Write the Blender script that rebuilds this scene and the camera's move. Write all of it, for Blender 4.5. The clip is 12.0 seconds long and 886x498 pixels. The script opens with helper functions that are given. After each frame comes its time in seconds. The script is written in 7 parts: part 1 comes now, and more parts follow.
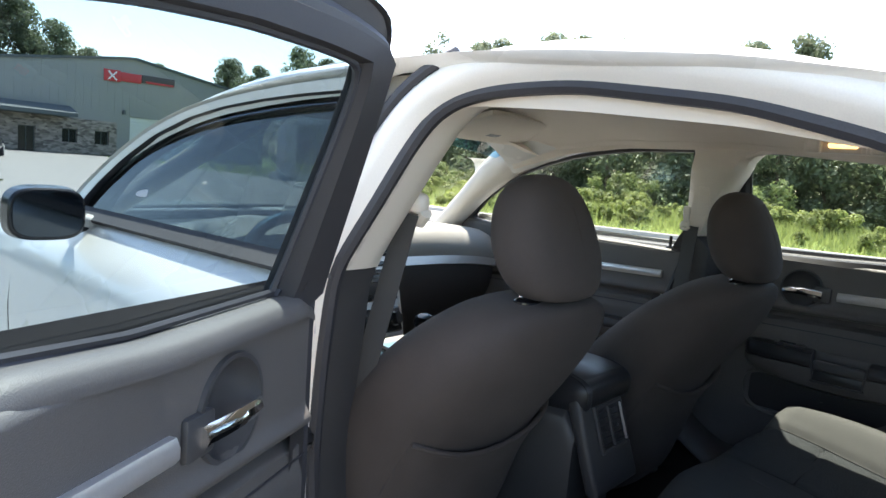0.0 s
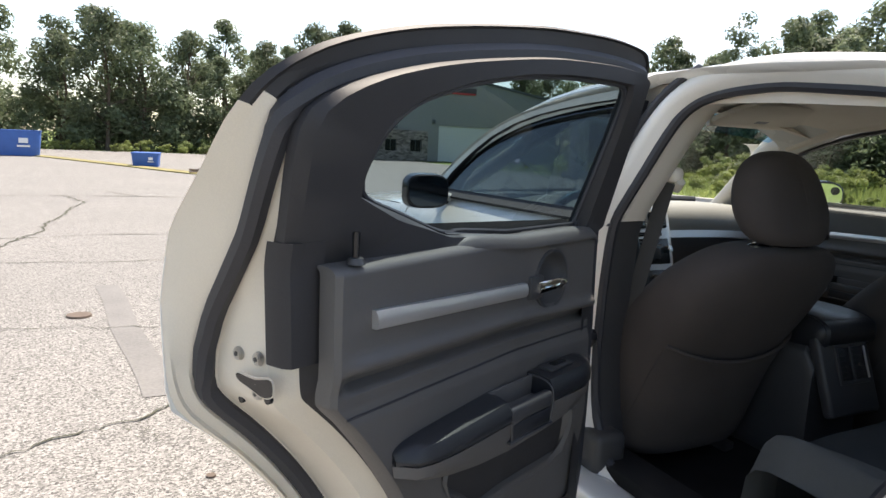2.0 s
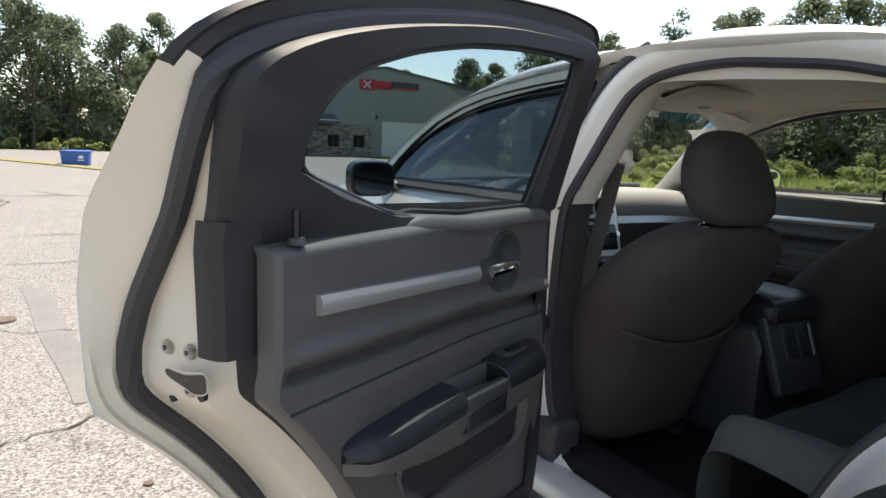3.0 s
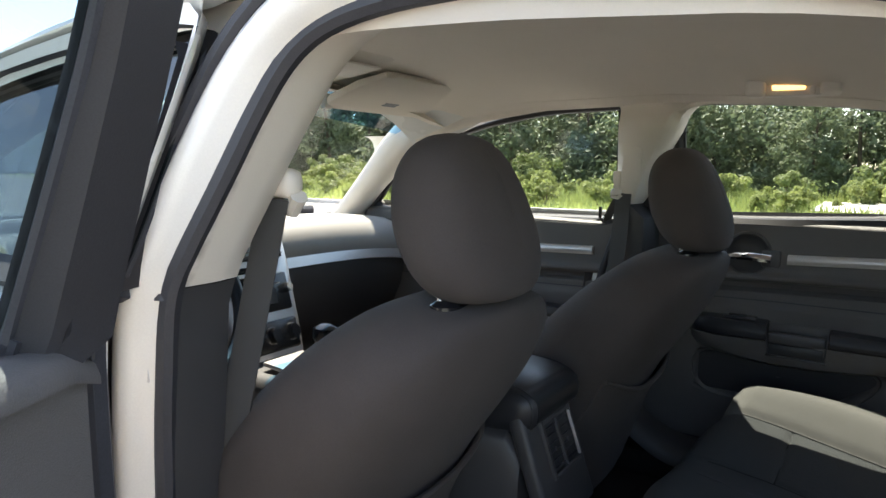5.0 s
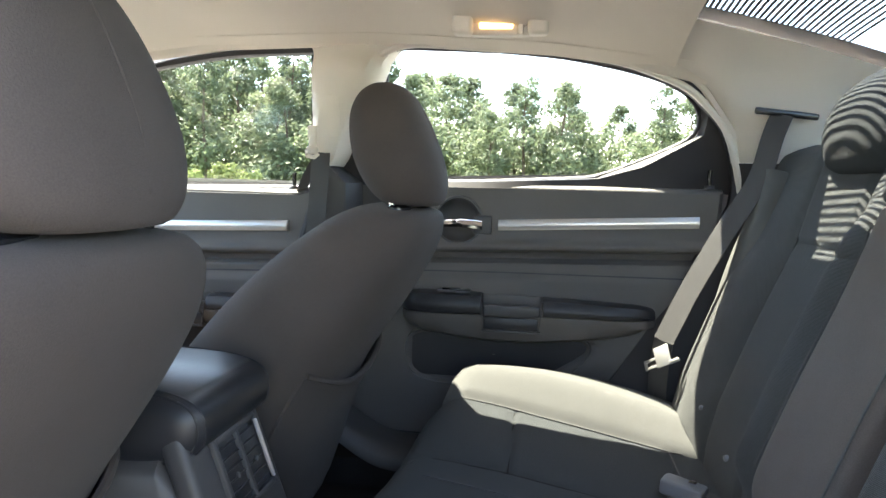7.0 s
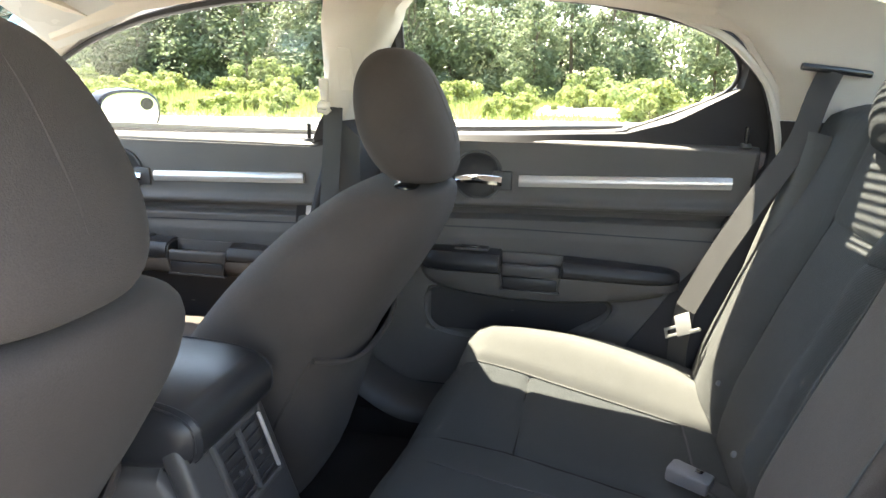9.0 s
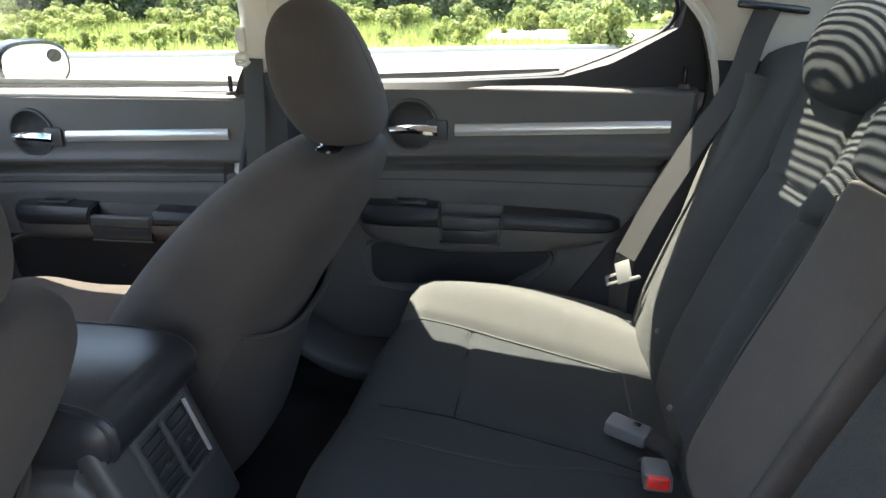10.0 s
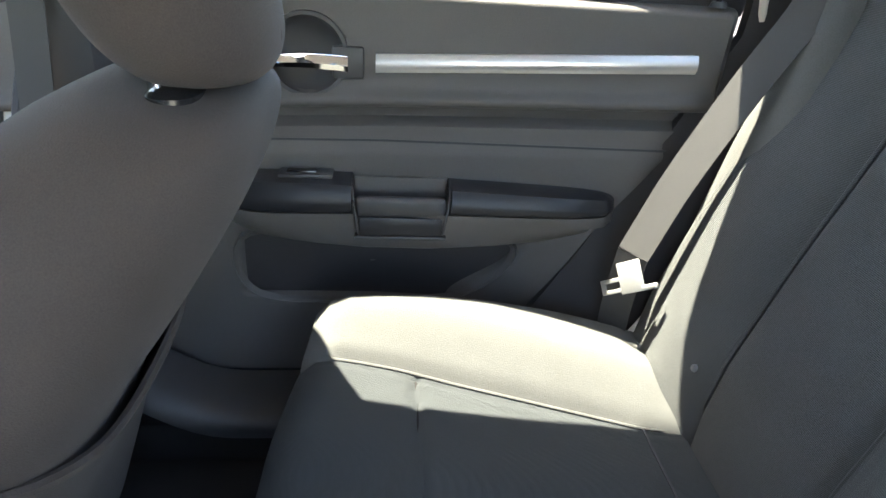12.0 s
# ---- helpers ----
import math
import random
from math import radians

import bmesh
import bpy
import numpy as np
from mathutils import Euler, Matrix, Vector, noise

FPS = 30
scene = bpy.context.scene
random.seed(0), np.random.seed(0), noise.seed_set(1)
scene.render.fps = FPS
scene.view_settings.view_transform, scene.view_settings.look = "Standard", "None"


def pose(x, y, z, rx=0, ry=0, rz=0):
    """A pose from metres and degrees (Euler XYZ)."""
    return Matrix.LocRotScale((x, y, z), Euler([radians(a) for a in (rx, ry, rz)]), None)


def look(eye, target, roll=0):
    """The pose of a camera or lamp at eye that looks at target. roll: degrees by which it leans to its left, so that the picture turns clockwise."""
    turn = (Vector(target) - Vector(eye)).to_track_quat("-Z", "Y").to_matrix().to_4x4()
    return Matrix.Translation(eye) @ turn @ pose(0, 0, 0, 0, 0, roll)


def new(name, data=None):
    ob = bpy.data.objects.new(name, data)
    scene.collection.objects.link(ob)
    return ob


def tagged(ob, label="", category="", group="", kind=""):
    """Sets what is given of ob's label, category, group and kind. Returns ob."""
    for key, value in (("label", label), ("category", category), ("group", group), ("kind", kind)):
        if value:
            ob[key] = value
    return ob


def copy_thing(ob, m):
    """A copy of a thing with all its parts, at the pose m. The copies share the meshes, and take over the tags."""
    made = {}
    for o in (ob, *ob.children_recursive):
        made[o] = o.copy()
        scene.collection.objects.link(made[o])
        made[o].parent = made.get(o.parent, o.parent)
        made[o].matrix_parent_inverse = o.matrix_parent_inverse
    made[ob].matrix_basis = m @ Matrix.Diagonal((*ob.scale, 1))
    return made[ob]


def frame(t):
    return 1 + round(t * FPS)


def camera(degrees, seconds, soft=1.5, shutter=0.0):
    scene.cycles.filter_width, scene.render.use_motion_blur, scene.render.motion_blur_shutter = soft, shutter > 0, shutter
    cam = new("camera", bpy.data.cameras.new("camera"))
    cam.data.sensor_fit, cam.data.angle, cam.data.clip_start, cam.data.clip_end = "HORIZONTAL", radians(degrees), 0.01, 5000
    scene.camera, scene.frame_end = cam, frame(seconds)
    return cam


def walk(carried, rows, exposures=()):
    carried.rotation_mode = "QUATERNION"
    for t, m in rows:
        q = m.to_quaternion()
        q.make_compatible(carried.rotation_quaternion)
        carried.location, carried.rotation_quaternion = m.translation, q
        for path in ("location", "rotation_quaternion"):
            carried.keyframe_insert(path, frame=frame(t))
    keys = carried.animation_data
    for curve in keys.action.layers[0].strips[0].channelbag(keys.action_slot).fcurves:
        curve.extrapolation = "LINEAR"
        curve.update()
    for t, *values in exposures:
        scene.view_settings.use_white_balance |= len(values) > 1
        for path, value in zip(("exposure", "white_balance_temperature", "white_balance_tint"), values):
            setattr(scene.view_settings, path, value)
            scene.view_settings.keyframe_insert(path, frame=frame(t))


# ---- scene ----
cam = camera(66.4, 12.0)
PATH = [
    (0, (-1.496, -0.78, 1.178), (0.016, 0.508, 0.937), 5.0),
    (0.2, (-1.537, -0.768, 1.217), (-0.083, 0.571, 0.91), 4.1),
    (0.5, (-1.612, -0.814, 1.204), (-0.235, 0.613, 0.939), 4.8),
    (0.7, (-1.686, -0.863, 1.214), (-0.361, 0.609, 0.941), 4.4),
    (1, (-1.705, -1.0, 1.189), (-0.549, 0.609, 0.914), 4.5),
    (1.3, (-1.774, -1.108, 1.192), (-0.794, 0.609, 0.891), 4.7),
    (1.5, (-1.799, -1.167, 1.185), (-0.91, 0.6, 0.889), 3.3),
    (2, (-1.857, -1.264, 1.156), (-1.015, 0.525, 0.855), 2.5),
    (2.5, (-1.896, -1.296, 1.135), (-1.019, 0.472, 0.812), 2.9),
    (2.7, (-1.88, -1.278, 1.119), (-0.962, 0.471, 0.806), 2.6),
    (4.3, (-1.512, -0.741, 1.169), (-0.123, 0.669, 0.875), 1.3),
    (4.5, (-1.447, -0.697, 1.147), (0.037, 0.619, 0.886), 1.4),
    (5, (-1.22, -0.594, 1.14), (0.443, 0.487, 0.883), 1.0),
    (5.5, (-1.035, -0.541, 1.097), (0.73, 0.364, 0.847), 1.0),
    (6, (-0.926, -0.512, 1.05), (0.959, 0.117, 0.821), 1.5),
    (6.5, (-0.888, -0.506, 1.014), (1.073, -0.165, 0.812), 1.5),
    (6.7, (-0.891, -0.497, 0.998), (1.078, -0.204, 0.812), 1.6),
    (8.3, (-0.855, -0.496, 1.01), (1.097, -0.161, 0.733), 1.1),
    (8.5, (-0.836, -0.506, 1.05), (1.088, -0.123, 0.658), 1.4),
    (9, (-0.817, -0.542, 1.139), (1.078, -0.148, 0.635), 1.2),
    (9.5, (-0.809, -0.553, 1.182), (1.074, -0.2, 0.609), 1.5),
    (10, (-0.75, -0.574, 1.18), (1.105, -0.315, 0.479), -0.3),
    (10.5, (-0.626, -0.566, 1.155), (1.208, -0.629, 0.359), -0.3),
    (11, (-0.481, -0.504, 1.124), (1.322, -0.663, 0.273), 1.7),
    (11.5, (-0.398, -0.47, 1.106), (1.405, -0.633, 0.255), 2.0),
    (12, (-0.252, -0.41, 1.078), (1.549, -0.585, 0.225), 3.4),
]
EXPOSURES = [(0.0, 2.05, 6850, 11), (0.5, 1.25, 7250, 12), (1.0, 1.65, 7300, 12), (1.5, 1.32, 7250, 12), (2.0, 1.0, 7250, 12), (2.5, 1.03, 7150, 12), (2.7, 0.95, 7250, 12), (4.3, 1.57, 7500, 13), (4.5, 1.77, 7600, 14), (5.0, 2.1, 7250, 12), (5.5, 2.85, 7250, 12), (6.0, 3.45, 7250, 12), (6.5, 3.6, 7250, 12), (8.5, 3.6, 7450, 13), (9.0, 3.8, 7700, 13), (9.5, 2.97, 7600, 13), (10.0, 3.2, 7250, 12), (10.5, 3.6, 7250, 12), (11.0, 4.0, 7400, 14), (11.5, 4.54, 7450, 15), (12.0, 4.1, 7250, 12)]
walk(cam, [(t, look(eye, target, roll)) for t, eye, target, roll in PATH], EXPOSURES)

# ---- sky, sun and exposure ----
SUN = Vector((0.328, 0.355, 1.0)).normalized()
world = bpy.data.worlds.new("world")
scene.world = world
world.use_nodes = True
wn, wl = world.node_tree.nodes, world.node_tree.links
sky = wn.new("ShaderNodeTexSky")
sky.sky_type, sky.sun_disc = "NISHITA", False
sky.sun_elevation = math.asin(SUN.z)
sky.sun_rotation = math.atan2(SUN.x, SUN.y)
sky.dust_density, sky.altitude = 1.0, 200
back = wn["Background"]
back.inputs[1].default_value = 0.15
# drifting fair-weather clouds
coord = wn.new("ShaderNodeTexCoord")
stretch = wn.new("ShaderNodeMapping")
stretch.inputs["Scale"].default_value = (1.0, 1.0, 2.6)
cn = wn.new("ShaderNodeTexNoise")
cn.inputs["Scale"].default_value, cn.inputs["Detail"].default_value, cn.inputs["Roughness"].default_value = 3.1, 8.0, 0.58
cr = wn.new("ShaderNodeValToRGB")
cr.color_ramp.elements[0].position, cr.color_ramp.elements[1].position = 0.56, 0.74
cm = wn.new("ShaderNodeMixRGB")
cm.inputs[2].default_value = (11.0, 11.0, 11.2, 1)
wl.new(coord.outputs["Generated"], stretch.inputs[0])
wl.new(stretch.outputs[0], cn.inputs["Vector"])
wl.new(cn.outputs[0], cr.inputs[0])
wl.new(cr.outputs[0], cm.inputs[0])
wl.new(sky.outputs[0], cm.inputs[1])
wl.new(cm.outputs[0], back.inputs[0])
sun = new("sun", bpy.data.lights.new("sun", "SUN"))
sun.data.energy, sun.data.angle, sun.data.color = 5.0, radians(0.53), (1.0, 0.95, 0.88)
sun.matrix_basis = look(SUN * 30, (0, 0, 0))


# ---- materials ----
def mat(name, col, rough=0.5, metal=0.0, var=0.12, grain=0.0, gscale=900.0, stain=6.0, coat=0.0, spec=0.5, sheen=0.0, rnd=0.0):
    """A procedural surface: base colour varied at a broad and a fine scale, with fine relief."""
    m = bpy.data.materials.new(name)
    m.use_nodes = True
    n, l = m.node_tree.nodes, m.node_tree.links
    b = n["Principled BSDF"]
    b.inputs["Roughness"].default_value, b.inputs["Metallic"].default_value = rough, metal
    b.inputs["Coat Weight"].default_value, b.inputs["Specular IOR Level"].default_value = coat, spec
    b.inputs["Coat Roughness"].default_value = 0.06
    b.inputs["Sheen Weight"].default_value = sheen
    c = n.new("ShaderNodeTexCoord")
    n1, n2 = n.new("ShaderNodeTexNoise"), n.new("ShaderNodeTexNoise")
    n1.inputs["Scale"].default_value, n1.inputs["Detail"].default_value = stain, 5
    n2.inputs["Scale"].default_value, n2.inputs["Detail"].default_value = gscale, 2
    l.new(c.outputs["Object"], n1.inputs["Vector"]), l.new(c.outputs["Object"], n2.inputs["Vector"])
    add = n.new("ShaderNodeMath")
    add.operation = "ADD"
    l.new(n1.outputs[0], add.inputs[0]), l.new(n2.outputs[0], add.inputs[1])
    mr = n.new("ShaderNodeMapRange")
    mr.inputs[1].default_value, mr.inputs[2].default_value = 0.5, 1.5
    mr.inputs[3].default_value, mr.inputs[4].default_value = 1 - var, 1 + var
    l.new(add.outputs[0], mr.inputs[0])
    mul = n.new("ShaderNodeVectorMath")
    mul.operation = "SCALE"
    mul.inputs[0].default_value = col[:3]
    if rnd:
        oi = n.new("ShaderNodeObjectInfo")
        m2 = n.new("ShaderNodeMapRange")
        m2.inputs[3].default_value, m2.inputs[4].default_value = 1 - rnd, 1 + rnd
        l.new(oi.outputs["Random"], m2.inputs[0])
        m3 = n.new("ShaderNodeMath")
        m3.operation = "MULTIPLY"
        l.new(mr.outputs[0], m3.inputs[0]), l.new(m2.outputs[0], m3.inputs[1])
        l.new(m3.outputs[0], mul.inputs["Scale"])
    else:
        l.new(mr.outputs[0], mul.inputs["Scale"])
    l.new(mul.outputs[0], b.inputs["Base Color"])
    rr = n.new("ShaderNodeMapRange")
    rr.inputs[3].default_value, rr.inputs[4].default_value = max(0.02, rough - 0.08), min(1, rough + 0.08)
    l.new(n1.outputs[0], rr.inputs[0])
    l.new(rr.outputs[0], b.inputs["Roughness"])
    if grain:
        bp = n.new("ShaderNodeBump")
        bp.inputs["Strength"].default_value, bp.inputs["Distance"].default_value = grain, 0.001
        l.new(n2.outputs[0], bp.inputs["Height"])
        l.new(bp.outputs[0], b.inputs["Normal"])
    return m


def cloth(name, col, rib=0.0, var=0.22, sheen=0.04, across="X"):
    """Woven seat cloth: fine weave relief, and ribs that run along the seat where wanted."""
    m = mat(name, col, rough=0.95, var=var, grain=0.5, gscale=700, stain=9, sheen=sheen, spec=0.2)
    if rib:
        n, l = m.node_tree.nodes, m.node_tree.links
        c, w = n.new("ShaderNodeTexCoord"), n.new("ShaderNodeTexWave")
        w.bands_direction = across
        w.inputs["Scale"].default_value, w.inputs["Distortion"].default_value = rib, 0.4
        l.new(c.outputs["Object"], w.inputs["Vector"])
        bp = n.new("ShaderNodeBump")
        bp.inputs["Strength"].default_value, bp.inputs["Distance"].default_value = 0.8, 0.0012
        l.new(w.outputs[0], bp.inputs["Height"])
        old = n["Principled BSDF"].inputs["Normal"].links[0].from_node
        l.new(old.outputs[0], bp.inputs["Normal"])
        l.new(bp.outputs[0], n["Principled BSDF"].inputs["Normal"])
        b = n["Principled BSDF"].inputs["Base Color"]
        mr, mu = n.new("ShaderNodeMapRange"), n.new("ShaderNodeVectorMath")
        mr.inputs[3].default_value, mr.inputs[4].default_value = 0.68, 1.25
        mu.operation = "SCALE"
        l.new(w.outputs[0], mr.inputs[0])
        l.new(b.links[0].from_socket, mu.inputs[0]), l.new(mr.outputs[0], mu.inputs["Scale"])
        l.new(mu.outputs[0], b)
    return m


def glass(name, tint, gloss=1.0):
    """A thin pane: tinted see-through with mirror-like gloss that grows towards grazing."""
    m = bpy.data.materials.new(name)
    m.use_nodes = True
    n, l = m.node_tree.nodes, m.node_tree.links
    n.remove(n["Principled BSDF"])
    t, g, mix, fr = n.new("ShaderNodeBsdfTransparent"), n.new("ShaderNodeBsdfGlossy"), n.new("ShaderNodeMixShader"), n.new("ShaderNodeLayerWeight")
    pw, sc, ad = n.new("ShaderNodeMath"), n.new("ShaderNodeMath"), n.new("ShaderNodeMath")
    pw.operation, sc.operation, ad.operation = "POWER", "MULTIPLY", "ADD"
    pw.inputs[1].default_value, sc.inputs[1].default_value, ad.inputs[1].default_value = 4.0, 0.85, 0.055
    fr.inputs[0].default_value = 0.5
    t.inputs[0].default_value = (*tint, 1)
    g.inputs["Roughness"].default_value = 0.0
    g.inputs[0].default_value = (gloss, gloss, gloss, 1)
    l.new(fr.outputs["Facing"], pw.inputs[0]), l.new(pw.outputs[0], sc.inputs[0]), l.new(sc.outputs[0], ad.inputs[0])
    l.new(ad.outputs[0], mix.inputs[0]), l.new(t.outputs[0], mix.inputs[1]), l.new(g.outputs[0], mix.inputs[2])
    l.new(mix.outputs[0], n["Material Output"].inputs[0])
    return m


def lamp_mat(name, col, strength):
    m = bpy.data.materials.new(name)
    m.use_nodes = True
    b = m.node_tree.nodes["Principled BSDF"]
    b.inputs["Base Color"].default_value = (0.9, 0.85, 0.75, 1)
    b.inputs["Emission Color"].default_value, b.inputs["Emission Strength"].default_value = (*col, 1), strength
    return m


WHITE = mat("white_car_paint", (0.74, 0.72, 0.68), 0.28, var=0.04, coat=0.8, gscale=400, stain=3)
FRAME = mat("cream_white_frame_paint", (0.75, 0.71, 0.65), 0.33, var=0.06, coat=0.5, gscale=420, stain=5, grain=0.03)
JAMB = mat("door_jamb_paint", (0.70, 0.63, 0.53), 0.4, var=0.08, coat=0.3, gscale=500, stain=7, grain=0.05)
RUBBER = mat("black_rubber_seal", (0.034, 0.034, 0.040), 0.55, var=0.3, grain=0.15, gscale=500)
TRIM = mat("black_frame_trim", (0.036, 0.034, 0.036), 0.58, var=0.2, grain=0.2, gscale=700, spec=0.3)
PLASTIC = mat("charcoal_grained_plastic", (0.100, 0.093, 0.089), 0.5, var=0.18, grain=0.6, gscale=760, spec=0.45)
PLASTIC2 = mat("soft_black_plastic", (0.050, 0.049, 0.051), 0.45, var=0.15, grain=0.3, gscale=1000)
GLOSSY = mat("smooth_black_plastic", (0.012, 0.012, 0.014), 0.22, var=0.2)
DASHTOP = mat("grey_dashboard_top", (0.26, 0.25, 0.235), 0.6, var=0.08, grain=0.35, gscale=900)
BEIGE = mat("beige_pillar_plastic", (0.70, 0.645, 0.57), 0.55, var=0.06, grain=0.2, gscale=800)
LINER = mat("beige_headliner_cloth", (0.72, 0.65, 0.565), 0.95, var=0.07, grain=0.3, gscale=900, stain=4, spec=0.15)
SILVER = mat("satin_silver_trim", (0.60, 0.58, 0.57), 0.30, metal=0.62, var=0.05, gscale=300)
CHROME = mat("polished_chrome", (0.80, 0.80, 0.80), 0.06, metal=1.0, var=0.03)
STEEL = mat("zinc_bolt_steel", (0.50, 0.48, 0.45), 0.4, metal=1.0, var=0.2, gscale=600)
CLOTH = cloth("charcoal_seat_cloth", (0.068, 0.057, 0.052))
CLOTHB = cloth("grey_bolster_cloth", (0.084, 0.085, 0.081))
CLOTHR = cloth("ribbed_charcoal_cloth", (0.046, 0.051, 0.053), rib=210.0)
CLOTHZ = cloth("ribbed_charcoal_back_cloth", (0.072, 0.075, 0.074), rib=180.0, across="Z")
CARPET = mat("black_carpet", (0.022, 0.021, 0.021), 1.0, var=0.5, grain=1.0, gscale=600, spec=0.1)
BELT = mat("charcoal_belt_webbing", (0.052, 0.051, 0.050), 0.7, var=0.15, grain=0.6, gscale=1500)
LEATHER = mat("black_armrest_vinyl", (0.022, 0.023, 0.027), 0.38, var=0.15, grain=0.25, gscale=800, spec=0.4)
BRIGHT = mat("bright_plated_steel", (0.42, 0.42, 0.41), 0.38, metal=0.6, var=0.08, gscale=300)
BUCKLE = mat("grey_buckle_plastic", (0.14, 0.142, 0.15), 0.42, var=0.08, grain=0.2)
ARMCLOTH = cloth("brown_grey_armrest_cloth", (0.100, 0.086, 0.077))
# near mirror glass: its shade is put into the colour, a dim copy
MIRROR_SHADED = mat("mirror_glass_shade_in_colour", (0.07, 0.08, 0.09), 0.03, metal=1.0, var=0.0)
DARKPAINT = mat("dark_blue_car_paint", (0.012, 0.016, 0.026), 0.25, var=0.05, coat=0.8)
RED = mat("red_button_plastic", (0.75, 0.03, 0.02), 0.35, var=0.05)
GLASSC = glass("clear_windscreen_glass", (0.86, 0.90, 0.87), 0.22)
GLASST = glass("tinted_side_glass", (0.70, 0.75, 0.72))
GLASSD = glass("dark_tinted_side_glass", (0.35, 0.43, 0.46))
GLASSF = glass("smoked_front_glass", (0.24, 0.29, 0.30), 1.0)
GLASSR = glass("tinted_rear_glass", (0.60, 0.66, 0.66))
GLASSB = glass("blue_shade_band_glass", (0.22, 0.48, 0.68))
MIRROR = mat("mirror_glass", (0.85, 0.87, 0.88), 0.02, metal=1.0, var=0.0)


def scuffed(name, col):
    """Beige trim with a brown grubby edge where the door seal rubs."""
    m = mat(name, col, 0.55, var=0.06, grain=0.2, gscale=800)
    n, l = m.node_tree.nodes, m.node_tree.links
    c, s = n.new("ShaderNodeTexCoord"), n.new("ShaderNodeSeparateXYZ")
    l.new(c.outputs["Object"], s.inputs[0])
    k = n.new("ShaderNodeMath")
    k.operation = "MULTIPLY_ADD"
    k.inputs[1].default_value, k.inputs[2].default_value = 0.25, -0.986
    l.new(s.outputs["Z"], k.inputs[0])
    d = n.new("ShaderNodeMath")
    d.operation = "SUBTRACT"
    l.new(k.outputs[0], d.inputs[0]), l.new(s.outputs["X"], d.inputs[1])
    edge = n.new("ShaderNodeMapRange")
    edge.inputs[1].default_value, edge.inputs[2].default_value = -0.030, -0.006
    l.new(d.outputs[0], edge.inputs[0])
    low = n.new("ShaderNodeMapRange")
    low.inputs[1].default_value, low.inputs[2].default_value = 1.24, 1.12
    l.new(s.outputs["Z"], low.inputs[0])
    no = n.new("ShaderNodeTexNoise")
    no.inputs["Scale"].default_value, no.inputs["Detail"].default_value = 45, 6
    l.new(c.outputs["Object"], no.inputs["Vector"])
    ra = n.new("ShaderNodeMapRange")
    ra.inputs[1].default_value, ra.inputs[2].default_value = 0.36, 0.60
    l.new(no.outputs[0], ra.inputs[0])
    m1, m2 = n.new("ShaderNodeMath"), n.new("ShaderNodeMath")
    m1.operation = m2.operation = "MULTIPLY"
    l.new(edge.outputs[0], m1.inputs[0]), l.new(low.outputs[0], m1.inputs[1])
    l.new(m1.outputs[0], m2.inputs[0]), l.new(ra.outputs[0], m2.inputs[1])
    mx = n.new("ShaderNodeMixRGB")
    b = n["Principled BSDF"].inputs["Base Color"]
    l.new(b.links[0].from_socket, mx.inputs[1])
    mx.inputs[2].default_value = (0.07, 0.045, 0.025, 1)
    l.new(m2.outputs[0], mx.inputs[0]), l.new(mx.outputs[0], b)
    return m


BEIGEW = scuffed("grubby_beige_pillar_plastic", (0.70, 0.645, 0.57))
LAMP = lamp_mat("warm_dome_lamp", (1.0, 0.62, 0.22), 0.7)


# ---- mesh helpers ----
def S(z):
    """Outer half width of the body side at height z."""
    return float(np.interp(z, (0.25, 0.32, 0.45, 0.6, 0.75, 0.86, 0.92, 0.955, 0.975, 1.0, 1.35, 1.40), (0.87, 0.89, 0.915, 0.93, 0.932, 0.922, 0.895, 0.852, 0.828, 0.814, 0.70, 0.66)))


def XI(z):
    """Inner half width of the body side at height z."""
    return 0.742 if z < 1.0 else 0.742 - (z - 1.0) * 0.25


def XW(z):
    """Half width at the window glass."""
    return 0.790 - 0.36 * (z - 0.99)


def SD_REAR(y, z):
    """Outer half width of a rear door, with its haunch by the rear pillar."""
    return S(z) + sstep(-0.62, -0.95, y) * float(np.interp(z, (0.6, 0.75, 0.86, 0.92, 0.975, 1.02, 1.06, 1.12, 1.20, 1.25), (0.0, 0.03, 0.045, 0.075, 0.125, 0.130, 0.108, 0.062, 0.014, 0.0)))


def XS_REAR(y, z):
    """Half width at which the door's rubber seal runs."""
    w = sstep(-0.45, -0.72, y)
    return (1 - w) * (XI(z) + 0.036) + w * float(np.interp(z, (0.3, 0.6, 0.8, 0.86, 0.92, 1.04, 1.15, 1.2, 1.35), (0.88, 0.92, 0.938, 0.926, 0.898, 0.806, 0.750, 0.732, 0.692)))


def thing(name, at=(0, 0, 0), label="", category="", group="", kind=""):
    return tagged(new(name), label, category, group, kind) if not any(at) else _thing_at(name, at, label, category, group, kind)


def _thing_at(name, at, label, category, group, kind):
    ob = tagged(new(name), label, category, group, kind)
    ob.matrix_basis = Matrix.Translation(at)
    return ob


FLIP = Matrix.Diagonal((-1, 1, 1, 1))
XFORM = [Matrix.Identity(4)]


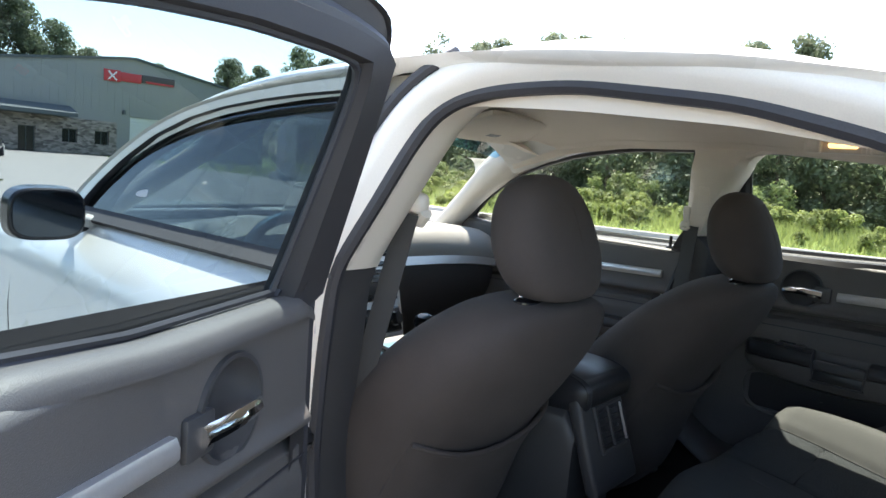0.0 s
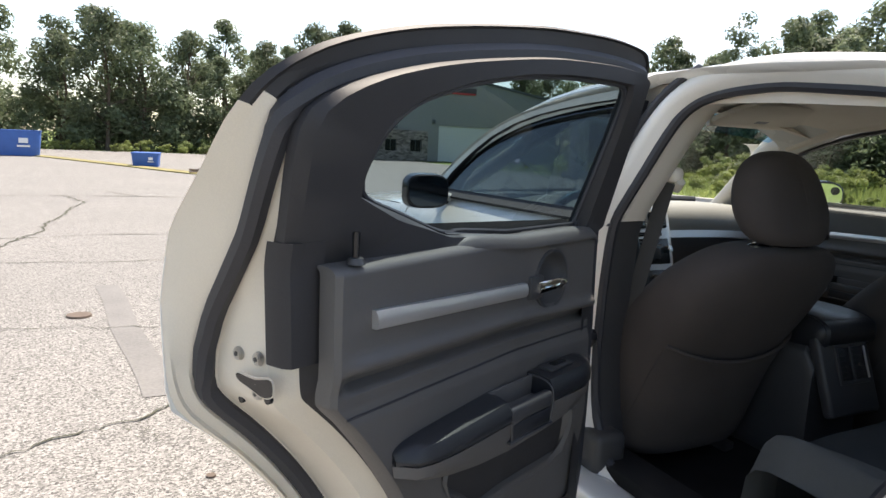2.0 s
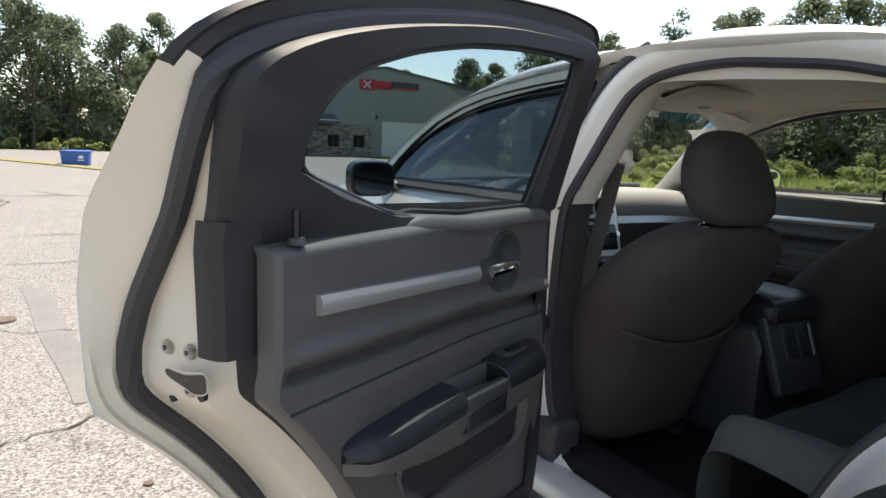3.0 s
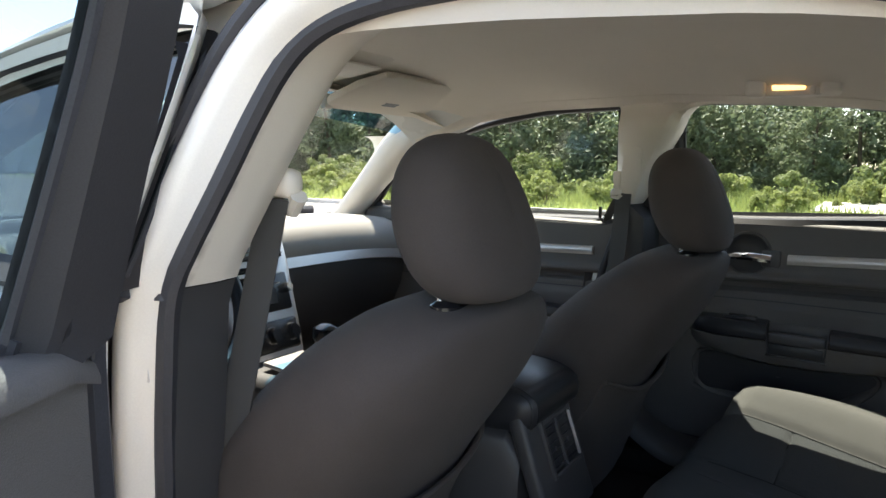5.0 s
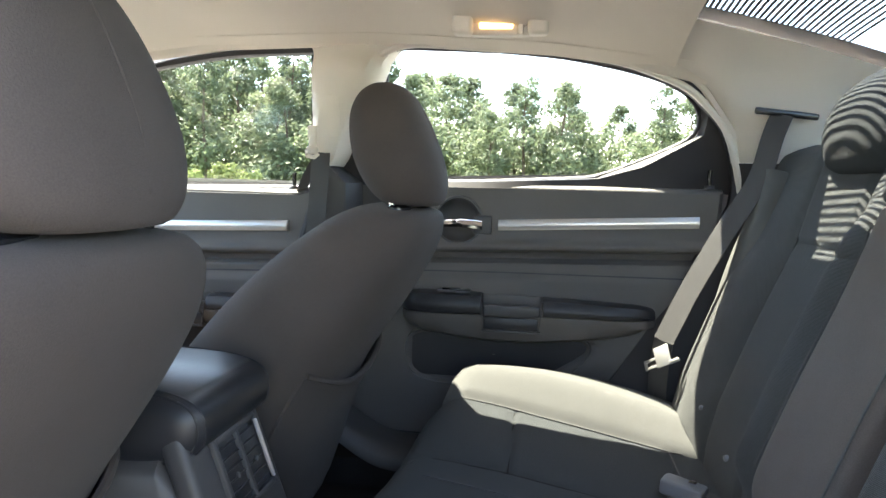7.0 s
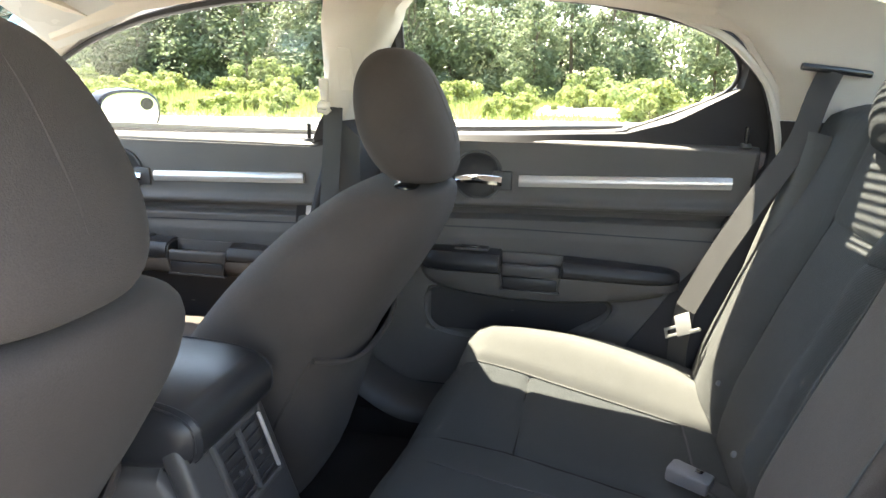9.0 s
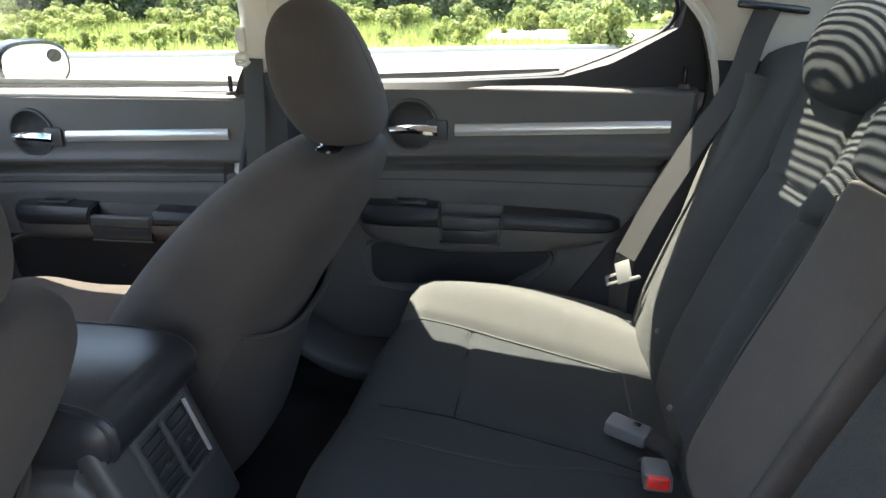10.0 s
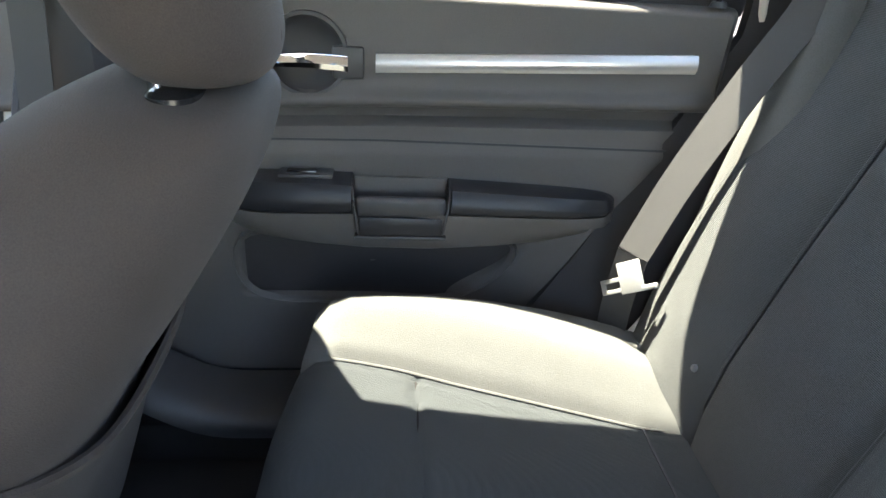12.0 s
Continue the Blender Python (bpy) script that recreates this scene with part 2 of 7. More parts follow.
def part(name, bm, material, parent=None, label="", smooth=True, kind=""):
    """Links a bmesh as one mesh object, under a thing or under a part."""
    m = XFORM[-1]
    if m != Matrix.Identity(4):
        bm.transform(m)
        if m.determinant() < 0:
            bmesh.ops.reverse_faces(bm, faces=bm.faces)
    me = bpy.data.meshes.new(name)
    bm.to_mesh(me)
    bm.free()
    me.materials.append(material)
    if smooth:
        for p in me.polygons:
            p.use_smooth = True
        me.set_sharp_from_angle(angle=radians(38))
    ob = tagged(new(name, me), label, kind=kind)
    if parent is not None:
        ob.parent = parent
        if parent.type == "EMPTY":
            ob.matrix_parent_inverse = parent.matrix_basis.inverted()
    return ob


def rbox(cx, cy, cz, sx, sy, sz, r=0.006, seg=2, rot=None):
    """A box with rounded edges."""
    bm = bmesh.new()
    bmesh.ops.create_cube(bm, size=1, matrix=Matrix.Diagonal((sx, sy, sz, 1)))
    r = min(r, 0.49 * min(sx, sy, sz))
    bmesh.ops.bevel(bm, geom=bm.edges, offset=r, segments=seg, profile=0.5, affect="EDGES")
    bm.transform(Matrix.Translation((cx, cy, cz)) @ (rot or Matrix.Identity(4)))
    return bm


def disc(c, axis, r, h, seg=24, r2=None, bev=0.0):
    """A short cylinder or cone round an axis, with softened rims."""
    bm = bmesh.new()
    q = Vector(axis).to_track_quat("Z", "Y").to_matrix().to_4x4()
    bmesh.ops.create_cone(bm, cap_ends=True, segments=seg, radius1=r, radius2=r if r2 is None else r2, depth=h)
    if bev:
        bmesh.ops.bevel(bm, geom=[e for e in bm.edges if len(e.link_faces) == 2 and e.calc_face_angle(0) > 0.7], offset=bev, segments=2, affect="EDGES")
    bm.transform(Matrix.Translation(c) @ q)
    return bm


def merge(*bms):
    out = bms[0]
    for b in bms[1:]:
        me = bpy.data.meshes.new("tmp")
        b.to_mesh(me)
        b.free()
        out.from_mesh(me)
        bpy.data.meshes.remove(me)
    return out


def rings(loops, closed=True, cap=False):
    """Quads between loops of equal length."""
    bm = bmesh.new()
    vs = [[bm.verts.new(p) for p in lp] for lp in loops]
    n = len(vs[0])
    for a, b in zip(vs, vs[1:]):
        for i in range(n if closed else n - 1):
            j = (i + 1) % n
            bm.faces.new((a[i], a[j], b[j], b[i]))
    if cap:
        bm.faces.new(list(reversed(vs[0])))
        bm.faces.new(vs[-1])
    bmesh.ops.recalc_face_normals(bm, faces=bm.faces)
    return bm


def sheet(fn, us, vs, thick=0.0, axis=None):
    """A grid surface fn(u, v); with thick it becomes a closed slab along axis."""
    top = [[Vector(fn(u, v)) for v in vs] for u in us]
    bm = bmesh.new()
    a = [[bm.verts.new(p) for p in row] for row in top]
    nu, nv = len(us), len(vs)
    for i in range(nu - 1):
        for j in range(nv - 1):
            bm.faces.new((a[i][j], a[i + 1][j], a[i + 1][j + 1], a[i][j + 1]))
    if thick:
        d = Vector(axis) * thick
        b = [[bm.verts.new(p + d) for p in row] for row in top]
        for i in range(nu - 1):
            for j in range(nv - 1):
                bm.faces.new((b[i][j], b[i][j + 1], b[i + 1][j + 1], b[i + 1][j]))
        for i in range(nu - 1):
            bm.faces.new((a[i][0], b[i][0], b[i + 1][0], a[i + 1][0]))
            bm.faces.new((a[i][-1], a[i + 1][-1], b[i + 1][-1], b[i][-1]))
        for j in range(nv - 1):
            bm.faces.new((a[0][j], a[0][j + 1], b[0][j + 1], b[0][j]))
            bm.faces.new((a[-1][j], b[-1][j], b[-1][j + 1], a[-1][j + 1]))
    bmesh.ops.recalc_face_normals(bm, faces=bm.faces)
    return bm


def resample(pts, n, closed=True):
    """Points at even steps along a smoothed line through pts."""
    p = np.array(pts, float)
    if closed:
        p = np.vstack([p, p[:1]])
    d = np.r_[0, np.cumsum(np.linalg.norm(np.diff(p, axis=0), axis=1))]
    t = np.linspace(0, d[-1], n, endpoint=not closed)
    q = np.stack([np.interp(t, d, p[:, k]) for k in range(p.shape[1])], 1)
    for _ in range(3):
        if closed:
            q = 0.5 * q + 0.25 * (np.roll(q, 1, 0) + np.roll(q, -1, 0))
        else:
            q[1:-1] = 0.5 * q[1:-1] + 0.25 * (q[:-2] + q[2:])
    return q


def inset(loop, d):
    """A closed 2D loop moved inwards by d."""
    q = np.array(loop)
    t = np.roll(q, -1, 0) - np.roll(q, 1, 0)
    t /= np.linalg.norm(t, axis=1)[:, None] + 1e-9
    nrm = np.stack([-t[:, 1], t[:, 0]], 1)
    area = 0.5 * np.sum(q[:, 0] * np.roll(q[:, 1], -1) - np.roll(q[:, 0], -1) * q[:, 1])
    out = q + nrm * d * (1 if area > 0 else -1)
    for _ in range(4):
        out = 0.5 * out + 0.25 * (np.roll(out, 1, 0) + np.roll(out, -1, 0))
    return out


def tube(path, r, n=8, closed=False, flat=1.0):
    """A round (or flattened) tube along a path."""
    p = [Vector(v) for v in path]
    m = len(p)
    loops = []
    up = Vector((0.3, 0.2, 1)).normalized()
    for i in range(m):
        t = (p[(i + 1) % m] - p[i - 1]) if closed else (p[min(i + 1, m - 1)] - p[max(i - 1, 0)])
        t.normalize()
        u = t.cross(up)
        if u.length < 0.05:
            u = t.cross(Vector((1, 0, 0)))
        u.normalize()
        w = u.cross(t)
        rr = r[i] if isinstance(r, (list, tuple)) else r
        loops.append([p[i] + (u * math.cos(a) + w * math.sin(a) * flat) * rr for a in (2 * math.pi * k / n for k in range(n))])
    if closed:
        loops.append(loops[0])
    return rings(loops, True, not closed)


def ribbon(path, side, width, thick=0.0016):
    """A flat strap along a path; side: the strap's crosswise direction, one or one for each point."""
    p = [Vector(v) for v in path]
    loops = []
    for i, c in enumerate(p):
        t = (p[min(i + 1, len(p) - 1)] - p[max(i - 1, 0)]).normalized()
        s = Vector(side[i] if isinstance(side, list) else side).normalized()
        s = (s - t * s.dot(t)).normalized()
        nrm = t.cross(s) * thick * 0.5
        s = s * width * 0.5
        loops.append([c - s - nrm, c + s - nrm, c + s + nrm, c - s + nrm])
    return rings(loops, True, True)


def loft(secs, n=32, power=3.0, cap=True, fine=1):
    """A cushion-like body through sections (centre, u half axis, v half axis[, power]); fine: smooth steps between them."""
    rows = np.array([[*s[0], *s[1], *s[2], s[3] if len(s) > 3 else power] for s in secs], float)
    if fine > 1:
        ext = np.vstack([2 * rows[0] - rows[1], rows, 2 * rows[-1] - rows[-2]])
        out = []
        for i in range(1, len(ext) - 2):
            a, b, c, d = ext[i - 1 : i + 3]
            for k in range(fine):
                t = k / fine
                out.append(0.5 * (2 * b + (c - a) * t + (2 * a - 5 * b + 4 * c - d) * t * t + (3 * b - a - 3 * c + d) * t ** 3))
        rows = np.vstack([out, rows[-1:]])
    loops = []
    for r in rows:
        c, u, v, pw = Vector(r[:3]), Vector(r[3:6]), Vector(r[6:9]), r[9]
        lp = []
        for k in range(n):
            a = 2 * math.pi * k / n
            ca, sa = math.cos(a), math.sin(a)
            lp.append(c + u * math.copysign(abs(ca) ** (2 / pw), ca) + v * math.copysign(abs(sa) ** (2 / pw), sa))
        loops.append(lp)
    return rings(loops, True, cap)


def sstep(a, b, x):
    t = min(1.0, max(0.0, (x - a) / (b - a)))
    return t * t * (3 - 2 * t)


def bump(c, w, x):
    return math.exp(-((x - c) / w) ** 2)


# ---- the car: shell ----
car = thing("car", (0, 0, 0), "white four-door sedan with dark interior, rear door wide open", "car")
DOOR_OPEN = Matrix.Translation((-0.831, 0.022, 0)) @ Matrix.Rotation(radians(-64.8), 4, "Z") @ Matrix.Translation((0.805, -0.04, 0)) @ FLIP

# side outline of a rear door (along, up), of its glass, and of a front door and its glass
DO = [(0.0, 1.36), (-0.12, 1.368), (-0.24, 1.37), (-0.45, 1.358), (-0.63, 1.334), (-0.76, 1.312), (-0.88, 1.280), (-0.952, 1.245), (-0.992, 1.205), (-0.988, 1.127), (-0.982, 1.035), (-0.976, 0.937), (-0.974, 0.851), (-0.972, 0.765), (-0.89, 0.694), (-0.80, 0.582), (-0.735, 0.46), (-0.69, 0.36), (-0.65, 0.30), (-0.3, 0.28), (0.03, 0.28), (0.075, 0.36), (0.09, 0.6), (0.08, 0.85), (0.065, 0.98), (0.05, 1.08), (0.03, 1.2)]
# the open door's edge by the hinges, as it stands swung out
DO_OPEN = [(-0.022, 1.360)] + DO[1:20] + [(-0.07, 0.28), (-0.035, 0.36), (-0.022, 0.6), (-0.03, 0.85), (-0.036, 0.98), (-0.030, 1.08), (-0.024, 1.2)]
W_REAR_OPEN = [(-0.160, 0.985), (-0.35, 0.995), (-0.605, 1.016), (-0.71, 1.052), (-0.812, 1.084), (-0.815, 1.10), (-0.806, 1.14), (-0.790, 1.180), (-0.745, 1.215), (-0.645, 1.247), (-0.531, 1.268), (-0.406, 1.280), (-0.277, 1.285), (-0.165, 1.286), (-0.158, 1.20), (-0.158, 1.10)]
W_REAR = [(-0.126, 0.998), (-0.35, 1.004), (-0.62, 1.020), (-0.73, 1.065), (-0.84, 1.118), (-0.845, 1.165), (-0.815, 1.205), (-0.755, 1.236), (-0.654, 1.262), (-0.531, 1.284), (-0.406, 1.295), (-0.277, 1.300), (-0.140, 1.304), (-0.124, 1.29), (-0.122, 1.20), (-0.124, 1.10)]
FO = [(0.095, 0.6), (0.07, 0.85), (0.015, 0.98), (-0.012, 1.10), (-0.032, 1.22), (-0.05, 1.345), (0.27, 1.335), (0.50, 1.30), (0.72, 1.235), (0.95, 1.11), (1.10, 1.0), (1.12, 0.90), (1.10, 0.6), (1.08, 0.34), (0.6, 0.28), (0.12, 0.28)]
W_FRONT = [(-0.006, 0.978), (-0.020, 1.10), (-0.032, 1.22), (-0.022, 1.290), (0.004, 1.302), (0.16, 1.301), (0.27, 1.292), (0.40, 1.277), (0.52, 1.252), (0.66, 1.205), (0.80, 1.140), (0.93, 1.055), (1.02, 0.965), (0.80, 0.963), (0.45, 0.968)]
# the driver's door and glass
FO_NEAR = [(0.13, 0.6), (0.125, 0.85), (0.11, 0.98), (0.09, 1.10), (0.07, 1.22), (0.05, 1.330), (0.16, 1.324), (0.30, 1.314), (0.42, 1.300), (0.536, 1.284), (0.66, 1.258), (0.79, 1.212), (0.91, 1.145), (1.03, 1.055), (1.11, 0.965), (1.12, 0.90), (1.10, 0.6), (1.08, 0.34), (0.6, 0.28), (0.15, 0.28)]
W_NEAR = [(0.125, 0.978), (0.108, 1.10), (0.094, 1.22), (0.092, 1.296), (0.16, 1.294), (0.30, 1.286), (0.42, 1.275), (0.536, 1.260), (0.65, 1.236), (0.775, 1.192), (0.885, 1.130), (0.98, 1.055), (1.04, 0.978), (0.80, 0.963), (0.45, 0.968)]
# the body's door opening, where the seal runs
SEAL = [(-0.175, 1.312), (-0.28, 1.308), (-0.51, 1.284), (-0.667, 1.244), (-0.78, 1.195), (-0.87, 1.12), (-0.92, 1.02), (-0.945, 0.92), (-0.94, 0.83), (-0.90, 0.73), (-0.82, 0.62), (-0.76, 0.5), (-0.72, 0.41), (-0.62, 0.345), (-0.4, 0.325), (-0.02, 0.32), (0.06, 0.36), (0.118, 0.47), (0.126, 0.62), (0.112, 0.80), (0.065, 0.95), (0.024, 1.05), (-0.022, 1.15), (-0.056, 1.22), (-0.105, 1.285)]


SEAL_FAR = SEAL[:2] + [(-0.51, 1.296), (-0.667, 1.272), (-0.80, 1.224), (-0.888, 1.14), (-0.928, 1.03), (-0.945, 0.92)] + SEAL[8:]
SEAL_NEAR = [(-0.16, 1.303)] + SEAL[1:7] + [(-0.925, 0.92), (-0.86, 0.84), (-0.76, 0.765), (-0.69, 0.71), (-0.635, 0.63), (-0.588, 0.525), (-0.555, 0.43), (-0.505, 0.355), (-0.4, 0.325), (-0.02, 0.32), (0.07, 0.36), (0.125, 0.47), (0.14, 0.62), (0.135, 0.80), (0.12, 0.95), (0.095, 1.02), (0.055, 1.10), (0.02, 1.18), (-0.018, 1.25), (-0.055, 1.28), (-0.10, 1.294)]


def round_arch(bm, yc, r):
    # pull the cut edge of a wing onto the wheel arch's circle
    for v in bm.verts:
        d = math.hypot(v.co.y - yc, v.co.z - 0.33)
        if abs(d - r) < 0.03 and v.is_boundary:
            v.co.y = yc + (v.co.y - yc) * r / d
            v.co.z = 0.33 + (v.co.z - 0.33) * r / d


def lift(loop, fx):
    return [(fx(z), y, z) for y, z in loop]


def lift2(loop, fx):
    return [(fx(y, z), y, z) for y, z in loop]


def polar(loop, centre, n=110):
    """The loop met by n rays from its centre."""
    q = resample(loop, 600)
    a = np.unwrap(np.arctan2(q[:, 1] - centre[1], q[:, 0] - centre[0]))
    if a[-1] < a[0]:
        q, a = q[::-1], a[::-1]
    t = np.linspace(0, 2 * np.pi, n, endpoint=False)
    aa, qq = np.r_[a - 2 * np.pi, a, a + 2 * np.pi], np.vstack([q, q, q])
    t = (t - a[0]) % (2 * np.pi) + a[0]
    return np.stack([np.interp(t, aa, qq[:, 0]), np.interp(t, aa, qq[:, 1])], 1)


def JX(y, z):
    """Half width of the shut face's inner edge."""
    w = sstep(-0.55, -0.75, y)
    return (1 - w) * (XI(z) + 0.014) + w * min(XS_REAR(y, z) - 0.016, float(np.interp(z, (0.4, 0.7, 0.87, 1.0, 1.12, 1.3), (0.80, 0.805, 0.812, 0.80, 0.735, 0.672))))


def y_range(loop, z):
    """Where a closed outline starts and ends at height z."""
    q = resample(loop, 400)
    r = np.roll(q, -1, 0)
    hit = [a[0] + (b[0] - a[0]) * (z - a[1]) / (b[1] - a[1]) for a, b in zip(q, r) if (a[1] - z) * (b[1] - z) <= 0 and a[1] != b[1]]
    return (min(hit), max(hit)) if hit else (float(q[:, 0].mean()),) * 2


def pane(loop, fx, th=0.004):
    c = (float(np.mean([p[0] for p in loop])), float(np.mean([p[1] for p in loop])))
    q = polar(loop, c, 72)
    lps = []
    for k in (1.0, 0.75, 0.5, 0.25, 0.02):
        lps.append([(fx(c[1] + (z - c[1]) * k), c[0] + (y - c[0]) * k, c[1] + (z - c[1]) * k) for y, z in q])
    bm = rings(lps)
    return bm


def side_door(name, rear, label, parent, closed_side):
    """A car door in place on the car's starboard side; XFORM mirrors or swings it."""
    O, W = ((DO, W_REAR) if closed_side > 0 else (DO_OPEN, W_REAR_OPEN)) if rear else ((FO, W_FRONT) if closed_side > 0 else (FO_NEAR, W_NEAR))
    XS = XS_REAR if rear else lambda y, z: min(XI(z) + 0.036, S(z) - 0.045)
    SD = SD_REAR if rear else lambda y, z: S(z)
    door = new(name)
    door.parent = parent
    tagged(door, label)
    N = 150
    L0 = resample(O, N)
    # painted outer skin below the belt
    zs = np.linspace(0.30, 0.992, 22)
    rng = [y_range(O, z) for z in zs]
    part("outer_skin", sheet(lambda i, k: ((SD if rear else lambda y, z: S(z))(rng[i][0] + (rng[i][1] - rng[i][0]) * k, zs[i]), rng[i][0] + (rng[i][1] - rng[i][0]) * k, zs[i]), range(22), np.linspace(0, 1, 16), 0.003, (-1, 0, 0)), WHITE, door)
    # edge flange, seal and jamb
    L1, L2, L3, L4 = inset(L0, 0.034), inset(L0, 0.056), inset(L0, 0.066), inset(L0, 0.088 if closed_side > 0 or not rear else 0.120)
    for i in range(N):
        k = sstep(1.10, 0.98, L2[i][1])
        L3[i] = L2[i] + (L3[i] - L2[i]) * (0.05 + 0.95 * k)
        L4[i] = L2[i] + (L4[i] - L2[i]) * (0.08 + 0.92 * k)
    flange = rings([lift2(L0, lambda y, z: SD(y, z) - 0.001), lift2(inset(L0, 0.004), lambda y, z: SD(y, z) - 0.012), lift2(inset(L0, 0.010), lambda y, z: 0.65 * SD(y, z) + 0.35 * XS(y, z)), lift2(inset(L0, 0.024), lambda y, z: 0.3 * SD(y, z) + 0.7 * XS(y, z)), lift2(L1, lambda y, z: XS(y, z) + 0.010)])
    dark = flange.copy()
    upper = lambda p: rear and p.z > (1.20 if p.y < -0.5 else 0.96)
    bmesh.ops.delete(flange, geom=[f for f in flange.faces if upper(f.calc_center_median())], context="FACES")
    bmesh.ops.delete(dark, geom=[f for f in dark.faces if not upper(f.calc_center_median())], context="FACES")
    part("door_edge", flange, JAMB if rear else WHITE, door, "creamy white painted door edge")
    if rear:
        part("upper_door_edge", dark, TRIM, door, "black upper door edge")
    if rear:
        part("jamb", rings([lift2(L1, lambda y, z: XS(y, z) + 0.008), lift2(L2, lambda y, z: XS(y, z) - 0.014), lift2(L3, JX)]), JAMB, door)
    a4 = [(JX(y, z), y, z) for y, z in L3]
    b4 = [(min(JX(y, z), XI(z) + 0.006), y, z) for y, z in L4]
    low = [i for i in range(N) if L3[i][1] < 0.872 and L3[i][0] < -0.2] if rear else []
    c4 = [tuple(0.5 * (p + q) for p, q in zip(a4[i], b4[i])) if i in low else a4[i] for i in range(N)]
    part("inner_trim", rings([c4, b4]), TRIM, door, "black edge trim")
    if low:
        if closed_side < 0:
            # the black edge cover runs on below the window as far as the latch
            part("edge_cover", sheet(lambda z, k: (XI(z) + (0.030, 0.012, 0.002, 0.0, 0.0)[k], (-0.934, -0.931, -0.924, -0.905, -0.872)[k] + 0.03 * (0.99 - z), z), np.linspace(0.868, 1.03, 10), range(5), 0.012, (1, 0, 0)), TRIM, door, "black plastic door edge cover")
        part("latch_plate", rings([[a4[i] for i in low], [c4[i] for i in low]], False), JAMB, door, "creamy white latch plate")
    if rear:
        part("weatherstrip", tube(lift2(inset(L0, 0.043), lambda y, z: XS(y, z)), 0.0165, 8, True), RUBBER, door, "black rubber door seal")
    # window frame
    ctr = (float(np.mean([p[0] for p in W])), 1.12)
    belt = 0.985 if rear else 0.955
    up = [(y, max(z, belt)) for y, z in inset(L0, 0.050)]
    U, V = polar(up, ctr), polar(W, ctr)
    U1 = U + (V - U) * 0.12
    V1 = V + (U - V) * 0.10
    fr = rings([lift(U, lambda z: XI(z) + 0.030), lift(U, lambda z: XI(z) + 0.012), lift(U1, lambda z: XI(z)), lift(V1, lambda z: 0.5 * (XI(z) + XW(z)) - 0.012), lift(V, lambda z: XW(z) - 0.010), lift(V, lambda z: XW(z) + 0.008)])
    part("window_frame", fr, TRIM, door, "black window surround")
    Uo = polar([(y, max(z, belt)) for y, z in inset(L0, 0.006)], ctr)
    U2 = Uo + (V - Uo) * (0.55 if rear else 0.88)
    part("outer_frame", rings([lift2(Uo, lambda y, z: SD(y, z) - 0.007), lift(U2, lambda z: 0.4 * S(z) + 0.6 * XW(z) + 0.006)]), WHITE if not rear else TRIM, door)
    part("window_reveal", rings([lift(U2, lambda z: 0.4 * S(z) + 0.6 * XW(z) + 0.005), lift(V, lambda z: XW(z) + 0.006), lift(V, lambda z: XW(z) - 0.006)]), RUBBER, door)
    g = part("window_glass", pane(inset(resample(W, 120), -0.006), XW), GLASST if closed_side > 0 else (GLASSD if rear else GLASSF), door, "lightly tinted window glass")
    part("glass_channel", tube(lift(resample(W, 90), lambda z: XW(z) - 0.006), 0.005, 6, True), RUBBER, door)
    lowz = min(p[1] for p in W)
    bs = [(XW(z) - 0.010, y, z - 0.002) for y, z in sorted((tuple(p) for p in resample(W, 120)), key=lambda p: p[0]) if z < lowz + (0.028 if closed_side > 0 or not rear else 0.034)]
    part("belt_seal", ribbon(bs, (1, 0, 0.25), 0.012 if rear else 0.026, 0.007 if rear else 0.012), RUBBER, door, "black rubber belt seal")
    if rear and closed_side < 0:
        # grained shelf between the panel and the glass
        edge = sorted([p for p in W if p[1] < 1.02], key=lambda p: p[0])
        wz = lambda y: float(np.interp(y, [p[0] for p in edge], [p[1] for p in edge]))
        fade = lambda y: sstep(-0.545, -0.625, y) + sstep(-0.15, -0.105, y)
        part("panel_shelf", sheet(lambda y, k: ((0.733, 0.737, 0.745, 0.760, XW(1.0) - 0.010)[k] + 0.012 * fade(y), y, max(1.0, wz(y)) - 0.003 + (-0.012, -0.002, 0.003, 0.005, 0.004)[k] - 0.016 * fade(y)), np.linspace(-0.625, -0.105, 24), range(5), 0.006, (0, 0, -1)), PLASTIC, door, "grained top of the door panel")
        part("glass_wiper", tube([(XW(1.0) - 0.009, y, max(1.0, wz(y)) + 0.006 - 0.014 * fade(y)) for y in np.linspace(-0.625, -0.14, 24)], 0.0045, 6), RUBBER, door)
    # outer belt moulding
    q = [(-0.62, 1.012), (-0.1, 0.992)] if rear else ([(0.14, 0.976), (1.06, 0.966)] if closed_side > 0 else [(0.14, 0.998), (1.06, 0.990)])
    part("belt_moulding", ribbon([(S(q[0][1]) + 0.004 if rear else 0.818, q[0][0] + (q[1][0] - q[0][0]) * k / 6, q[0][1] + (q[1][1] - q[0][1]) * k / 6) for k in range(7)], (0.25, 0, 1) if rear else (1, 0, -0.45), 0.032 if rear or closed_side > 0 else 0.050, 0.008), TRIM, door)
    # inner panel
    bot = 0.36
    top = 1.000 if rear else 0.972
    NR = 210
    pz = [bot + (top - 0.012 - bot) * k / (NR - 1) for k in range(NR)]
    I0 = inset(L0, 0.080)
    yc = -0.40 if rear else 0.55

    dish = (-0.297, 0.908) if rear else (0.645, 0.872)

    def groove_z(y):
        """Height of the shadow groove under the panel's upper pad."""
        return 0.8285 + 0.038 * (-0.2 - y) if rear else 0.805 + 0.03 * (0.3 - y)

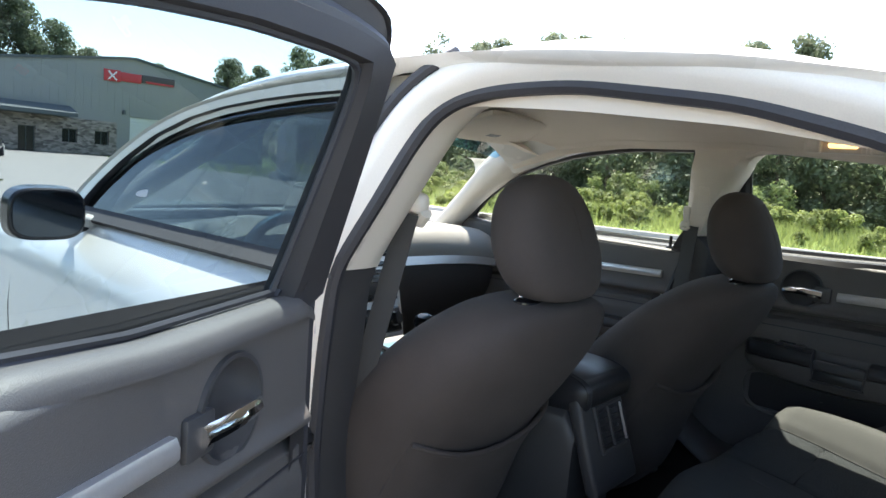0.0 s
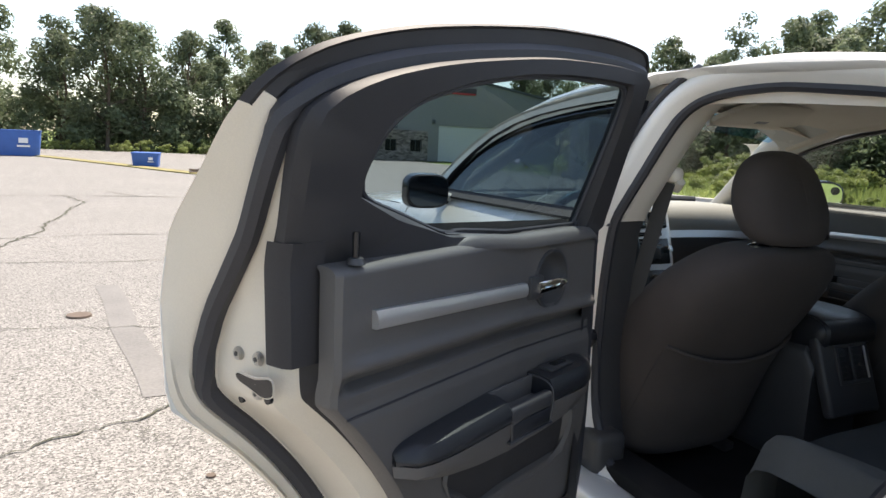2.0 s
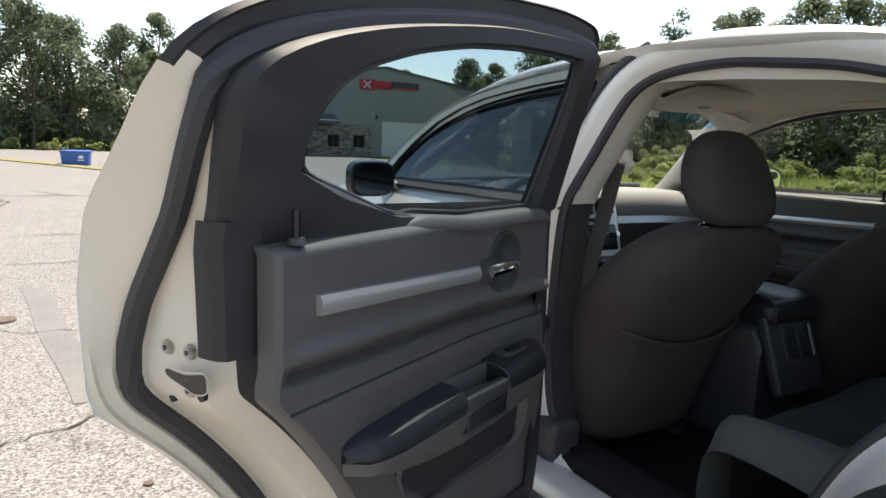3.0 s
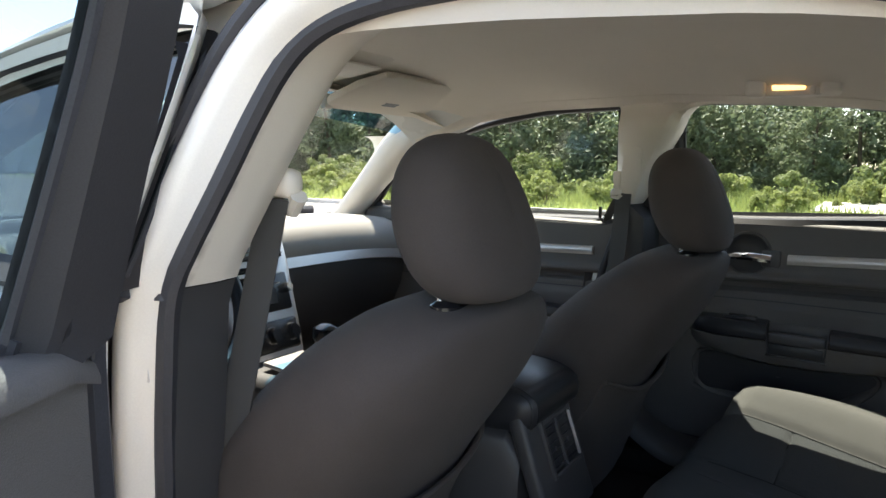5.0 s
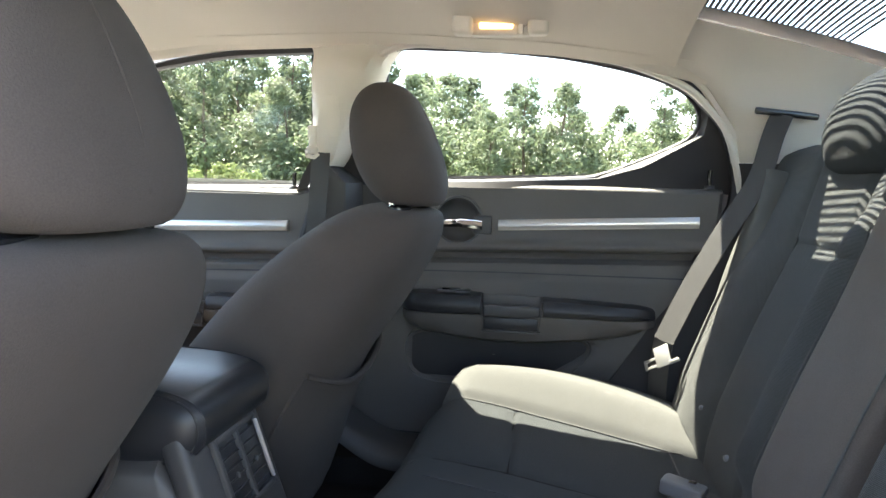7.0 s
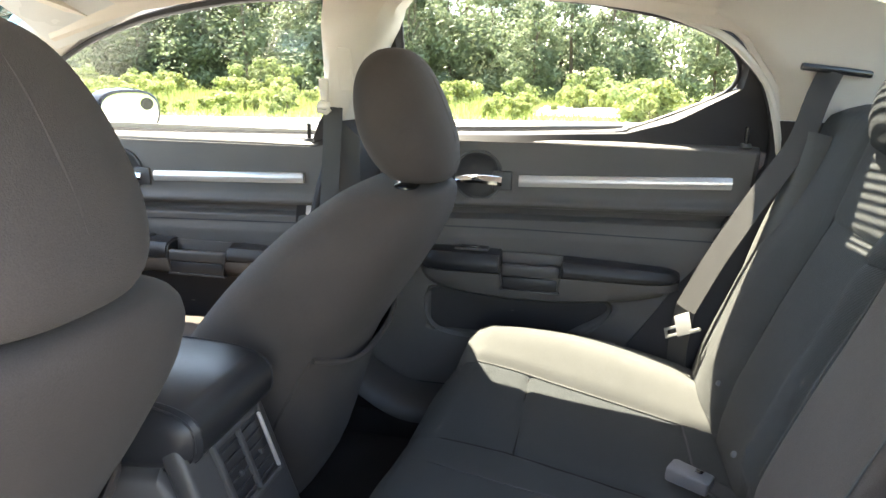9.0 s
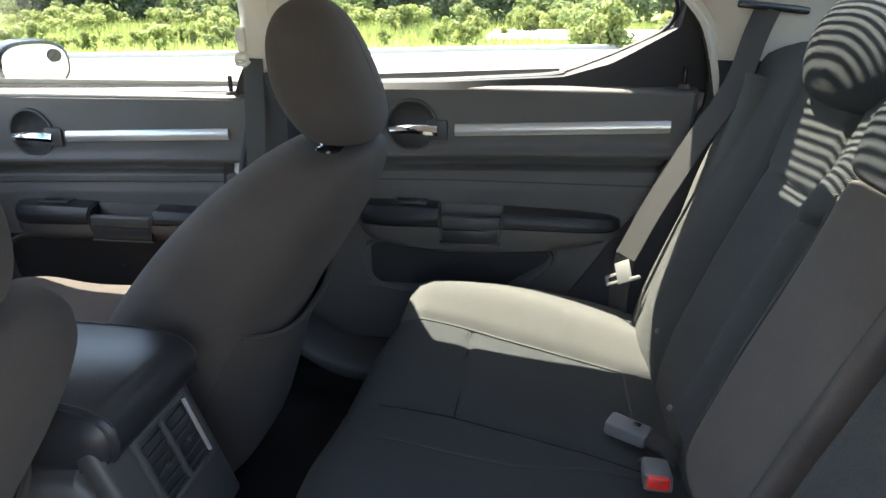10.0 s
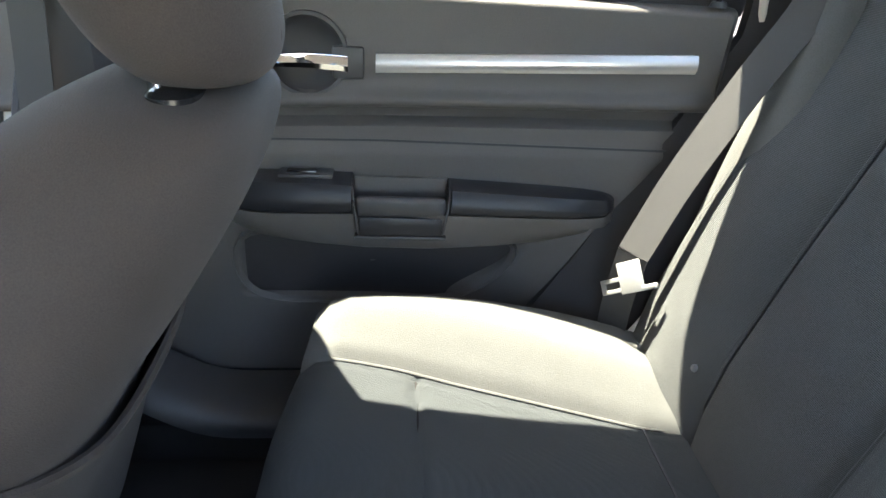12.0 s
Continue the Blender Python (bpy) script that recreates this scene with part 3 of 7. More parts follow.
    def px(y, z):
        x = 0.744 - 0.09 * max(0.0, -0.40 - y) - 0.05 * max(0, y - 0.65)
        d = groove_z(y) - z
        # the upper pad overhangs a shadow groove, below it the panel steps back a little
        fade = sstep(-0.880, -0.835, y) if rear and closed_side < 0 else 1.0
        x += fade * 0.022 * sstep(-0.002, 0.003, d) * sstep(0.030, 0.017, d) + 0.006 * sstep(0.0, 0.03, d) * sstep(0.075, 0.045, d)
        x -= fade * 0.010 * bump(-0.012, 0.012, d)
        x += 0.012 * sstep(0.60, 0.46, z)
        x += 0.030 * sstep(0.053, 0.046, math.hypot(y - dish[0], z - dish[1]))
        if rear:
            edge = -0.515 - 0.105 * sstep(0.515, 0.62, z)
            x += 0.024 * sstep(-0.178, -0.196, y) * sstep(edge - 0.02, edge + 0.02, y) * sstep(0.508, 0.522, z) * sstep(0.632, 0.622, z)
        else:
            x += 0.024 * sstep(0.14, 0.17, y) * sstep(0.80, 0.77, y) * sstep(0.43, 0.445, z) * sstep(0.612, 0.600, z)
        return x

    loops = []
    for z in pz:
        a, b = y_range([tuple(p) for p in I0], z)
        a, b = (max(a, -0.905 if closed_side > 0 else -0.884), b) if rear else (a - (0.060 if closed_side > 0 else 0.0), b)
        ys = np.linspace(a, b, 84)
        # rows lean with the crease
        lean = float(np.interp(z, (0.60, 0.77, 0.88, 0.985), (0, 1, 1, 0))) * (0.038 if rear else 0.03)
        zr = lambda y: z + lean * (yc - 0.12 - y)
        row = [(px(a, zr(a)) + 0.035, a + 0.0, zr(a)), (px(a, zr(a)) + 0.008, a + 0.002, zr(a))] + [(px(y, zr(y)), y, zr(y)) for y in ys[1:-1]] + [(px(b, zr(b)) + 0.008, b - 0.002, zr(b)), (px(b, zr(b)) + 0.035, b, zr(b))]
        loops.append(row)
    for dz, dx in ((0.004, 0.002), (0.008, 0.007), (0.011, 0.016), (0.012, 0.052)):
        loops.append([(x + dx, y, pz[-1] + dz) for x, y, z in loops[NR - 1]])
    part("inner_panel", rings(loops, False), PLASTIC, door, "charcoal grained plastic door panel")
    # seam between the pad and the lower panel
    sa, sb = (-0.105, -0.86) if rear else (0.95, 0.16)
    seam = [(px(y, z) - 0.0004, y, z) for y, z in ((sa + (sb - sa) * k / 24, groove_z(sa + (sb - sa) * k / 24) - 0.046 - 0.014 * (k / 24 if rear else 0)) for k in range(25))]
    part("panel_seam", ribbon(seam, (0, 0, 1), 0.0034, 0.0016), RUBBER, door)
    # lower corner trim that runs beside the panel
    if rear and closed_side > 0:
        edge = [(XI(z) + 0.010, -0.900 + 0.10 * sstep(0.9, 0.5, z) + 0.03 * sstep(0.6, 0.36, z), z) for z in np.linspace(1.02, 0.42, 24)]
        part("panel_gasket", tube(edge, 0.007, 6), RUBBER, door)
    # bright strip
    s0, s1 = ((-0.394, 0.9), (-0.847 if closed_side > 0 else -0.818, 0.9235)) if rear else ((0.55, 0.866), (0.136, 0.880))
    sec = []
    for k in range(13):
        t = k / 12
        y, z = s0[0] + (s1[0] - s0[0]) * t, s0[1] + (s1[1] - s0[1]) * t
        x = px(y, z) - 0.004
        h = 0.0128
        sec.append([(x + 0.008, y, z - h), (x - 0.004, y, z - h), (x - 0.0085, y, z - h * 0.5), (x - 0.0085, y, z + h * 0.3), (x - 0.004, y, z + h), (x + 0.008, y, z + h)])
    part("trim_strip", rings(sec, True, True), SILVER, door, "satin silver trim strip")
    # pull-out handle in its round dish
    hy, hz = (-0.297, 0.908) if rear else (0.645, 0.872)
    hx = px(hy - 0.075, hz)
    prof = [(0.060, 0.004), (0.058, -0.005), (0.053, -0.005), (0.050, 0.004), (0.042, 0.016), (0.02, 0.024), (0.001, 0.026)]
    part("handle_dish", rings([[(hx + d, hy + r * math.cos(a), hz + r * 1.02 * math.sin(a)) for a in (2 * math.pi * i / 40 for i in range(40))] for r, d in prof]), PLASTIC2, door, "round black handle recess")
    part("handle_bezel", rbox(hx - 0.002, hy - 0.058, hz - 0.009, 0.012, 0.046, 0.046, 0.005), PLASTIC2, door)
    sec = []
    for k in range(13):
        t = k / 12
        y = hy + 0.052 - 0.110 * t
        z = hz - 0.010 + 0.004 * math.sin(math.pi * t)
        x = hx - 0.006 - 0.012 * math.sin(math.pi * min(1, t * 1.1) * 0.9) ** 0.7
        h = 0.0085 + 0.002 * t
        sec.append([(x + 0.010, y, z - h), (x - 0.001, y, z - h), (x - 0.005, y, z - h * 0.2), (x - 0.003, y, z + h * 0.6), (x + 0.002, y, z + h), (x + 0.010, y, z + h * 0.7)])
    part("door_handle", rings(sec, True, True), CHROME, door, "chrome pull handle")
    # armrest
    y0, y1 = (-0.165, -0.765) if rear else (0.72, 0.13)
    az = 0.0 if rear else -0.03
    sec, low = [], []
    for k in range(31):
        t = k / 30
        y = y0 + (y1 - y0) * t
        e = (1 - (2 * t - 1) ** 8)
        e = max(e, 0.0) ** 0.5
        xi = px(y, 0.7) + 0.02
        out = 0.028 + 0.058 * e * (1 - 0.22 * t)
        zt = 0.740 + az - 0.012 * (1 - e) - 0.010 * t
        zb = 0.688 + az + 0.010 * t
        sec.append([(xi, y, zt - 0.004), (xi - out * 0.55, y, zt), (xi - out * 0.86, y, zt - 0.006), (xi - out, y, zt - 0.022), (xi - out, y, zb + 0.006), (xi - out + 0.004, y, zb), (xi, y, zb)])
        zl = zb - 0.052 * (0.4 + 0.6 * e) + 0.012 * t
        if rear:
            zl = float(np.interp(-y, (0.157, 0.19, 0.22, 0.30, 0.385, 0.48, 0.584, 0.67, 0.729, 0.765), (0.665, 0.648, 0.639, 0.627, 0.620, 0.622, 0.633, 0.648, 0.664, 0.690)))
        o2 = out - 0.003
        low.append([(xi, y, zb - 0.002), (xi - o2, y, zb - 0.002), (xi - o2 * 0.97, y, zb - 0.02), (xi - o2 * 0.80, y, zl + 0.008), (xi - o2 * 0.60, y, zl), (xi, y, zl)])
    c0, c1 = (-0.361, -0.509) if rear else (0.50, 0.33)
    cy, cw = (c0 + c1) / 2, abs(c1 - c0)

    def slice_at(loops, y):
        """A section of the armrest at one place along it."""
        k = min(29, max(0, int((y - y0) / (y1 - y0) * 30)))
        f = (y - loops[k][0][1]) / (loops[k + 1][0][1] - loops[k][0][1])
        return [tuple(Vector(p).lerp(Vector(q), f)) for p, q in zip(loops[k], loops[k + 1])]

    ahead = [q for q in sec if (q[0][1] - c0) * (y0 - c0) > 0 and abs(q[0][1] - c0) > 0.004]
    behind = [q for q in sec if (q[0][1] - c1) * (y1 - c1) > 0 and abs(q[0][1] - c1) > 0.004]
    part("armrest", rings(ahead + [slice_at(sec, c0)], True, True), LEATHER, door, "padded black armrest")
    part("armrest", rings([slice_at(sec, c1)] + behind, True, True), LEATHER, door, "padded black armrest")
    part("armrest_base", rings(low, True, True), PLASTIC, door)
    # open cup behind the pull bridge; a black block below imitates the finger hollow's shade
    mid = slice_at(sec, cy)
    fx, tz = mid[3][0], mid[2][2]
    part("pull_bridge", rbox(fx + 0.009, cy, tz - 0.029, 0.020, cw - 0.012, 0.030, 0.007, 3), PLASTIC2, door)
    part("cup_floor", rbox(fx + 0.048, cy, tz - 0.036, 0.070, cw - 0.004, 0.006, 0.002), PLASTIC, door)
    part("cup_back", rbox(fx + 0.052, cy, tz - 0.022, 0.006, cw - 0.006, 0.050, 0.002), PLASTIC, door)
    part("hollow_shade", rbox(fx + 0.0085, cy, tz - 0.058, 0.020, cw - 0.022, 0.030, 0.004), LEATHER, door, "black block as the shade of the finger hollow")
    part("hollow_lip", rbox(fx + 0.007, cy, tz - 0.076, 0.020, cw - 0.010, 0.006, 0.002), PLASTIC2, door)
    for sgn in (-1, 1):
        yy = cy + sgn * cw * 0.5
        pts = [(fx + 0.060, yy, tz + 0.001), (fx + 0.022, yy - sgn * 0.001, tz), (fx + 0.003, yy - sgn * 0.002, tz - 0.010), (fx - 0.0015, yy - sgn * 0.005, tz - 0.036), (fx + 0.001, yy - sgn * 0.012, tz - 0.075)]
        part("cup_trim", tube(resample(pts, 16, False), 0.0022, 6), PLASTIC2, door)
    sy = -0.293 if rear else 0.60
    st = slice_at(sec, sy)[1]
    part("window_switch", rbox(st[0] + 0.004, sy, st[2] + 0.0005, 0.034, 0.080, 0.006, 0.002), PLASTIC2, door)
    part("switch_rocker", rbox(st[0] + 0.003, sy + 0.006, st[2] + 0.004, 0.014, 0.044, 0.006, 0.002), GLOSSY, door)
    # storage pocket: a raised rim round a dark sheet that paints the hollow's shade
    P = [(-0.172, 0.626), (-0.177, 0.558), (-0.188, 0.514), (-0.26, 0.506), (-0.447, 0.508), (-0.544, 0.524), (-0.60, 0.572), (-0.636, 0.630), (-0.4, 0.640)] if rear else [(0.78, 0.600), (0.80, 0.50), (0.76, 0.44), (0.60, 0.43), (0.30, 0.43), (0.20, 0.46), (0.16, 0.60), (0.45, 0.61)]
    pl = resample(P, 60)
    pc = (float(pl[:, 0].mean()), float(pl[:, 1].mean()))
    pb = lambda y, z: 0.744 - 0.09 * max(0.0, -0.40 - y) - 0.05 * max(0, y - 0.65) + 0.012 * sstep(0.60, 0.46, z)
    ring = [lift2(inset(pl, -0.012), lambda y, z: pb(y, z) + 0.004), lift2(inset(pl, -0.007), lambda y, z: pb(y, z) - 0.003), lift2(inset(pl, 0.002), lambda y, z: pb(y, z) + 0.004)]
    part("pocket_rim", rings(ring), PLASTIC, door)
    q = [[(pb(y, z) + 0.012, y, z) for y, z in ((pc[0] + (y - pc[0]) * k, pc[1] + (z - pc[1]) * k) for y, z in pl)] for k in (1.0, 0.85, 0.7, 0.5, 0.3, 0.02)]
    part("pocket_shade", rings(q), TRIM, door, "dark sheet as the shade inside the door pocket")
    # lock pin
    ly, lz = (-0.868 if closed_side > 0 else -0.842, 1.004) if rear else (0.118, 0.975)
    part("lock_collar", disc((0.735 if not rear else 0.715, ly, lz), (0, 0, 1), 0.013, 0.008, 16, 0.010), PLASTIC2, door)
    part("lock_pin", disc((0.737 if not rear else 0.715, ly, lz + 0.018), (0, 0, 1), 0.0045, 0.040, 10, 0.0055, 0.001), GLOSSY, door)
    if rear:
        # latch and bolts on the shut face
        fy = -0.9135
        for bx, by, bz in ((0.868, fy - 0.002, 0.860), (0.826, fy, 0.861), (0.832, fy + 0.004, 0.810)):
            bolt = part("striker_bolt", disc((bx, by, bz), (0, -1, 0), 0.0105, 0.008, 18, 0.009, 0.0015), STEEL, door, "zinc plated bolt")
            part("bolt_socket", disc((bx, by - 0.0042, bz), (0, -1, 0), 0.0038, 0.002, 6), PLASTIC2, bolt)
        sl = [(0.862, 0.834), (0.858, 0.839), (0.830, 0.8375), (0.812, 0.838), (0.795, 0.843), (0.776, 0.848), (0.774, 0.824), (0.790, 0.819), (0.800, 0.817), (0.815, 0.821), (0.835, 0.825), (0.855, 0.828)]
        sq = resample(sl, 40)
        sc = sq.mean(0)
        part("latch_slot", rings([[(sc[0] + (x - sc[0]) * k, fy - 0.013, sc[1] + (z - sc[1]) * k) for x, z in sq] for k in (1, 0.6, 0.02)]), GLOSSY, door, "black latch slot")
        part("latch_lip", tube([(x, fy - 0.011, z) for x, z in inset(sq, -0.002)], 0.0010, 5, True), JAMB, door)
        for bx, bz, rr in ((0.884, 0.785, 0.006), (0.800, 0.812, 0.007)):
            part("drain_plug", disc((bx, fy - 0.001 + (0.016 if bz < 0.8 else 0), bz), (0, -1, 0), rr, 0.006, 14), GLOSSY, door)
    return door


def built(m, fn, *a):
    XFORM.append(m)
    out = fn(*a)
    XFORM.pop()
    return out


built(DOOR_OPEN, side_door, "rear_door", True, "open rear door with charcoal panel and creamy painted edge", car, -1)
built(Matrix.Identity(4), side_door, "rear_door", True, "closed rear door with charcoal panel and silver strip", car, 1)
built(Matrix.Identity(4), side_door, "front_door", False, "closed front door with charcoal panel and silver strip", car, 1)
built(FLIP, side_door, "front_door", False, "closed white front door with dark tinted glass", car, -1)


def roof_z(x, y):
    top = float(np.interp(y, (-1.15, -0.85, -0.5, -0.1, 0.3, 0.62, 0.80), (1.345, 1.392, 1.437, 1.46, 1.452, 1.412, 1.368)))
    return top - 0.050 - 0.050 * abs(x / 0.66) ** 2.4


def rail_z(y):
    """Height of the roof rail's lower edge, over the doors."""
    return float(np.interp(y, (-1.1, -0.95, -0.8, -0.667, -0.51, -0.28, -0.12, 0.27, 0.5, 0.72, 0.80), (1.17, 1.232, 1.275, 1.306, 1.330, 1.346, 1.351, 1.340, 1.308, 1.24, 1.19)))


def shell():
    ys = np.linspace(-0.77, 0.74, 34)
    xs = np.linspace(-0.665, 0.665, 31)
    part("roof_skin", sheet(lambda y, x: (x, y, roof_z(x, y) - 0.10 * sstep(0.20, 0.74, y) * abs(x / 0.66) ** 4), ys, xs, 0.004, (0, 0, -1)), WHITE, car, "white painted roof")

    def liner(y, x):
        e = abs(x) / 0.64
        return (x, y, roof_z(x * 0.9, y) - 0.012 - 0.058 * e ** 3)
    part("headliner", sheet(liner, np.linspace(-0.762, 0.70, 30), np.linspace(-0.64, 0.64, 31), 0.006, (0, 0, 1)), LINER, car, "beige cloth headliner")
    for side in (Matrix.Identity(4), FLIP):
        XFORM.append(side)
        # painted rail between the roof and the doors
        yy = np.linspace(-1.02, 0.98 if side != FLIP else 1.24, 48)

        def rail(y, v):
            zr = rail_z(y)
            zt = roof_z(0.665, max(-0.9, min(y, 0.7)))
            if y > 0.05 and side == FLIP:
                zt = float(np.interp(y, (0.05, 0.176, 0.343, 0.44, 0.54, 0.66, 0.778, 0.93, 1.074, 1.16, 1.25), (1.362, 1.352, 1.342, 1.330, 1.314, 1.282, 1.240, 1.176, 1.104, 1.045, 0.975)))
                zr = float(np.interp(y, (0.05, 0.16, 0.30, 0.42, 0.536, 0.66, 0.79, 0.91, 1.03, 1.11, 1.25), (1.334, 1.328, 1.318, 1.304, 1.288, 1.262, 1.216, 1.149, 1.059, 0.969, 0.90))) + 0.004
            elif y > 0.7:
                zt = max(zr + 0.03, 1.315 - (y - 0.62) * 0.62)
                zr = zt - 0.065
            if y < -0.9:
                zt = zr + 0.05
            pts = ((0.645, zt + 0.003), (0.672, zt - 0.002), (0.692, zt - 0.016), (0.703, 0.5 * (zt + zr) - 0.006), (0.705, zr), (0.690, zr - 0.012), (0.675, zr - 0.020))
            x, z = pts[v]
            return (x + (0.10 if side != FLIP else 0.06) * max(0, y - 0.7), y, z)
        part("roof_rail", sheet(rail, yy, range(7)), WHITE, car, "white painted roof rail")
        # inner cloth edge over the doors
        def cant(y, v):
            z0 = rail_z(y) - 0.030
            zl = liner(max(-0.86, min(0.70, y)), 0.60)[2]
            x, z = ((0.655, z0 + 0.010), (0.643, z0 - 0.018), (0.630, z0 - 0.012), (0.612, 0.5 * (z0 + zl) + 0.010), (0.590, zl + 0.002))[v]
            return (x, y, z - (0, 0.026, 0.020, 0, 0)[v] * (side == FLIP) * sstep(-0.95, -0.75, y))
        part("cant_rail_trim", sheet(cant, np.linspace(-0.90, 0.72, 36), range(5)), LINER, car)
        # seal round the rear door opening and the painted step outside it
        L = resample(SEAL_FAR if side != FLIP else SEAL_NEAR, 150)
        part("opening_seal", tube(lift(L, lambda z: XI(z) - (0.012 if side == FLIP else 0.006)), 0.0135 if side == FLIP else 0.010, 8, True), RUBBER, car, "black rubber opening seal")
        arch = lambda y, z: sstep(-0.42, -0.58, y) * sstep(0.92, 0.78, z) if side == FLIP else 0.0
        cap = lambda q: np.array([(min(y, 0.155 - 0.45 * max(0, z - 0.92)) if z > 0.4 and side == FLIP else min(y, float(np.interp(z, (0.7, 0.92, 1.3), (0.26, 0.10, 0.0)))) if z > 0.7 else y, min(z, rail_z(y) - 0.012)) for y, z in q])
        o1, o2, o3 = inset(L, -0.012), cap(inset(L, -0.055)), cap(inset(L, -0.075))
        if side == FLIP:
            band = [lift(L, lambda z: XI(z) - 0.004), lift(inset(L, -0.010), lambda z: XI(z) + 0.006)]
            for d, dx, k in ((0.020, 0.019, 0.0), (0.032, 0.027, 0.02), (0.046, 0.029, 0.05), (0.056, 0.024, 0.085), (0.062, 0.010, 0.13)):
                band.append(lift2(inset(L, -d), lambda y, z, dx=dx, k=k: XI(z) + dx + k * arch(y, z)))
            part("opening_flange", rings(band), FRAME, car, "white painted door opening step")
            G = inset(L, -0.070)
            pg = sorted([tuple(q) for q in G if q[0] > -0.16 and 0.93 < q[1] < 1.36], key=lambda q: q[1])
            part("pillar_gasket", tube([(XI(z) + 0.020, y, z) for y, z in pg], 0.011, 8), RUBBER, car, "black rubber gasket on the centre pillar")
        else:
            part("opening_flange", rings([lift(L, lambda z: XI(z) - 0.004), lift(o1, lambda z: XI(z) + 0.004), lift(o2, lambda z: XI(z) + 0.030), lift2(o3, lambda y, z: XI(z) + 0.034 + 0.045 * arch(y, z)), lift2(cap(inset(L, -0.098)), lambda y, z: XI(z) + 0.040 + 0.085 * arch(y, z)), lift2(cap(inset(L, -0.125)), lambda y, z: XI(z) + 0.040 + 0.13 * arch(y, z))]), WHITE, car, "white painted door opening step")
        if side != FLIP:
            up = [i for i in range(150) if L[i][1] > 0.99]
            part("seal_welt", tube([(XI(L[i][1]) - 0.030, L[i][0], L[i][1] - 0.006) for i in sorted(up, key=lambda i: (i + 60) % 150)], 0.008, 8), BEIGE, car, "beige door opening welt")
        # pillar between the doors
        def bp(v, z):
            # rear edge follows the seal, front edge the front window
            yr = float(np.interp(z, (0.32, 0.47, 0.62, 0.80, 0.95, 1.05, 1.18, 1.275, 1.33), (0.05, 0.112, 0.12, 0.106, 0.060, 0.020, -0.038, -0.102, -0.18)))
            yf = float(np.interp(z, (0.32, 0.80, 0.95, 1.0, 1.30, 1.33), (0.26, 0.19, 0.10, 0.075, 0.045, 0.06)))
            if side == FLIP:
                yr = float(np.interp(z, (0.32, 0.47, 0.62, 0.80, 0.95, 1.05, 1.18, 1.25, 1.29, 1.33), (0.06, 0.117, 0.13, 0.125, 0.113, 0.072, 0.012, -0.026, -0.085, -0.18)))
                yf = max(yf, yr + 0.065)
            else:
                yr = min(yr, float(np.interp(z, (0.5, 0.70, 0.85, 1.0), (0.05, -0.03, -0.06, -0.055)))) if z < 1.0 else yr
                yf = float(np.interp(z, (0.32, 0.60, 0.83, 1.0, 1.03, 1.30, 1.33), (0.24, 0.13, 0.080, 0.055, 0.050, 0.045, 0.06))) + 0.020 * sstep(0.90, 1.0, z)
                yr -= 0.045 * sstep(1.0, 1.04, z) * sstep(1.36, 1.16, z) + 0.018 * sstep(1.1, 1.25, z)
                yf -= 0.020 * sstep(0.90, 1.0, z)
            y = yr + (yf - yr) * (0, 0.04, 0.18, 0.45, 0.75, 0.95, 1)[v]
            x = XI(z) - (0.006 if side != FLIP else 0.020) - (0, 0.045, 0.074, 0.084, 0.078, 0.050, 0.0)[v] * (1.0 - 0.8 * sstep(1.23, 1.32, z) if side != FLIP else 1.22)
            return (x, y, z)
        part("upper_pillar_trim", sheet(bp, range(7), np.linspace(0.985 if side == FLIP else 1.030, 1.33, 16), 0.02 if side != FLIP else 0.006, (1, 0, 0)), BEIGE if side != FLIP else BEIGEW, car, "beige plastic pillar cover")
        part("lower_pillar_trim", sheet(lambda v, z: (bp(v, z)[0] + 0.002, bp(v, z)[1], z), range(7), np.linspace(0.32, 0.983 if side == FLIP else 1.028, 20), 0.02 if side != FLIP else 0.006, (1, 0, 0)), PLASTIC2, car, "black plastic pillar cover")
        if side != FLIP:
            part("height_adjuster", rbox(XI(1.14) - 0.086, -0.018, 1.142, 0.010, 0.034, 0.094, 0.004, 2, Matrix.Rotation(radians(-14), 4, "Y")), BEIGE, car, "beige belt height adjuster")
        # outer pillar applique between the windows
        def op(v, z):
            return (S(z) - 0.022, 0.070 + 0.022 * v - 0.10 * (z - 1.0), z)
        if side != FLIP:
            part("pillar_applique", sheet(op, (0.0, 0.5, 1.0), np.linspace(0.97, 1.335, 10)), TRIM, car, "black pillar applique")
        # belt guide on the pillar
        if side != FLIP:
            XFORM.append(Matrix.Translation((0.245, 0.020, 0.375)) @ Matrix.Diagonal((0.62, 0.62, 0.62, 1)))
        else:
            XFORM.append(XFORM[-1] @ Matrix.Translation((-0.026, 0.055, 0)) @ Matrix.Translation((0.62, 0.024, 1.125)) @ Matrix.Scale(1.32, 4) @ Matrix.Translation((-0.62, -0.024, -1.125)))
        part("belt_guide", merge(rbox(0.624, 0.024, 1.146, 0.020, 0.030, 0.044, 0.008, 3), rbox(0.626, 0.026, 1.178, 0.020, 0.036, 0.052, 0.008, 3), rbox(0.612, 0.022, 1.112, 0.026, 0.046, 0.030, 0.011, 3), tube([(0.612, 0.042, 1.110), (0.606, 0.038, 1.09), (0.606, 0.012, 1.086), (0.612, -0.002, 1.10)], 0.009, 8)), BEIGE, car, "beige shoulder belt guide")
        XFORM.pop()
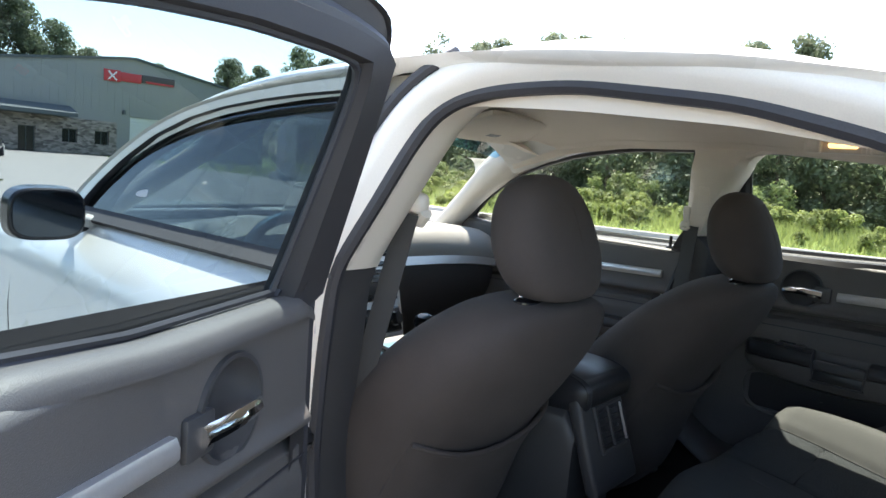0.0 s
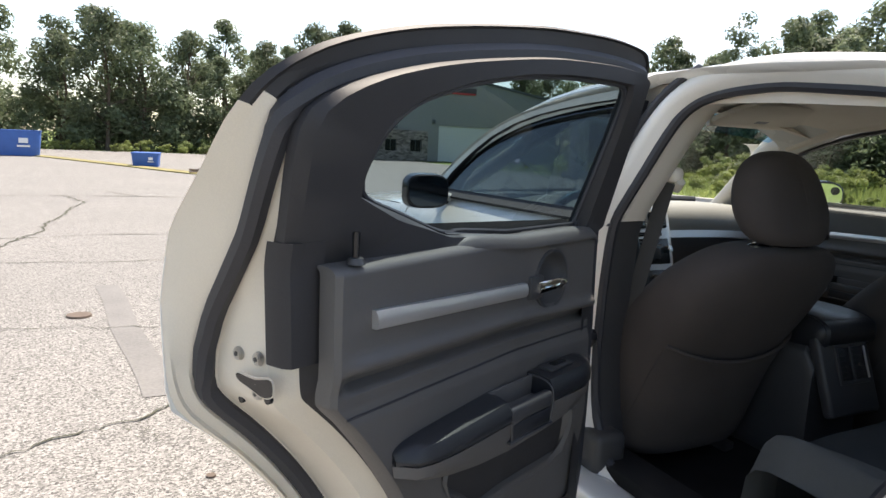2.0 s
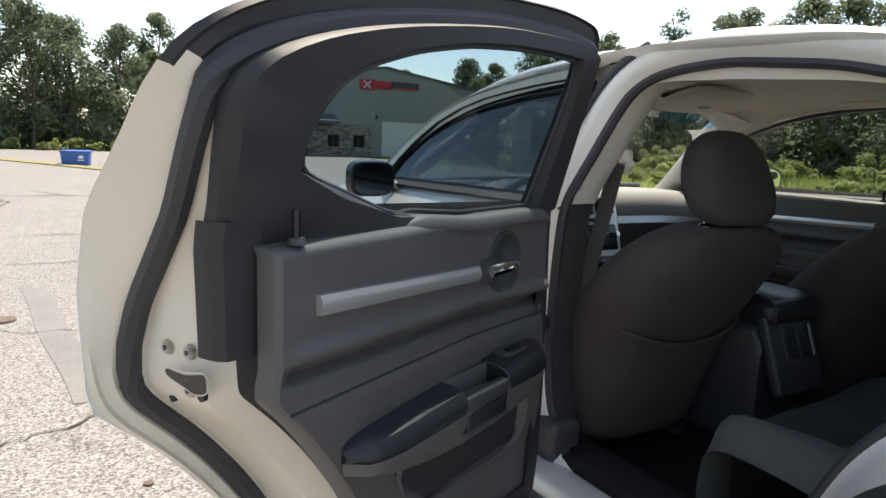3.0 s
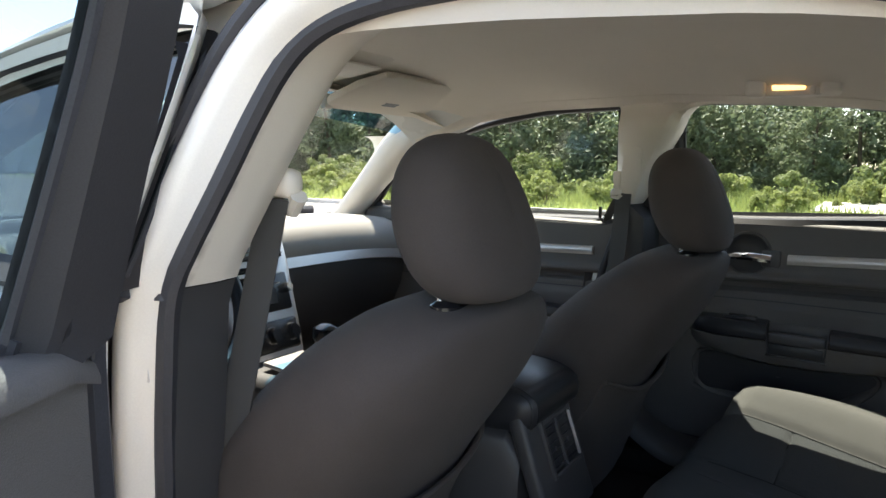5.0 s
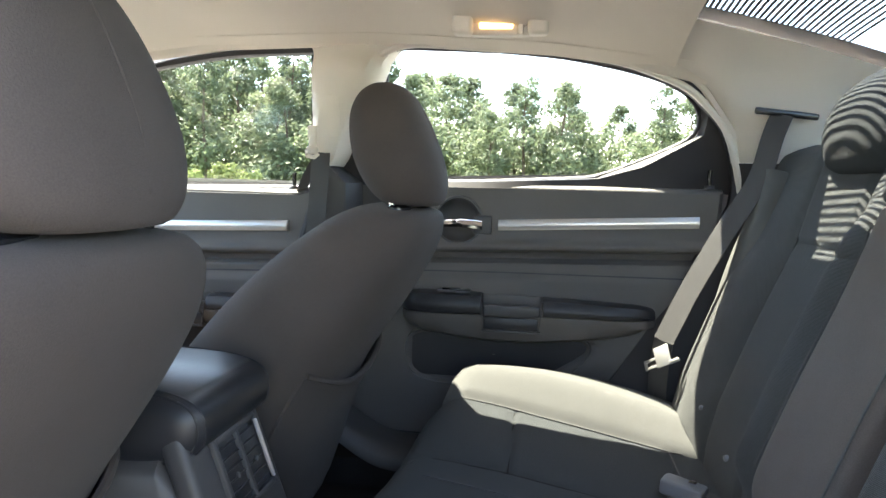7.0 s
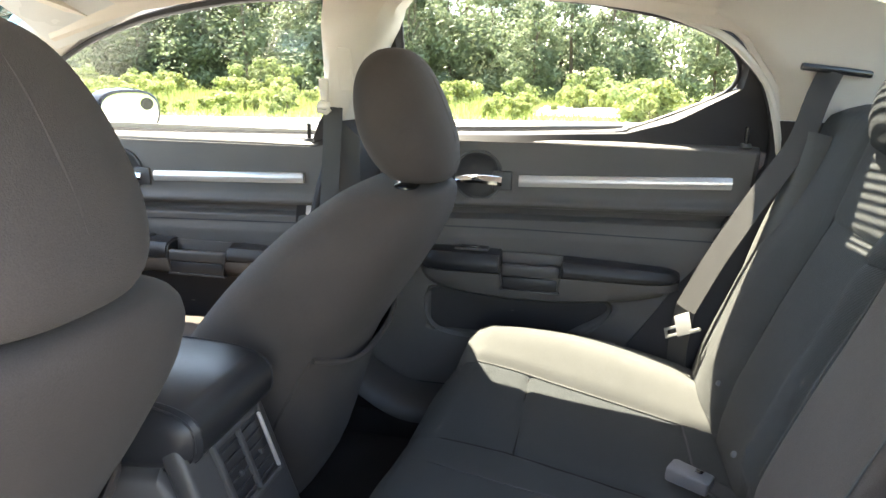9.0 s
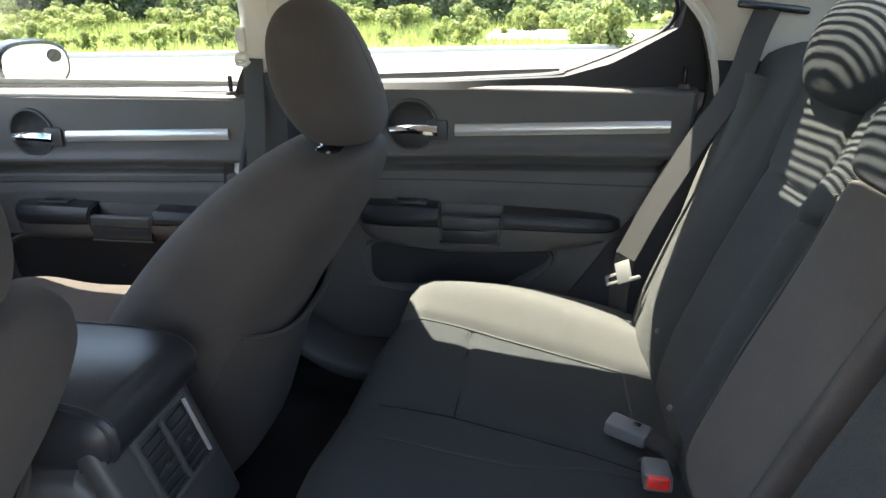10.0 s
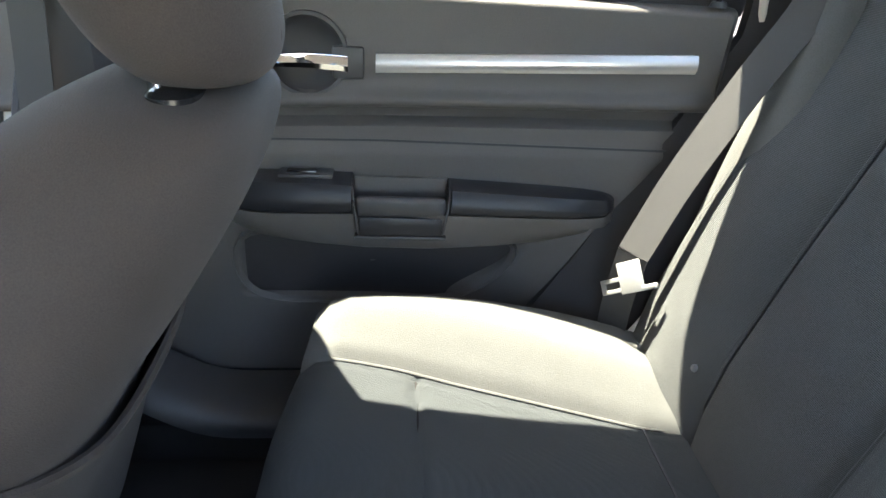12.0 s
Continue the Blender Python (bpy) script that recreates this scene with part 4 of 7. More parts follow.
        # windscreen pillar inside
        if side == FLIP:
            ap = [(0.575, 0.60, 1.250), (0.62, 0.80, 1.150), (0.655, 0.96, 1.066), (0.69, 1.12, 0.98), (0.71, 1.25, 0.915)]
            part("windscreen_pillar_trim", tube(resample(ap, 14, False), [0.045] * 4 + [0.042] * 10, 14, flat=0.6), BEIGE, car, "beige windscreen pillar cover")
        else:
            # a broad cover from the windscreen's edge to the door frame
            fore = resample([(0.665, 1.17, 0.905), (0.655, 1.10, 0.955), (0.642, 0.96, 1.100), (0.625, 0.83, 1.240), (0.600, 0.70, 1.305)], 18, False)
            aft = resample([(0.742, 1.08, 0.900), (0.738, 0.99, 0.985), (0.730, 0.90, 1.070), (0.712, 0.77, 1.155), (0.672, 0.60, 1.250)], 18, False)

            def apillar(i, u):
                p = Vector(fore[i]).lerp(Vector(aft[i]), u)
                return p + Vector((-0.030, -0.022, -0.006)) * math.sin(math.pi * u) ** 0.7
            part("windscreen_pillar_trim", sheet(apillar, range(18), np.linspace(0, 1, 10), 0.015, (0.5, 0.5, 0.2)), BEIGE, car, "beige windscreen pillar cover")
        # windscreen pillar outside
        ao = [(0.690, 0.62, 1.315), (0.712, 0.78, 1.215), (0.735, 0.92, 1.115), (0.757, 1.04, 1.015), (0.78, 1.18, 0.92)] if side != FLIP else [(0.64, 0.52, 1.292), (0.655, 0.72, 1.238), (0.675, 0.92, 1.158), (0.70, 1.08, 1.072), (0.74, 1.26, 0.945)]
        part("windscreen_pillar", tube(resample(ao, 16, False), 0.036 if side != FLIP else 0.020, 10, flat=0.7), WHITE, car)
        part("windscreen_gutter", tube([(x + 0.026, y - 0.004, z - 0.018) for x, y, z in resample(ao, 16, False)], 0.006, 6), RUBBER, car)
        # rear quarter pillar, inside
        def cp(u, v):
            # u: 0 along the door opening to 1 at the rear glass, v: 0 low to 1 high
            z0 = 1.055 + 0.02 * u
            y0 = np.interp(v, (0, 0.35, 0.7, 1), (-0.915, -0.895, -0.82, -0.70))
            zz0 = np.interp(v, (0, 0.35, 0.7, 1), (1.06, 1.13, 1.225, 1.290))
            g = 1 - v
            y1 = -0.765 - 0.79 * g
            zz1 = 1.372 - 0.30 * g - 0.047 * (1 - 0.6 * g) + 0.03 * math.sin(math.pi * g)
            y = y0 + (y1 - y0) * u
            z = zz0 + (zz1 - zz0) * u
            x = (XI(zz0) - 0.012 - 0.030 * v - 0.03 * sstep(0, 0.08, u)) * (1 - u) + 0.500 * u + 0.02 * math.sin(math.pi * u) * (1 - v)
            return (x, y, z)
        part("quarter_pillar_trim", sheet(cp, np.linspace(0, 1, 16), np.linspace(0, 1, 14), 0.015, (1, 0, 0)), BEIGE, car, "beige rear quarter pillar cover")
        part("quarter_pillar_lip", tube([(cp(0, v)[0] - 0.004, cp(0, v)[1] - 0.004, cp(0, v)[2]) for v in np.linspace(0, 1, 16)], 0.010, 8), BEIGE, car)
        part("belt_slot", rbox(0.606, -0.985, 1.158, 0.012, 0.125, 0.014, 0.004, 2, Matrix.Rotation(radians(6), 4, "X")), GLOSSY, car, "black belt outlet slot")
        # lower quarter trim between the door and the rear seat
        def lq(u, z):
            y = float(np.interp(z, (0.40, 0.5, 0.62, 0.73, 0.84, 0.97, 1.02, 1.06), (-0.59, -0.645, -0.72, -0.785, -0.845, -0.915, -0.915, -0.905)))
            return (XI(z) - 0.030 - 0.03 * math.sin(u * 1.5) - 0.02 * u, y - 0.16 * u, z)
        part("lower_quarter_trim", sheet(lq, np.linspace(0, 1, 8), np.linspace(0.40, 1.058, 22), 0.02, (1, 0, 0)), TRIM, car, "black plastic quarter cover")
        # sill
        part("door_sill", rbox(0.795, -0.30, 0.305, 0.11, 0.95, 0.05, 0.02, 3), WHITE, car, "white painted door sill")
        part("front_sill", rbox(0.795, 0.66, 0.305, 0.11, 0.95, 0.05, 0.02, 3), WHITE, car, "white painted door sill")
        part("front_sill_plate", rbox(0.690, 0.655, 0.303, 0.13, 0.98, 0.114, 0.015), CARPET, car)
        part("pillar_foot", rbox(0.725, 0.16, 0.36, 0.10, 0.22, 0.14, 0.02, 3), PLASTIC2, car)
        part("sill_plate", rbox(0.700, -0.28, 0.288, 0.12, 0.90, 0.09, 0.015) if side != FLIP else rbox(0.685, -0.28, 0.305, 0.12, 0.90, 0.11, 0.015), CARPET, car)
        # moulded kick trim that sweeps up into the pillar
        if side != FLIP:
            kick = lambda y: 0.362 + 0.13 * sstep(-0.20, 0.07, y) ** 1.4 + 0.06 * sstep(-0.52, -0.74, y)
            part("kick_trim", sheet(lambda y, k: ((0.744, 0.722, 0.692, 0.664, 0.646, 0.638, 0.636)[k] - 0.03 * sstep(-0.20, 0.07, y), y, kick(y) + (0.004, 0.004, 0.0, -0.008, -0.019, -0.031, -0.050)[k]), np.linspace(-0.74, 0.09, 30), range(7), 0.004, (0, 0, -1)), PLASTIC2, car, "moulded black kick trim")
        # rear wing outside
        zs = np.linspace(0.30, 1.0, 20)

        def wing(i, k):
            z = zs[i]
            y0 = y_range(DO, z)[0] - 0.006
            y = y0 + (-2.25 - y0) * k
            r = math.hypot(y + 1.50, z - 0.33)
            x = S(z) + 0.012 * bump(-1.5, 0.5, y) + (SD_REAR(-0.97, z) - S(z)) * sstep(-1.7, -1.0, y)
            return (x - 0.10 * max(0, -1.9 - y), y, z)
        zs = np.linspace(0.30, 1.0, 48)
        bm = sheet(wing, range(48), np.linspace(0, 1, 80))
        bmesh.ops.delete(bm, geom=[f for f in bm.faces if math.hypot(f.calc_center_median().y + 1.50, f.calc_center_median().z - 0.33) < 0.36], context="FACES")
        round_arch(bm, -1.50, 0.36)
        part("rear_wing", bm, WHITE, car, "white rear wing")
        part("quarter_outer", sheet(lambda k, v: (0.70 - 0.02 * v + 0.075 * (1 - v), -1.03 - 0.02 * v - (0.75 - 0.62 * v) * k + 0.10 * v * (1 - k), 1.0 + 0.30 * v * (1 - 0.12 * k)), np.linspace(0, 1, 8), np.linspace(0, 1, 8)), WHITE, car)
        # front wing and wheels
        def fwing(i, k):
            z = zs[i] * 0.93
            y = 1.115 + (2.70 - 1.115) * k
            return (S(z) - 0.14 * max(0, y - 2.1) ** 1.5, y, z - 0.06 * k)
        bm = sheet(fwing, range(48), np.linspace(0, 1, 90))
        bmesh.ops.delete(bm, geom=[f for f in bm.faces if math.hypot(f.calc_center_median().y - 1.72, f.calc_center_median().z - 0.33) < 0.37], context="FACES")
        round_arch(bm, 1.72, 0.37)
        part("front_wing", bm, WHITE, car, "white front wing")

        def wing_top(y, k):
            a = Vector((0.796, y, 0.896 - 0.09 * ((y - 1.35) / 1.35) ** 2))
            b = Vector(fwing(47, (y - 1.115) / 1.585))
            return tuple(a.lerp(b, k) + Vector((0, 0, 0.010 * math.sin(math.pi * k))))
        part("wing_top", sheet(wing_top, np.linspace(1.36, 2.68, 14), np.linspace(0, 1, 6)), WHITE, car)
        for wy in (1.72, -1.50):
            tyre = part("wheel", disc((0.80, wy, 0.335), (1, 0, 0), 0.335, 0.22, 48, None, 0.03), RUBBER, car, "black road tyre")
            part("rim", disc((0.905, wy, 0.335), (1, 0, 0), 0.225, 0.02, 40, 0.20, 0.004), SILVER, tyre, "silver wheel rim")
        # door mirror
        if side != FLIP:
            XFORM.append(XFORM[-1] @ Matrix.Translation((0.972, 0.778, 1.010)) @ Matrix.Rotation(radians(-24), 4, "Z") @ Matrix.Diagonal((1.28, 1, 1.12, 1)) @ Matrix.Translation((-0.955, -0.79, -1.005)))
        rnd = 3.4 if side == FLIP else 2.7
        mir = part("door_mirror", loft([((0.88, 0.86, 0.975), (0.04, 0, 0), (0, 0, 0.02)), ((0.935, 0.865, 0.998), (0.070, 0, 0), (0, 0, 0.050)), ((0.952, 0.83, 1.005), (0.080, 0, 0), (0, 0, 0.060)), ((0.955, 0.79, 1.005), (0.076, 0, 0), (0, 0, 0.056)), ((0.955, 0.786, 1.005), (0.072, 0, 0), (0, 0, 0.052))], 44, rnd), GLOSSY, car, "black door mirror")
        # far glass is bright; the near one has shade painted in
        part("mirror_glass", loft([((0.955, 0.787, 1.005), (0.069, 0, 0), (0, 0, 0.049)), ((0.955, 0.783, 1.005), (0.068, 0, 0), (0, 0, 0.048))], 44, rnd), MIRROR if side != FLIP else MIRROR_SHADED, mir)
        if side != FLIP:
            part("blind_spot_mirror", disc((0.996, 0.782, 1.024), (0, -1, 0), 0.017, 0.005, 24, 0.015, 0.001), GLOSSY, mir, "small round blind spot mirror")
            XFORM.pop()
        part("mirror_foot", loft([((0.80, 0.91, 0.965), (0, 0.05, 0), (0, 0, 0.022)), ((0.86, 0.88, 0.985), (0, 0.03, 0), (0, 0, 0.018))], 20, 2.5), WHITE, mir)
        XFORM.pop()
    # panels that close the nose and the tail
    for yy, s, top, nm in ((2.69, 1, 0.84, "front_bumper"), (-2.25, -1, 1.03, "rear_bumper")):
        part(nm, sheet(lambda x, z: (x, yy - s * 0.10 * abs(x / 0.86) ** 3 + s * 0.03 * math.sin(math.pi * (z - 0.25) / (top - 0.25)), z), np.linspace(-0.86, 0.86, 21), np.linspace(0.25, top, 10), 0.03, (0, -s, 0)), WHITE, car, "white painted bumper panel")
    # bonnet and windscreen
    part("bonnet", sheet(lambda y, x: (x, y, 0.955 - 0.055 * abs(x / 0.8) ** 3 - 0.09 * ((y - 1.35) / 1.35) ** 2), np.linspace(1.36, 2.68, 14), np.linspace(-0.80, 0.80, 21)), WHITE, car, "white bonnet")
    def ws(v, x):
        y = 0.66 + (1.36 - 0.66) * v - 0.10 * (x / 0.7) ** 2 * (0.4 + 0.6 * v)
        z = 1.375 - (1.375 - 0.945) * v - 0.09 * (x / 0.66) ** 2 * (1 - v) ** 2
        return (x * (0.93 + 0.14 * v), y, z + 0.015 * math.sin(math.pi * v))
    xs = np.linspace(-0.66, 0.66, 17)
    part("windscreen", sheet(ws, np.linspace(0.26, 1, 12), xs), GLASSC, car, "clear windscreen")
    part("windscreen_shade_band", sheet(ws, np.linspace(0.06, 0.26, 6), xs), GLASSB, car, "blue shade band of the windscreen")
    part("header_rail", sheet(lambda v, x: (x, 0.70 - 0.02 * v - 0.05 * (x / 0.66) ** 2, ws(0.0, x)[2] - 0.012 - 0.035 * v), (0, 0.5, 1), xs, 0.03, (0, -1, 0)), LINER, car)
    part("windscreen_frit", tube([ws(1, x) for x in xs], 0.018, 8), RUBBER, car)
    part("cowl", sheet(lambda v, x: (x, 1.25 + 0.16 * v - 0.10 * (x / 0.75) ** 2, 0.925 + 0.012 * v), (0, 1), np.linspace(-0.76, 0.76, 11), 0.02, (0, 0, -1)), PLASTIC2, car)
    for x0, x1 in ((-0.55, 0.02), (0.05, 0.58)):
        part("wiper", merge(tube([(x0, 1.33 - 0.1 * (x0 / 0.75) ** 2, 0.975), (x1, 1.31, 0.985)], 0.006, 6), rbox((x0 + x1) / 2 + 0.12, 1.335, 0.975, 0.10, 0.02, 0.016, 0.005)), RUBBER, car)
    # rear glass with printed bars near its top, parcel shelf
    def rg(v, x):
        y = -0.765 - 0.79 * v
        z = 1.388 - 0.30 * v - 0.05 * (x / 0.6) ** 2 * (1 - 0.6 * v)
        return (x, y, z + 0.03 * math.sin(math.pi * v))
    part("rear_glass", sheet(rg, np.linspace(0, 1, 12), np.linspace(-0.60, 0.60, 17)), GLASSR, car, "rear window with printed black bars")
    for k in range(27):
        v = 0.026 + 0.0127 * k
        part("glass_bar", ribbon([Vector(rg(v, x)) - Vector((0, 0, 0.004)) for x in np.linspace(-0.50, 0.50, 17)], (0, -1, -0.4), 0.0058 - 0.00006 * k, 0.001), TRIM, car)
    part("glass_frit", ribbon([Vector(rg(0.010, x)) - Vector((0, 0, 0.004)) for x in np.linspace(-0.53, 0.53, 17)], (0, -1, -0.4), 0.028, 0.001), TRIM, car)
    for s in (-1, 1):
        part("glass_border", ribbon([Vector(rg(v, s * 0.525)) - Vector((0, 0, 0.004)) for v in np.linspace(0, 1, 12)], (1, 0, 0), 0.10, 0.001), TRIM, car)
    part("rear_header", sheet(lambda v, x: (x, -0.765 - 0.002 * v, 1.388 - 0.05 * (x / 0.6) ** 2 - 0.035 * v), (0, 0.5, 1), np.linspace(-0.62, 0.62, 15), 0.02, (0, 1, 0)), LINER, car)
    part("parcel_shelf", rbox(0, -1.33, 1.045, 1.26, 0.50, 0.03, 0.01), CARPET, car, "black carpeted parcel shelf")
    part("boot_lid", sheet(lambda y, x: (x, y, 1.085 - 0.05 * abs(x / 0.75) ** 3 - 0.04 * (-1.55 - y)), np.linspace(-1.55, -2.25, 6), np.linspace(-0.76, 0.76, 13)), WHITE, car)
    part("cabin_floor", sheet(lambda y, x: (x, y, 0.26 + 0.11 * bump(0, 0.14, x) + 0.10 * sstep(0.9, 1.2, y)), np.linspace(-0.75, 1.3, 22), np.linspace(-0.74, 0.74, 31), 0.03, (0, 0, -1)), CARPET, car, "black carpeted floor")
    part("bulkhead", rbox(0, 1.28, 0.60, 1.46, 0.03, 0.66, 0.01), CARPET, car)
    part("underbody", rbox(0, 0.2, 0.20, 1.50, 4.6, 0.06, 0.02), RUBBER, car)
    part("boot_wall", rbox(0, -1.16, 0.66, 1.44, 0.03, 0.78, 0.01), CARPET, car)
    # grab handle with reading lamp over the far rear door
    grab = part("grab_handle", merge(rbox(0.520, -0.397, 1.350, 0.030, 0.196, 0.026, 0.011, 3), rbox(0.526, -0.320, 1.331, 0.036, 0.042, 0.064, 0.010, 3), rbox(0.526, -0.474, 1.331, 0.036, 0.042, 0.064, 0.010, 3)), BEIGE, car, "beige grab handle with reading lamp")
    part("lamp_housing", rbox(0.546, -0.397, 1.324, 0.022, 0.120, 0.046, 0.006), BEIGE, grab)
    part("reading_lamp", rbox(0.535, -0.388, 1.322, 0.010, 0.070, 0.014, 0.004), LAMP, grab, "lit warm reading lamp")
    part("lamp_switch", rbox(0.534, -0.438, 1.318, 0.012, 0.012, 0.032, 0.003), BEIGE, grab)
    # sun visors and roof console
    for s in (-1, 1):
        XFORM.append(FLIP if s < 0 else Matrix.Identity(4))
        part("sun_visor", loft([((0.36, 0.455, 1.352), (0.19, 0, 0), (0, 0.004, 0.006), 6), ((0.36, 0.462, 1.350), (0.225, 0, 0), (0, 0.004, 0.011), 6), ((0.36, 0.54, 1.330), (0.240, 0, 0), (0, 0.004, 0.014), 6), ((0.36, 0.63, 1.300), (0.240, 0, 0), (0, 0.004, 0.015), 6), ((0.36, 0.665, 1.287), (0.232, 0, 0), (0, 0.004, 0.013), 5), ((0.36, 0.678, 1.282), (0.21, 0, 0), (0, 0.002, 0.006), 5)], 40), LINER, car, "beige sun visor")
        part("visor_label", rbox(0.33, 0.60, 1.2945, 0.060, 0.022, 0.002, 0.0005, 1, Matrix.Rotation(radians(-18), 4, "X")), BUCKLE, car)
        part("visor_clip", rbox(0.135, 0.66, 1.292, 0.03, 0.02, 0.040, 0.006), BEIGE, car)
        XFORM.pop()
    part("roof_console", loft([((0, 0.38, 1.405), (0.09, 0, 0), (0, 0.01, 0.012)), ((0, 0.42, 1.395), (0.115, 0, 0), (0, 0.01, 0.026)), ((0, 0.58, 1.368), (0.12, 0, 0), (0, 0.01, 0.032)), ((0, 0.69, 1.345), (0.11, 0, 0), (0, 0.01, 0.022))], 32, 4), LINER, car, "beige overhead console")
    for s in (-1, 1):
        part("map_lamp", rbox(s * 0.045, 0.63, 1.328, 0.05, 0.07, 0.008, 0.004), BEIGE, car)
    part("console_door", rbox(0, 0.48, 1.349, 0.15, 0.10, 0.006, 0.003, 2, Matrix.Rotation(radians(-9), 4, "X")), BEIGE, car)
    mirr = part("interior_mirror", loft([((-0.0, 0.775, 1.262), (0.12, 0.015, 0), (0, 0.005, 0.030)), ((0.0, 0.755, 1.26), (0.128, 0.015, 0), (0, 0.005, 0.036)), ((0.0, 0.745, 1.258), (0.122, 0.015, 0), (0, 0.005, 0.032))], 32, 4), GLOSSY, car, "black interior mirror")
    part("mirror_stalk", tube([(0, 0.765, 1.27), (0, 0.80, 1.30), (0, 0.80, 1.315)], 0.009, 8), GLOSSY, mirr)


shell()


# ---- seats ----
def front_seat(x, dy, label):
    seat = thing("front_seat", (x, dy, 0.28), label, "car seat", "front seats")
    XFORM.append(Matrix.Translation((x, dy, 0)))
    V = Vector
    # backrest: (height, back, front, half width)
    rows = [(0.33, -0.02, 0.26, 0.21), (0.37, -0.06, 0.28, 0.228), (0.46, -0.085, 0.27, 0.240), (0.56, -0.110, 0.215, 0.250), (0.66, -0.155, 0.145, 0.254), (0.76, -0.222, 0.062, 0.250), (0.84, -0.272, -0.018, 0.236), (0.89, -0.296, -0.078, 0.214), (0.925, -0.306, -0.125, 0.180), (0.945, -0.303, -0.165, 0.135), (0.953, -0.288, -0.192, 0.07)]
    secs = [((0, (b + f) / 2, z), (w, 0, 0), (0, (f - b) / 2, 0.05 * (f - b)), 3.0) for z, b, f, w in rows]
    part("backrest", loft(secs, 36, fine=4), CLOTH, seat, "charcoal cloth backrest")
    # seam lines of the cover
    def back_y(x, z):
        b, f, w = (float(np.interp(z, [r[0] for r in rows], [r[k] for r in rows])) for k in (1, 2, 3))
        return (b + f) / 2 - (f - b) / 2 * max(0.0, 1 - (abs(x) / w) ** 3) ** (1 / 3)
    part("seam", tube([(x, back_y(x, 0.855 - 0.05 * abs(x)) + 0.001, 0.855 - 0.05 * abs(x)) for x in np.linspace(-0.16, 0.16, 21)], 0.0022, 5), CLOTH, seat)
    for sx in (-1, 1):
        part("seam", tube([(sx * (0.155 - 0.03 * (0.86 - z)), back_y(0.155, z) + 0.001, z) for z in np.linspace(0.845, 0.66, 14)], 0.0022, 5), CLOTH, seat)

    def pocket(x, k):
        z = 0.36 + (0.625 + 0.05 * (abs(x) / 0.22) ** 2 - 0.36) * k
        return (x, back_y(x, z) - 0.008 - 0.014 * k * (1 - (abs(x) / 0.235) ** 4), z)
    part("map_pocket", sheet(pocket, np.linspace(-0.225, 0.225, 25), np.linspace(0, 1, 12), 0.006, (0, 1, 0)), CLOTH, seat, "sagging map pocket on the seat back")
    part("pocket_hem", tube([pocket(x, 1.0) for x in np.linspace(-0.225, 0.225, 25)], 0.006, 7), CLOTH, seat)
    # headrest
    hr = [(0.953, -0.258, 0.032, 0.056), (0.959, -0.257, 0.052, 0.090), (0.986, -0.247, 0.071, 0.114), (1.030, -0.232, 0.080, 0.126), (1.078, -0.218, 0.077, 0.123), (1.122, -0.208, 0.067, 0.108), (1.155, -0.204, 0.050, 0.084), (1.173, -0.203, 0.029, 0.053), (1.179, -0.203, 0.010, 0.020)]
    head = part("headrest", loft([((0, y, z), (w, 0, 0), (0, d, 0.0), 2.5) for z, y, d, w in hr], 32, fine=4), CLOTH, seat, "charcoal cloth headrest")
    def head_back(z):
        y, d = (float(np.interp(z, [r[0] for r in hr], [r[k] for r in hr])) for k in (1, 2))
        return y - d
    part("seam", tube([(0.0, head_back(z) + 0.0005, z) for z in np.linspace(0.967, 1.175, 24)], 0.0016, 5), CLOTH, head)
    for s in (-1, 1):
        part("headrest_post", disc((s * 0.078, -0.232, 0.955), (0, 0, 1), 0.007, 0.07, 12), CHROME, head, "chrome post")
        part("post_collar", loft([((s * 0.074, -0.245, 0.938), (0.034, 0, 0), (0, 0.022, 0)), ((s * 0.074, -0.245, 0.952), (0.033, 0, 0), (0, 0.021, 0)), ((s * 0.074, -0.245, 0.957), (0.024, 0, 0), (0, 0.013, 0))], 20, 2.4), GLOSSY, head)
    # cushion
    cs = [(-0.05, 0.30, 0.52, 0.20), (0.02, 0.29, 0.56, 0.245), (0.15, 0.28, 0.575, 0.26), (0.35, 0.29, 0.57, 0.262), (0.48, 0.31, 0.585, 0.255), (0.56, 0.36, 0.57, 0.22), (0.585, 0.42, 0.53, 0.16)]
    part("seat_cushion", loft([((0, y + 0.08, (a + b) / 2), (w, 0, 0), (0, 0, (b - a) / 2), 4) for y, a, b, w in cs], 32, fine=4), CLOTH, seat, "charcoal cloth cushion")
    part("side_shield", rbox(-0.265 if x < 0 else 0.265, 0.22, 0.40, 0.03, 0.42, 0.12, 0.012, 3), PLASTIC2, seat)
    for s in (-1, 1):
        part("seat_rail", rbox(s * 0.19, 0.25, 0.285, 0.04, 0.50, 0.03, 0.006), PLASTIC2, seat)
    part("recline_lever", rbox(-0.272 if x < 0 else 0.272, 0.06, 0.43, 0.014, 0.10, 0.028, 0.006), PLASTIC2, seat)
    XFORM.pop()
    return seat


front_seat(-0.398, 0.125, "driver seat in charcoal cloth, beside the open door")
front_seat(0.37, 0.0, "front passenger seat in charcoal cloth")


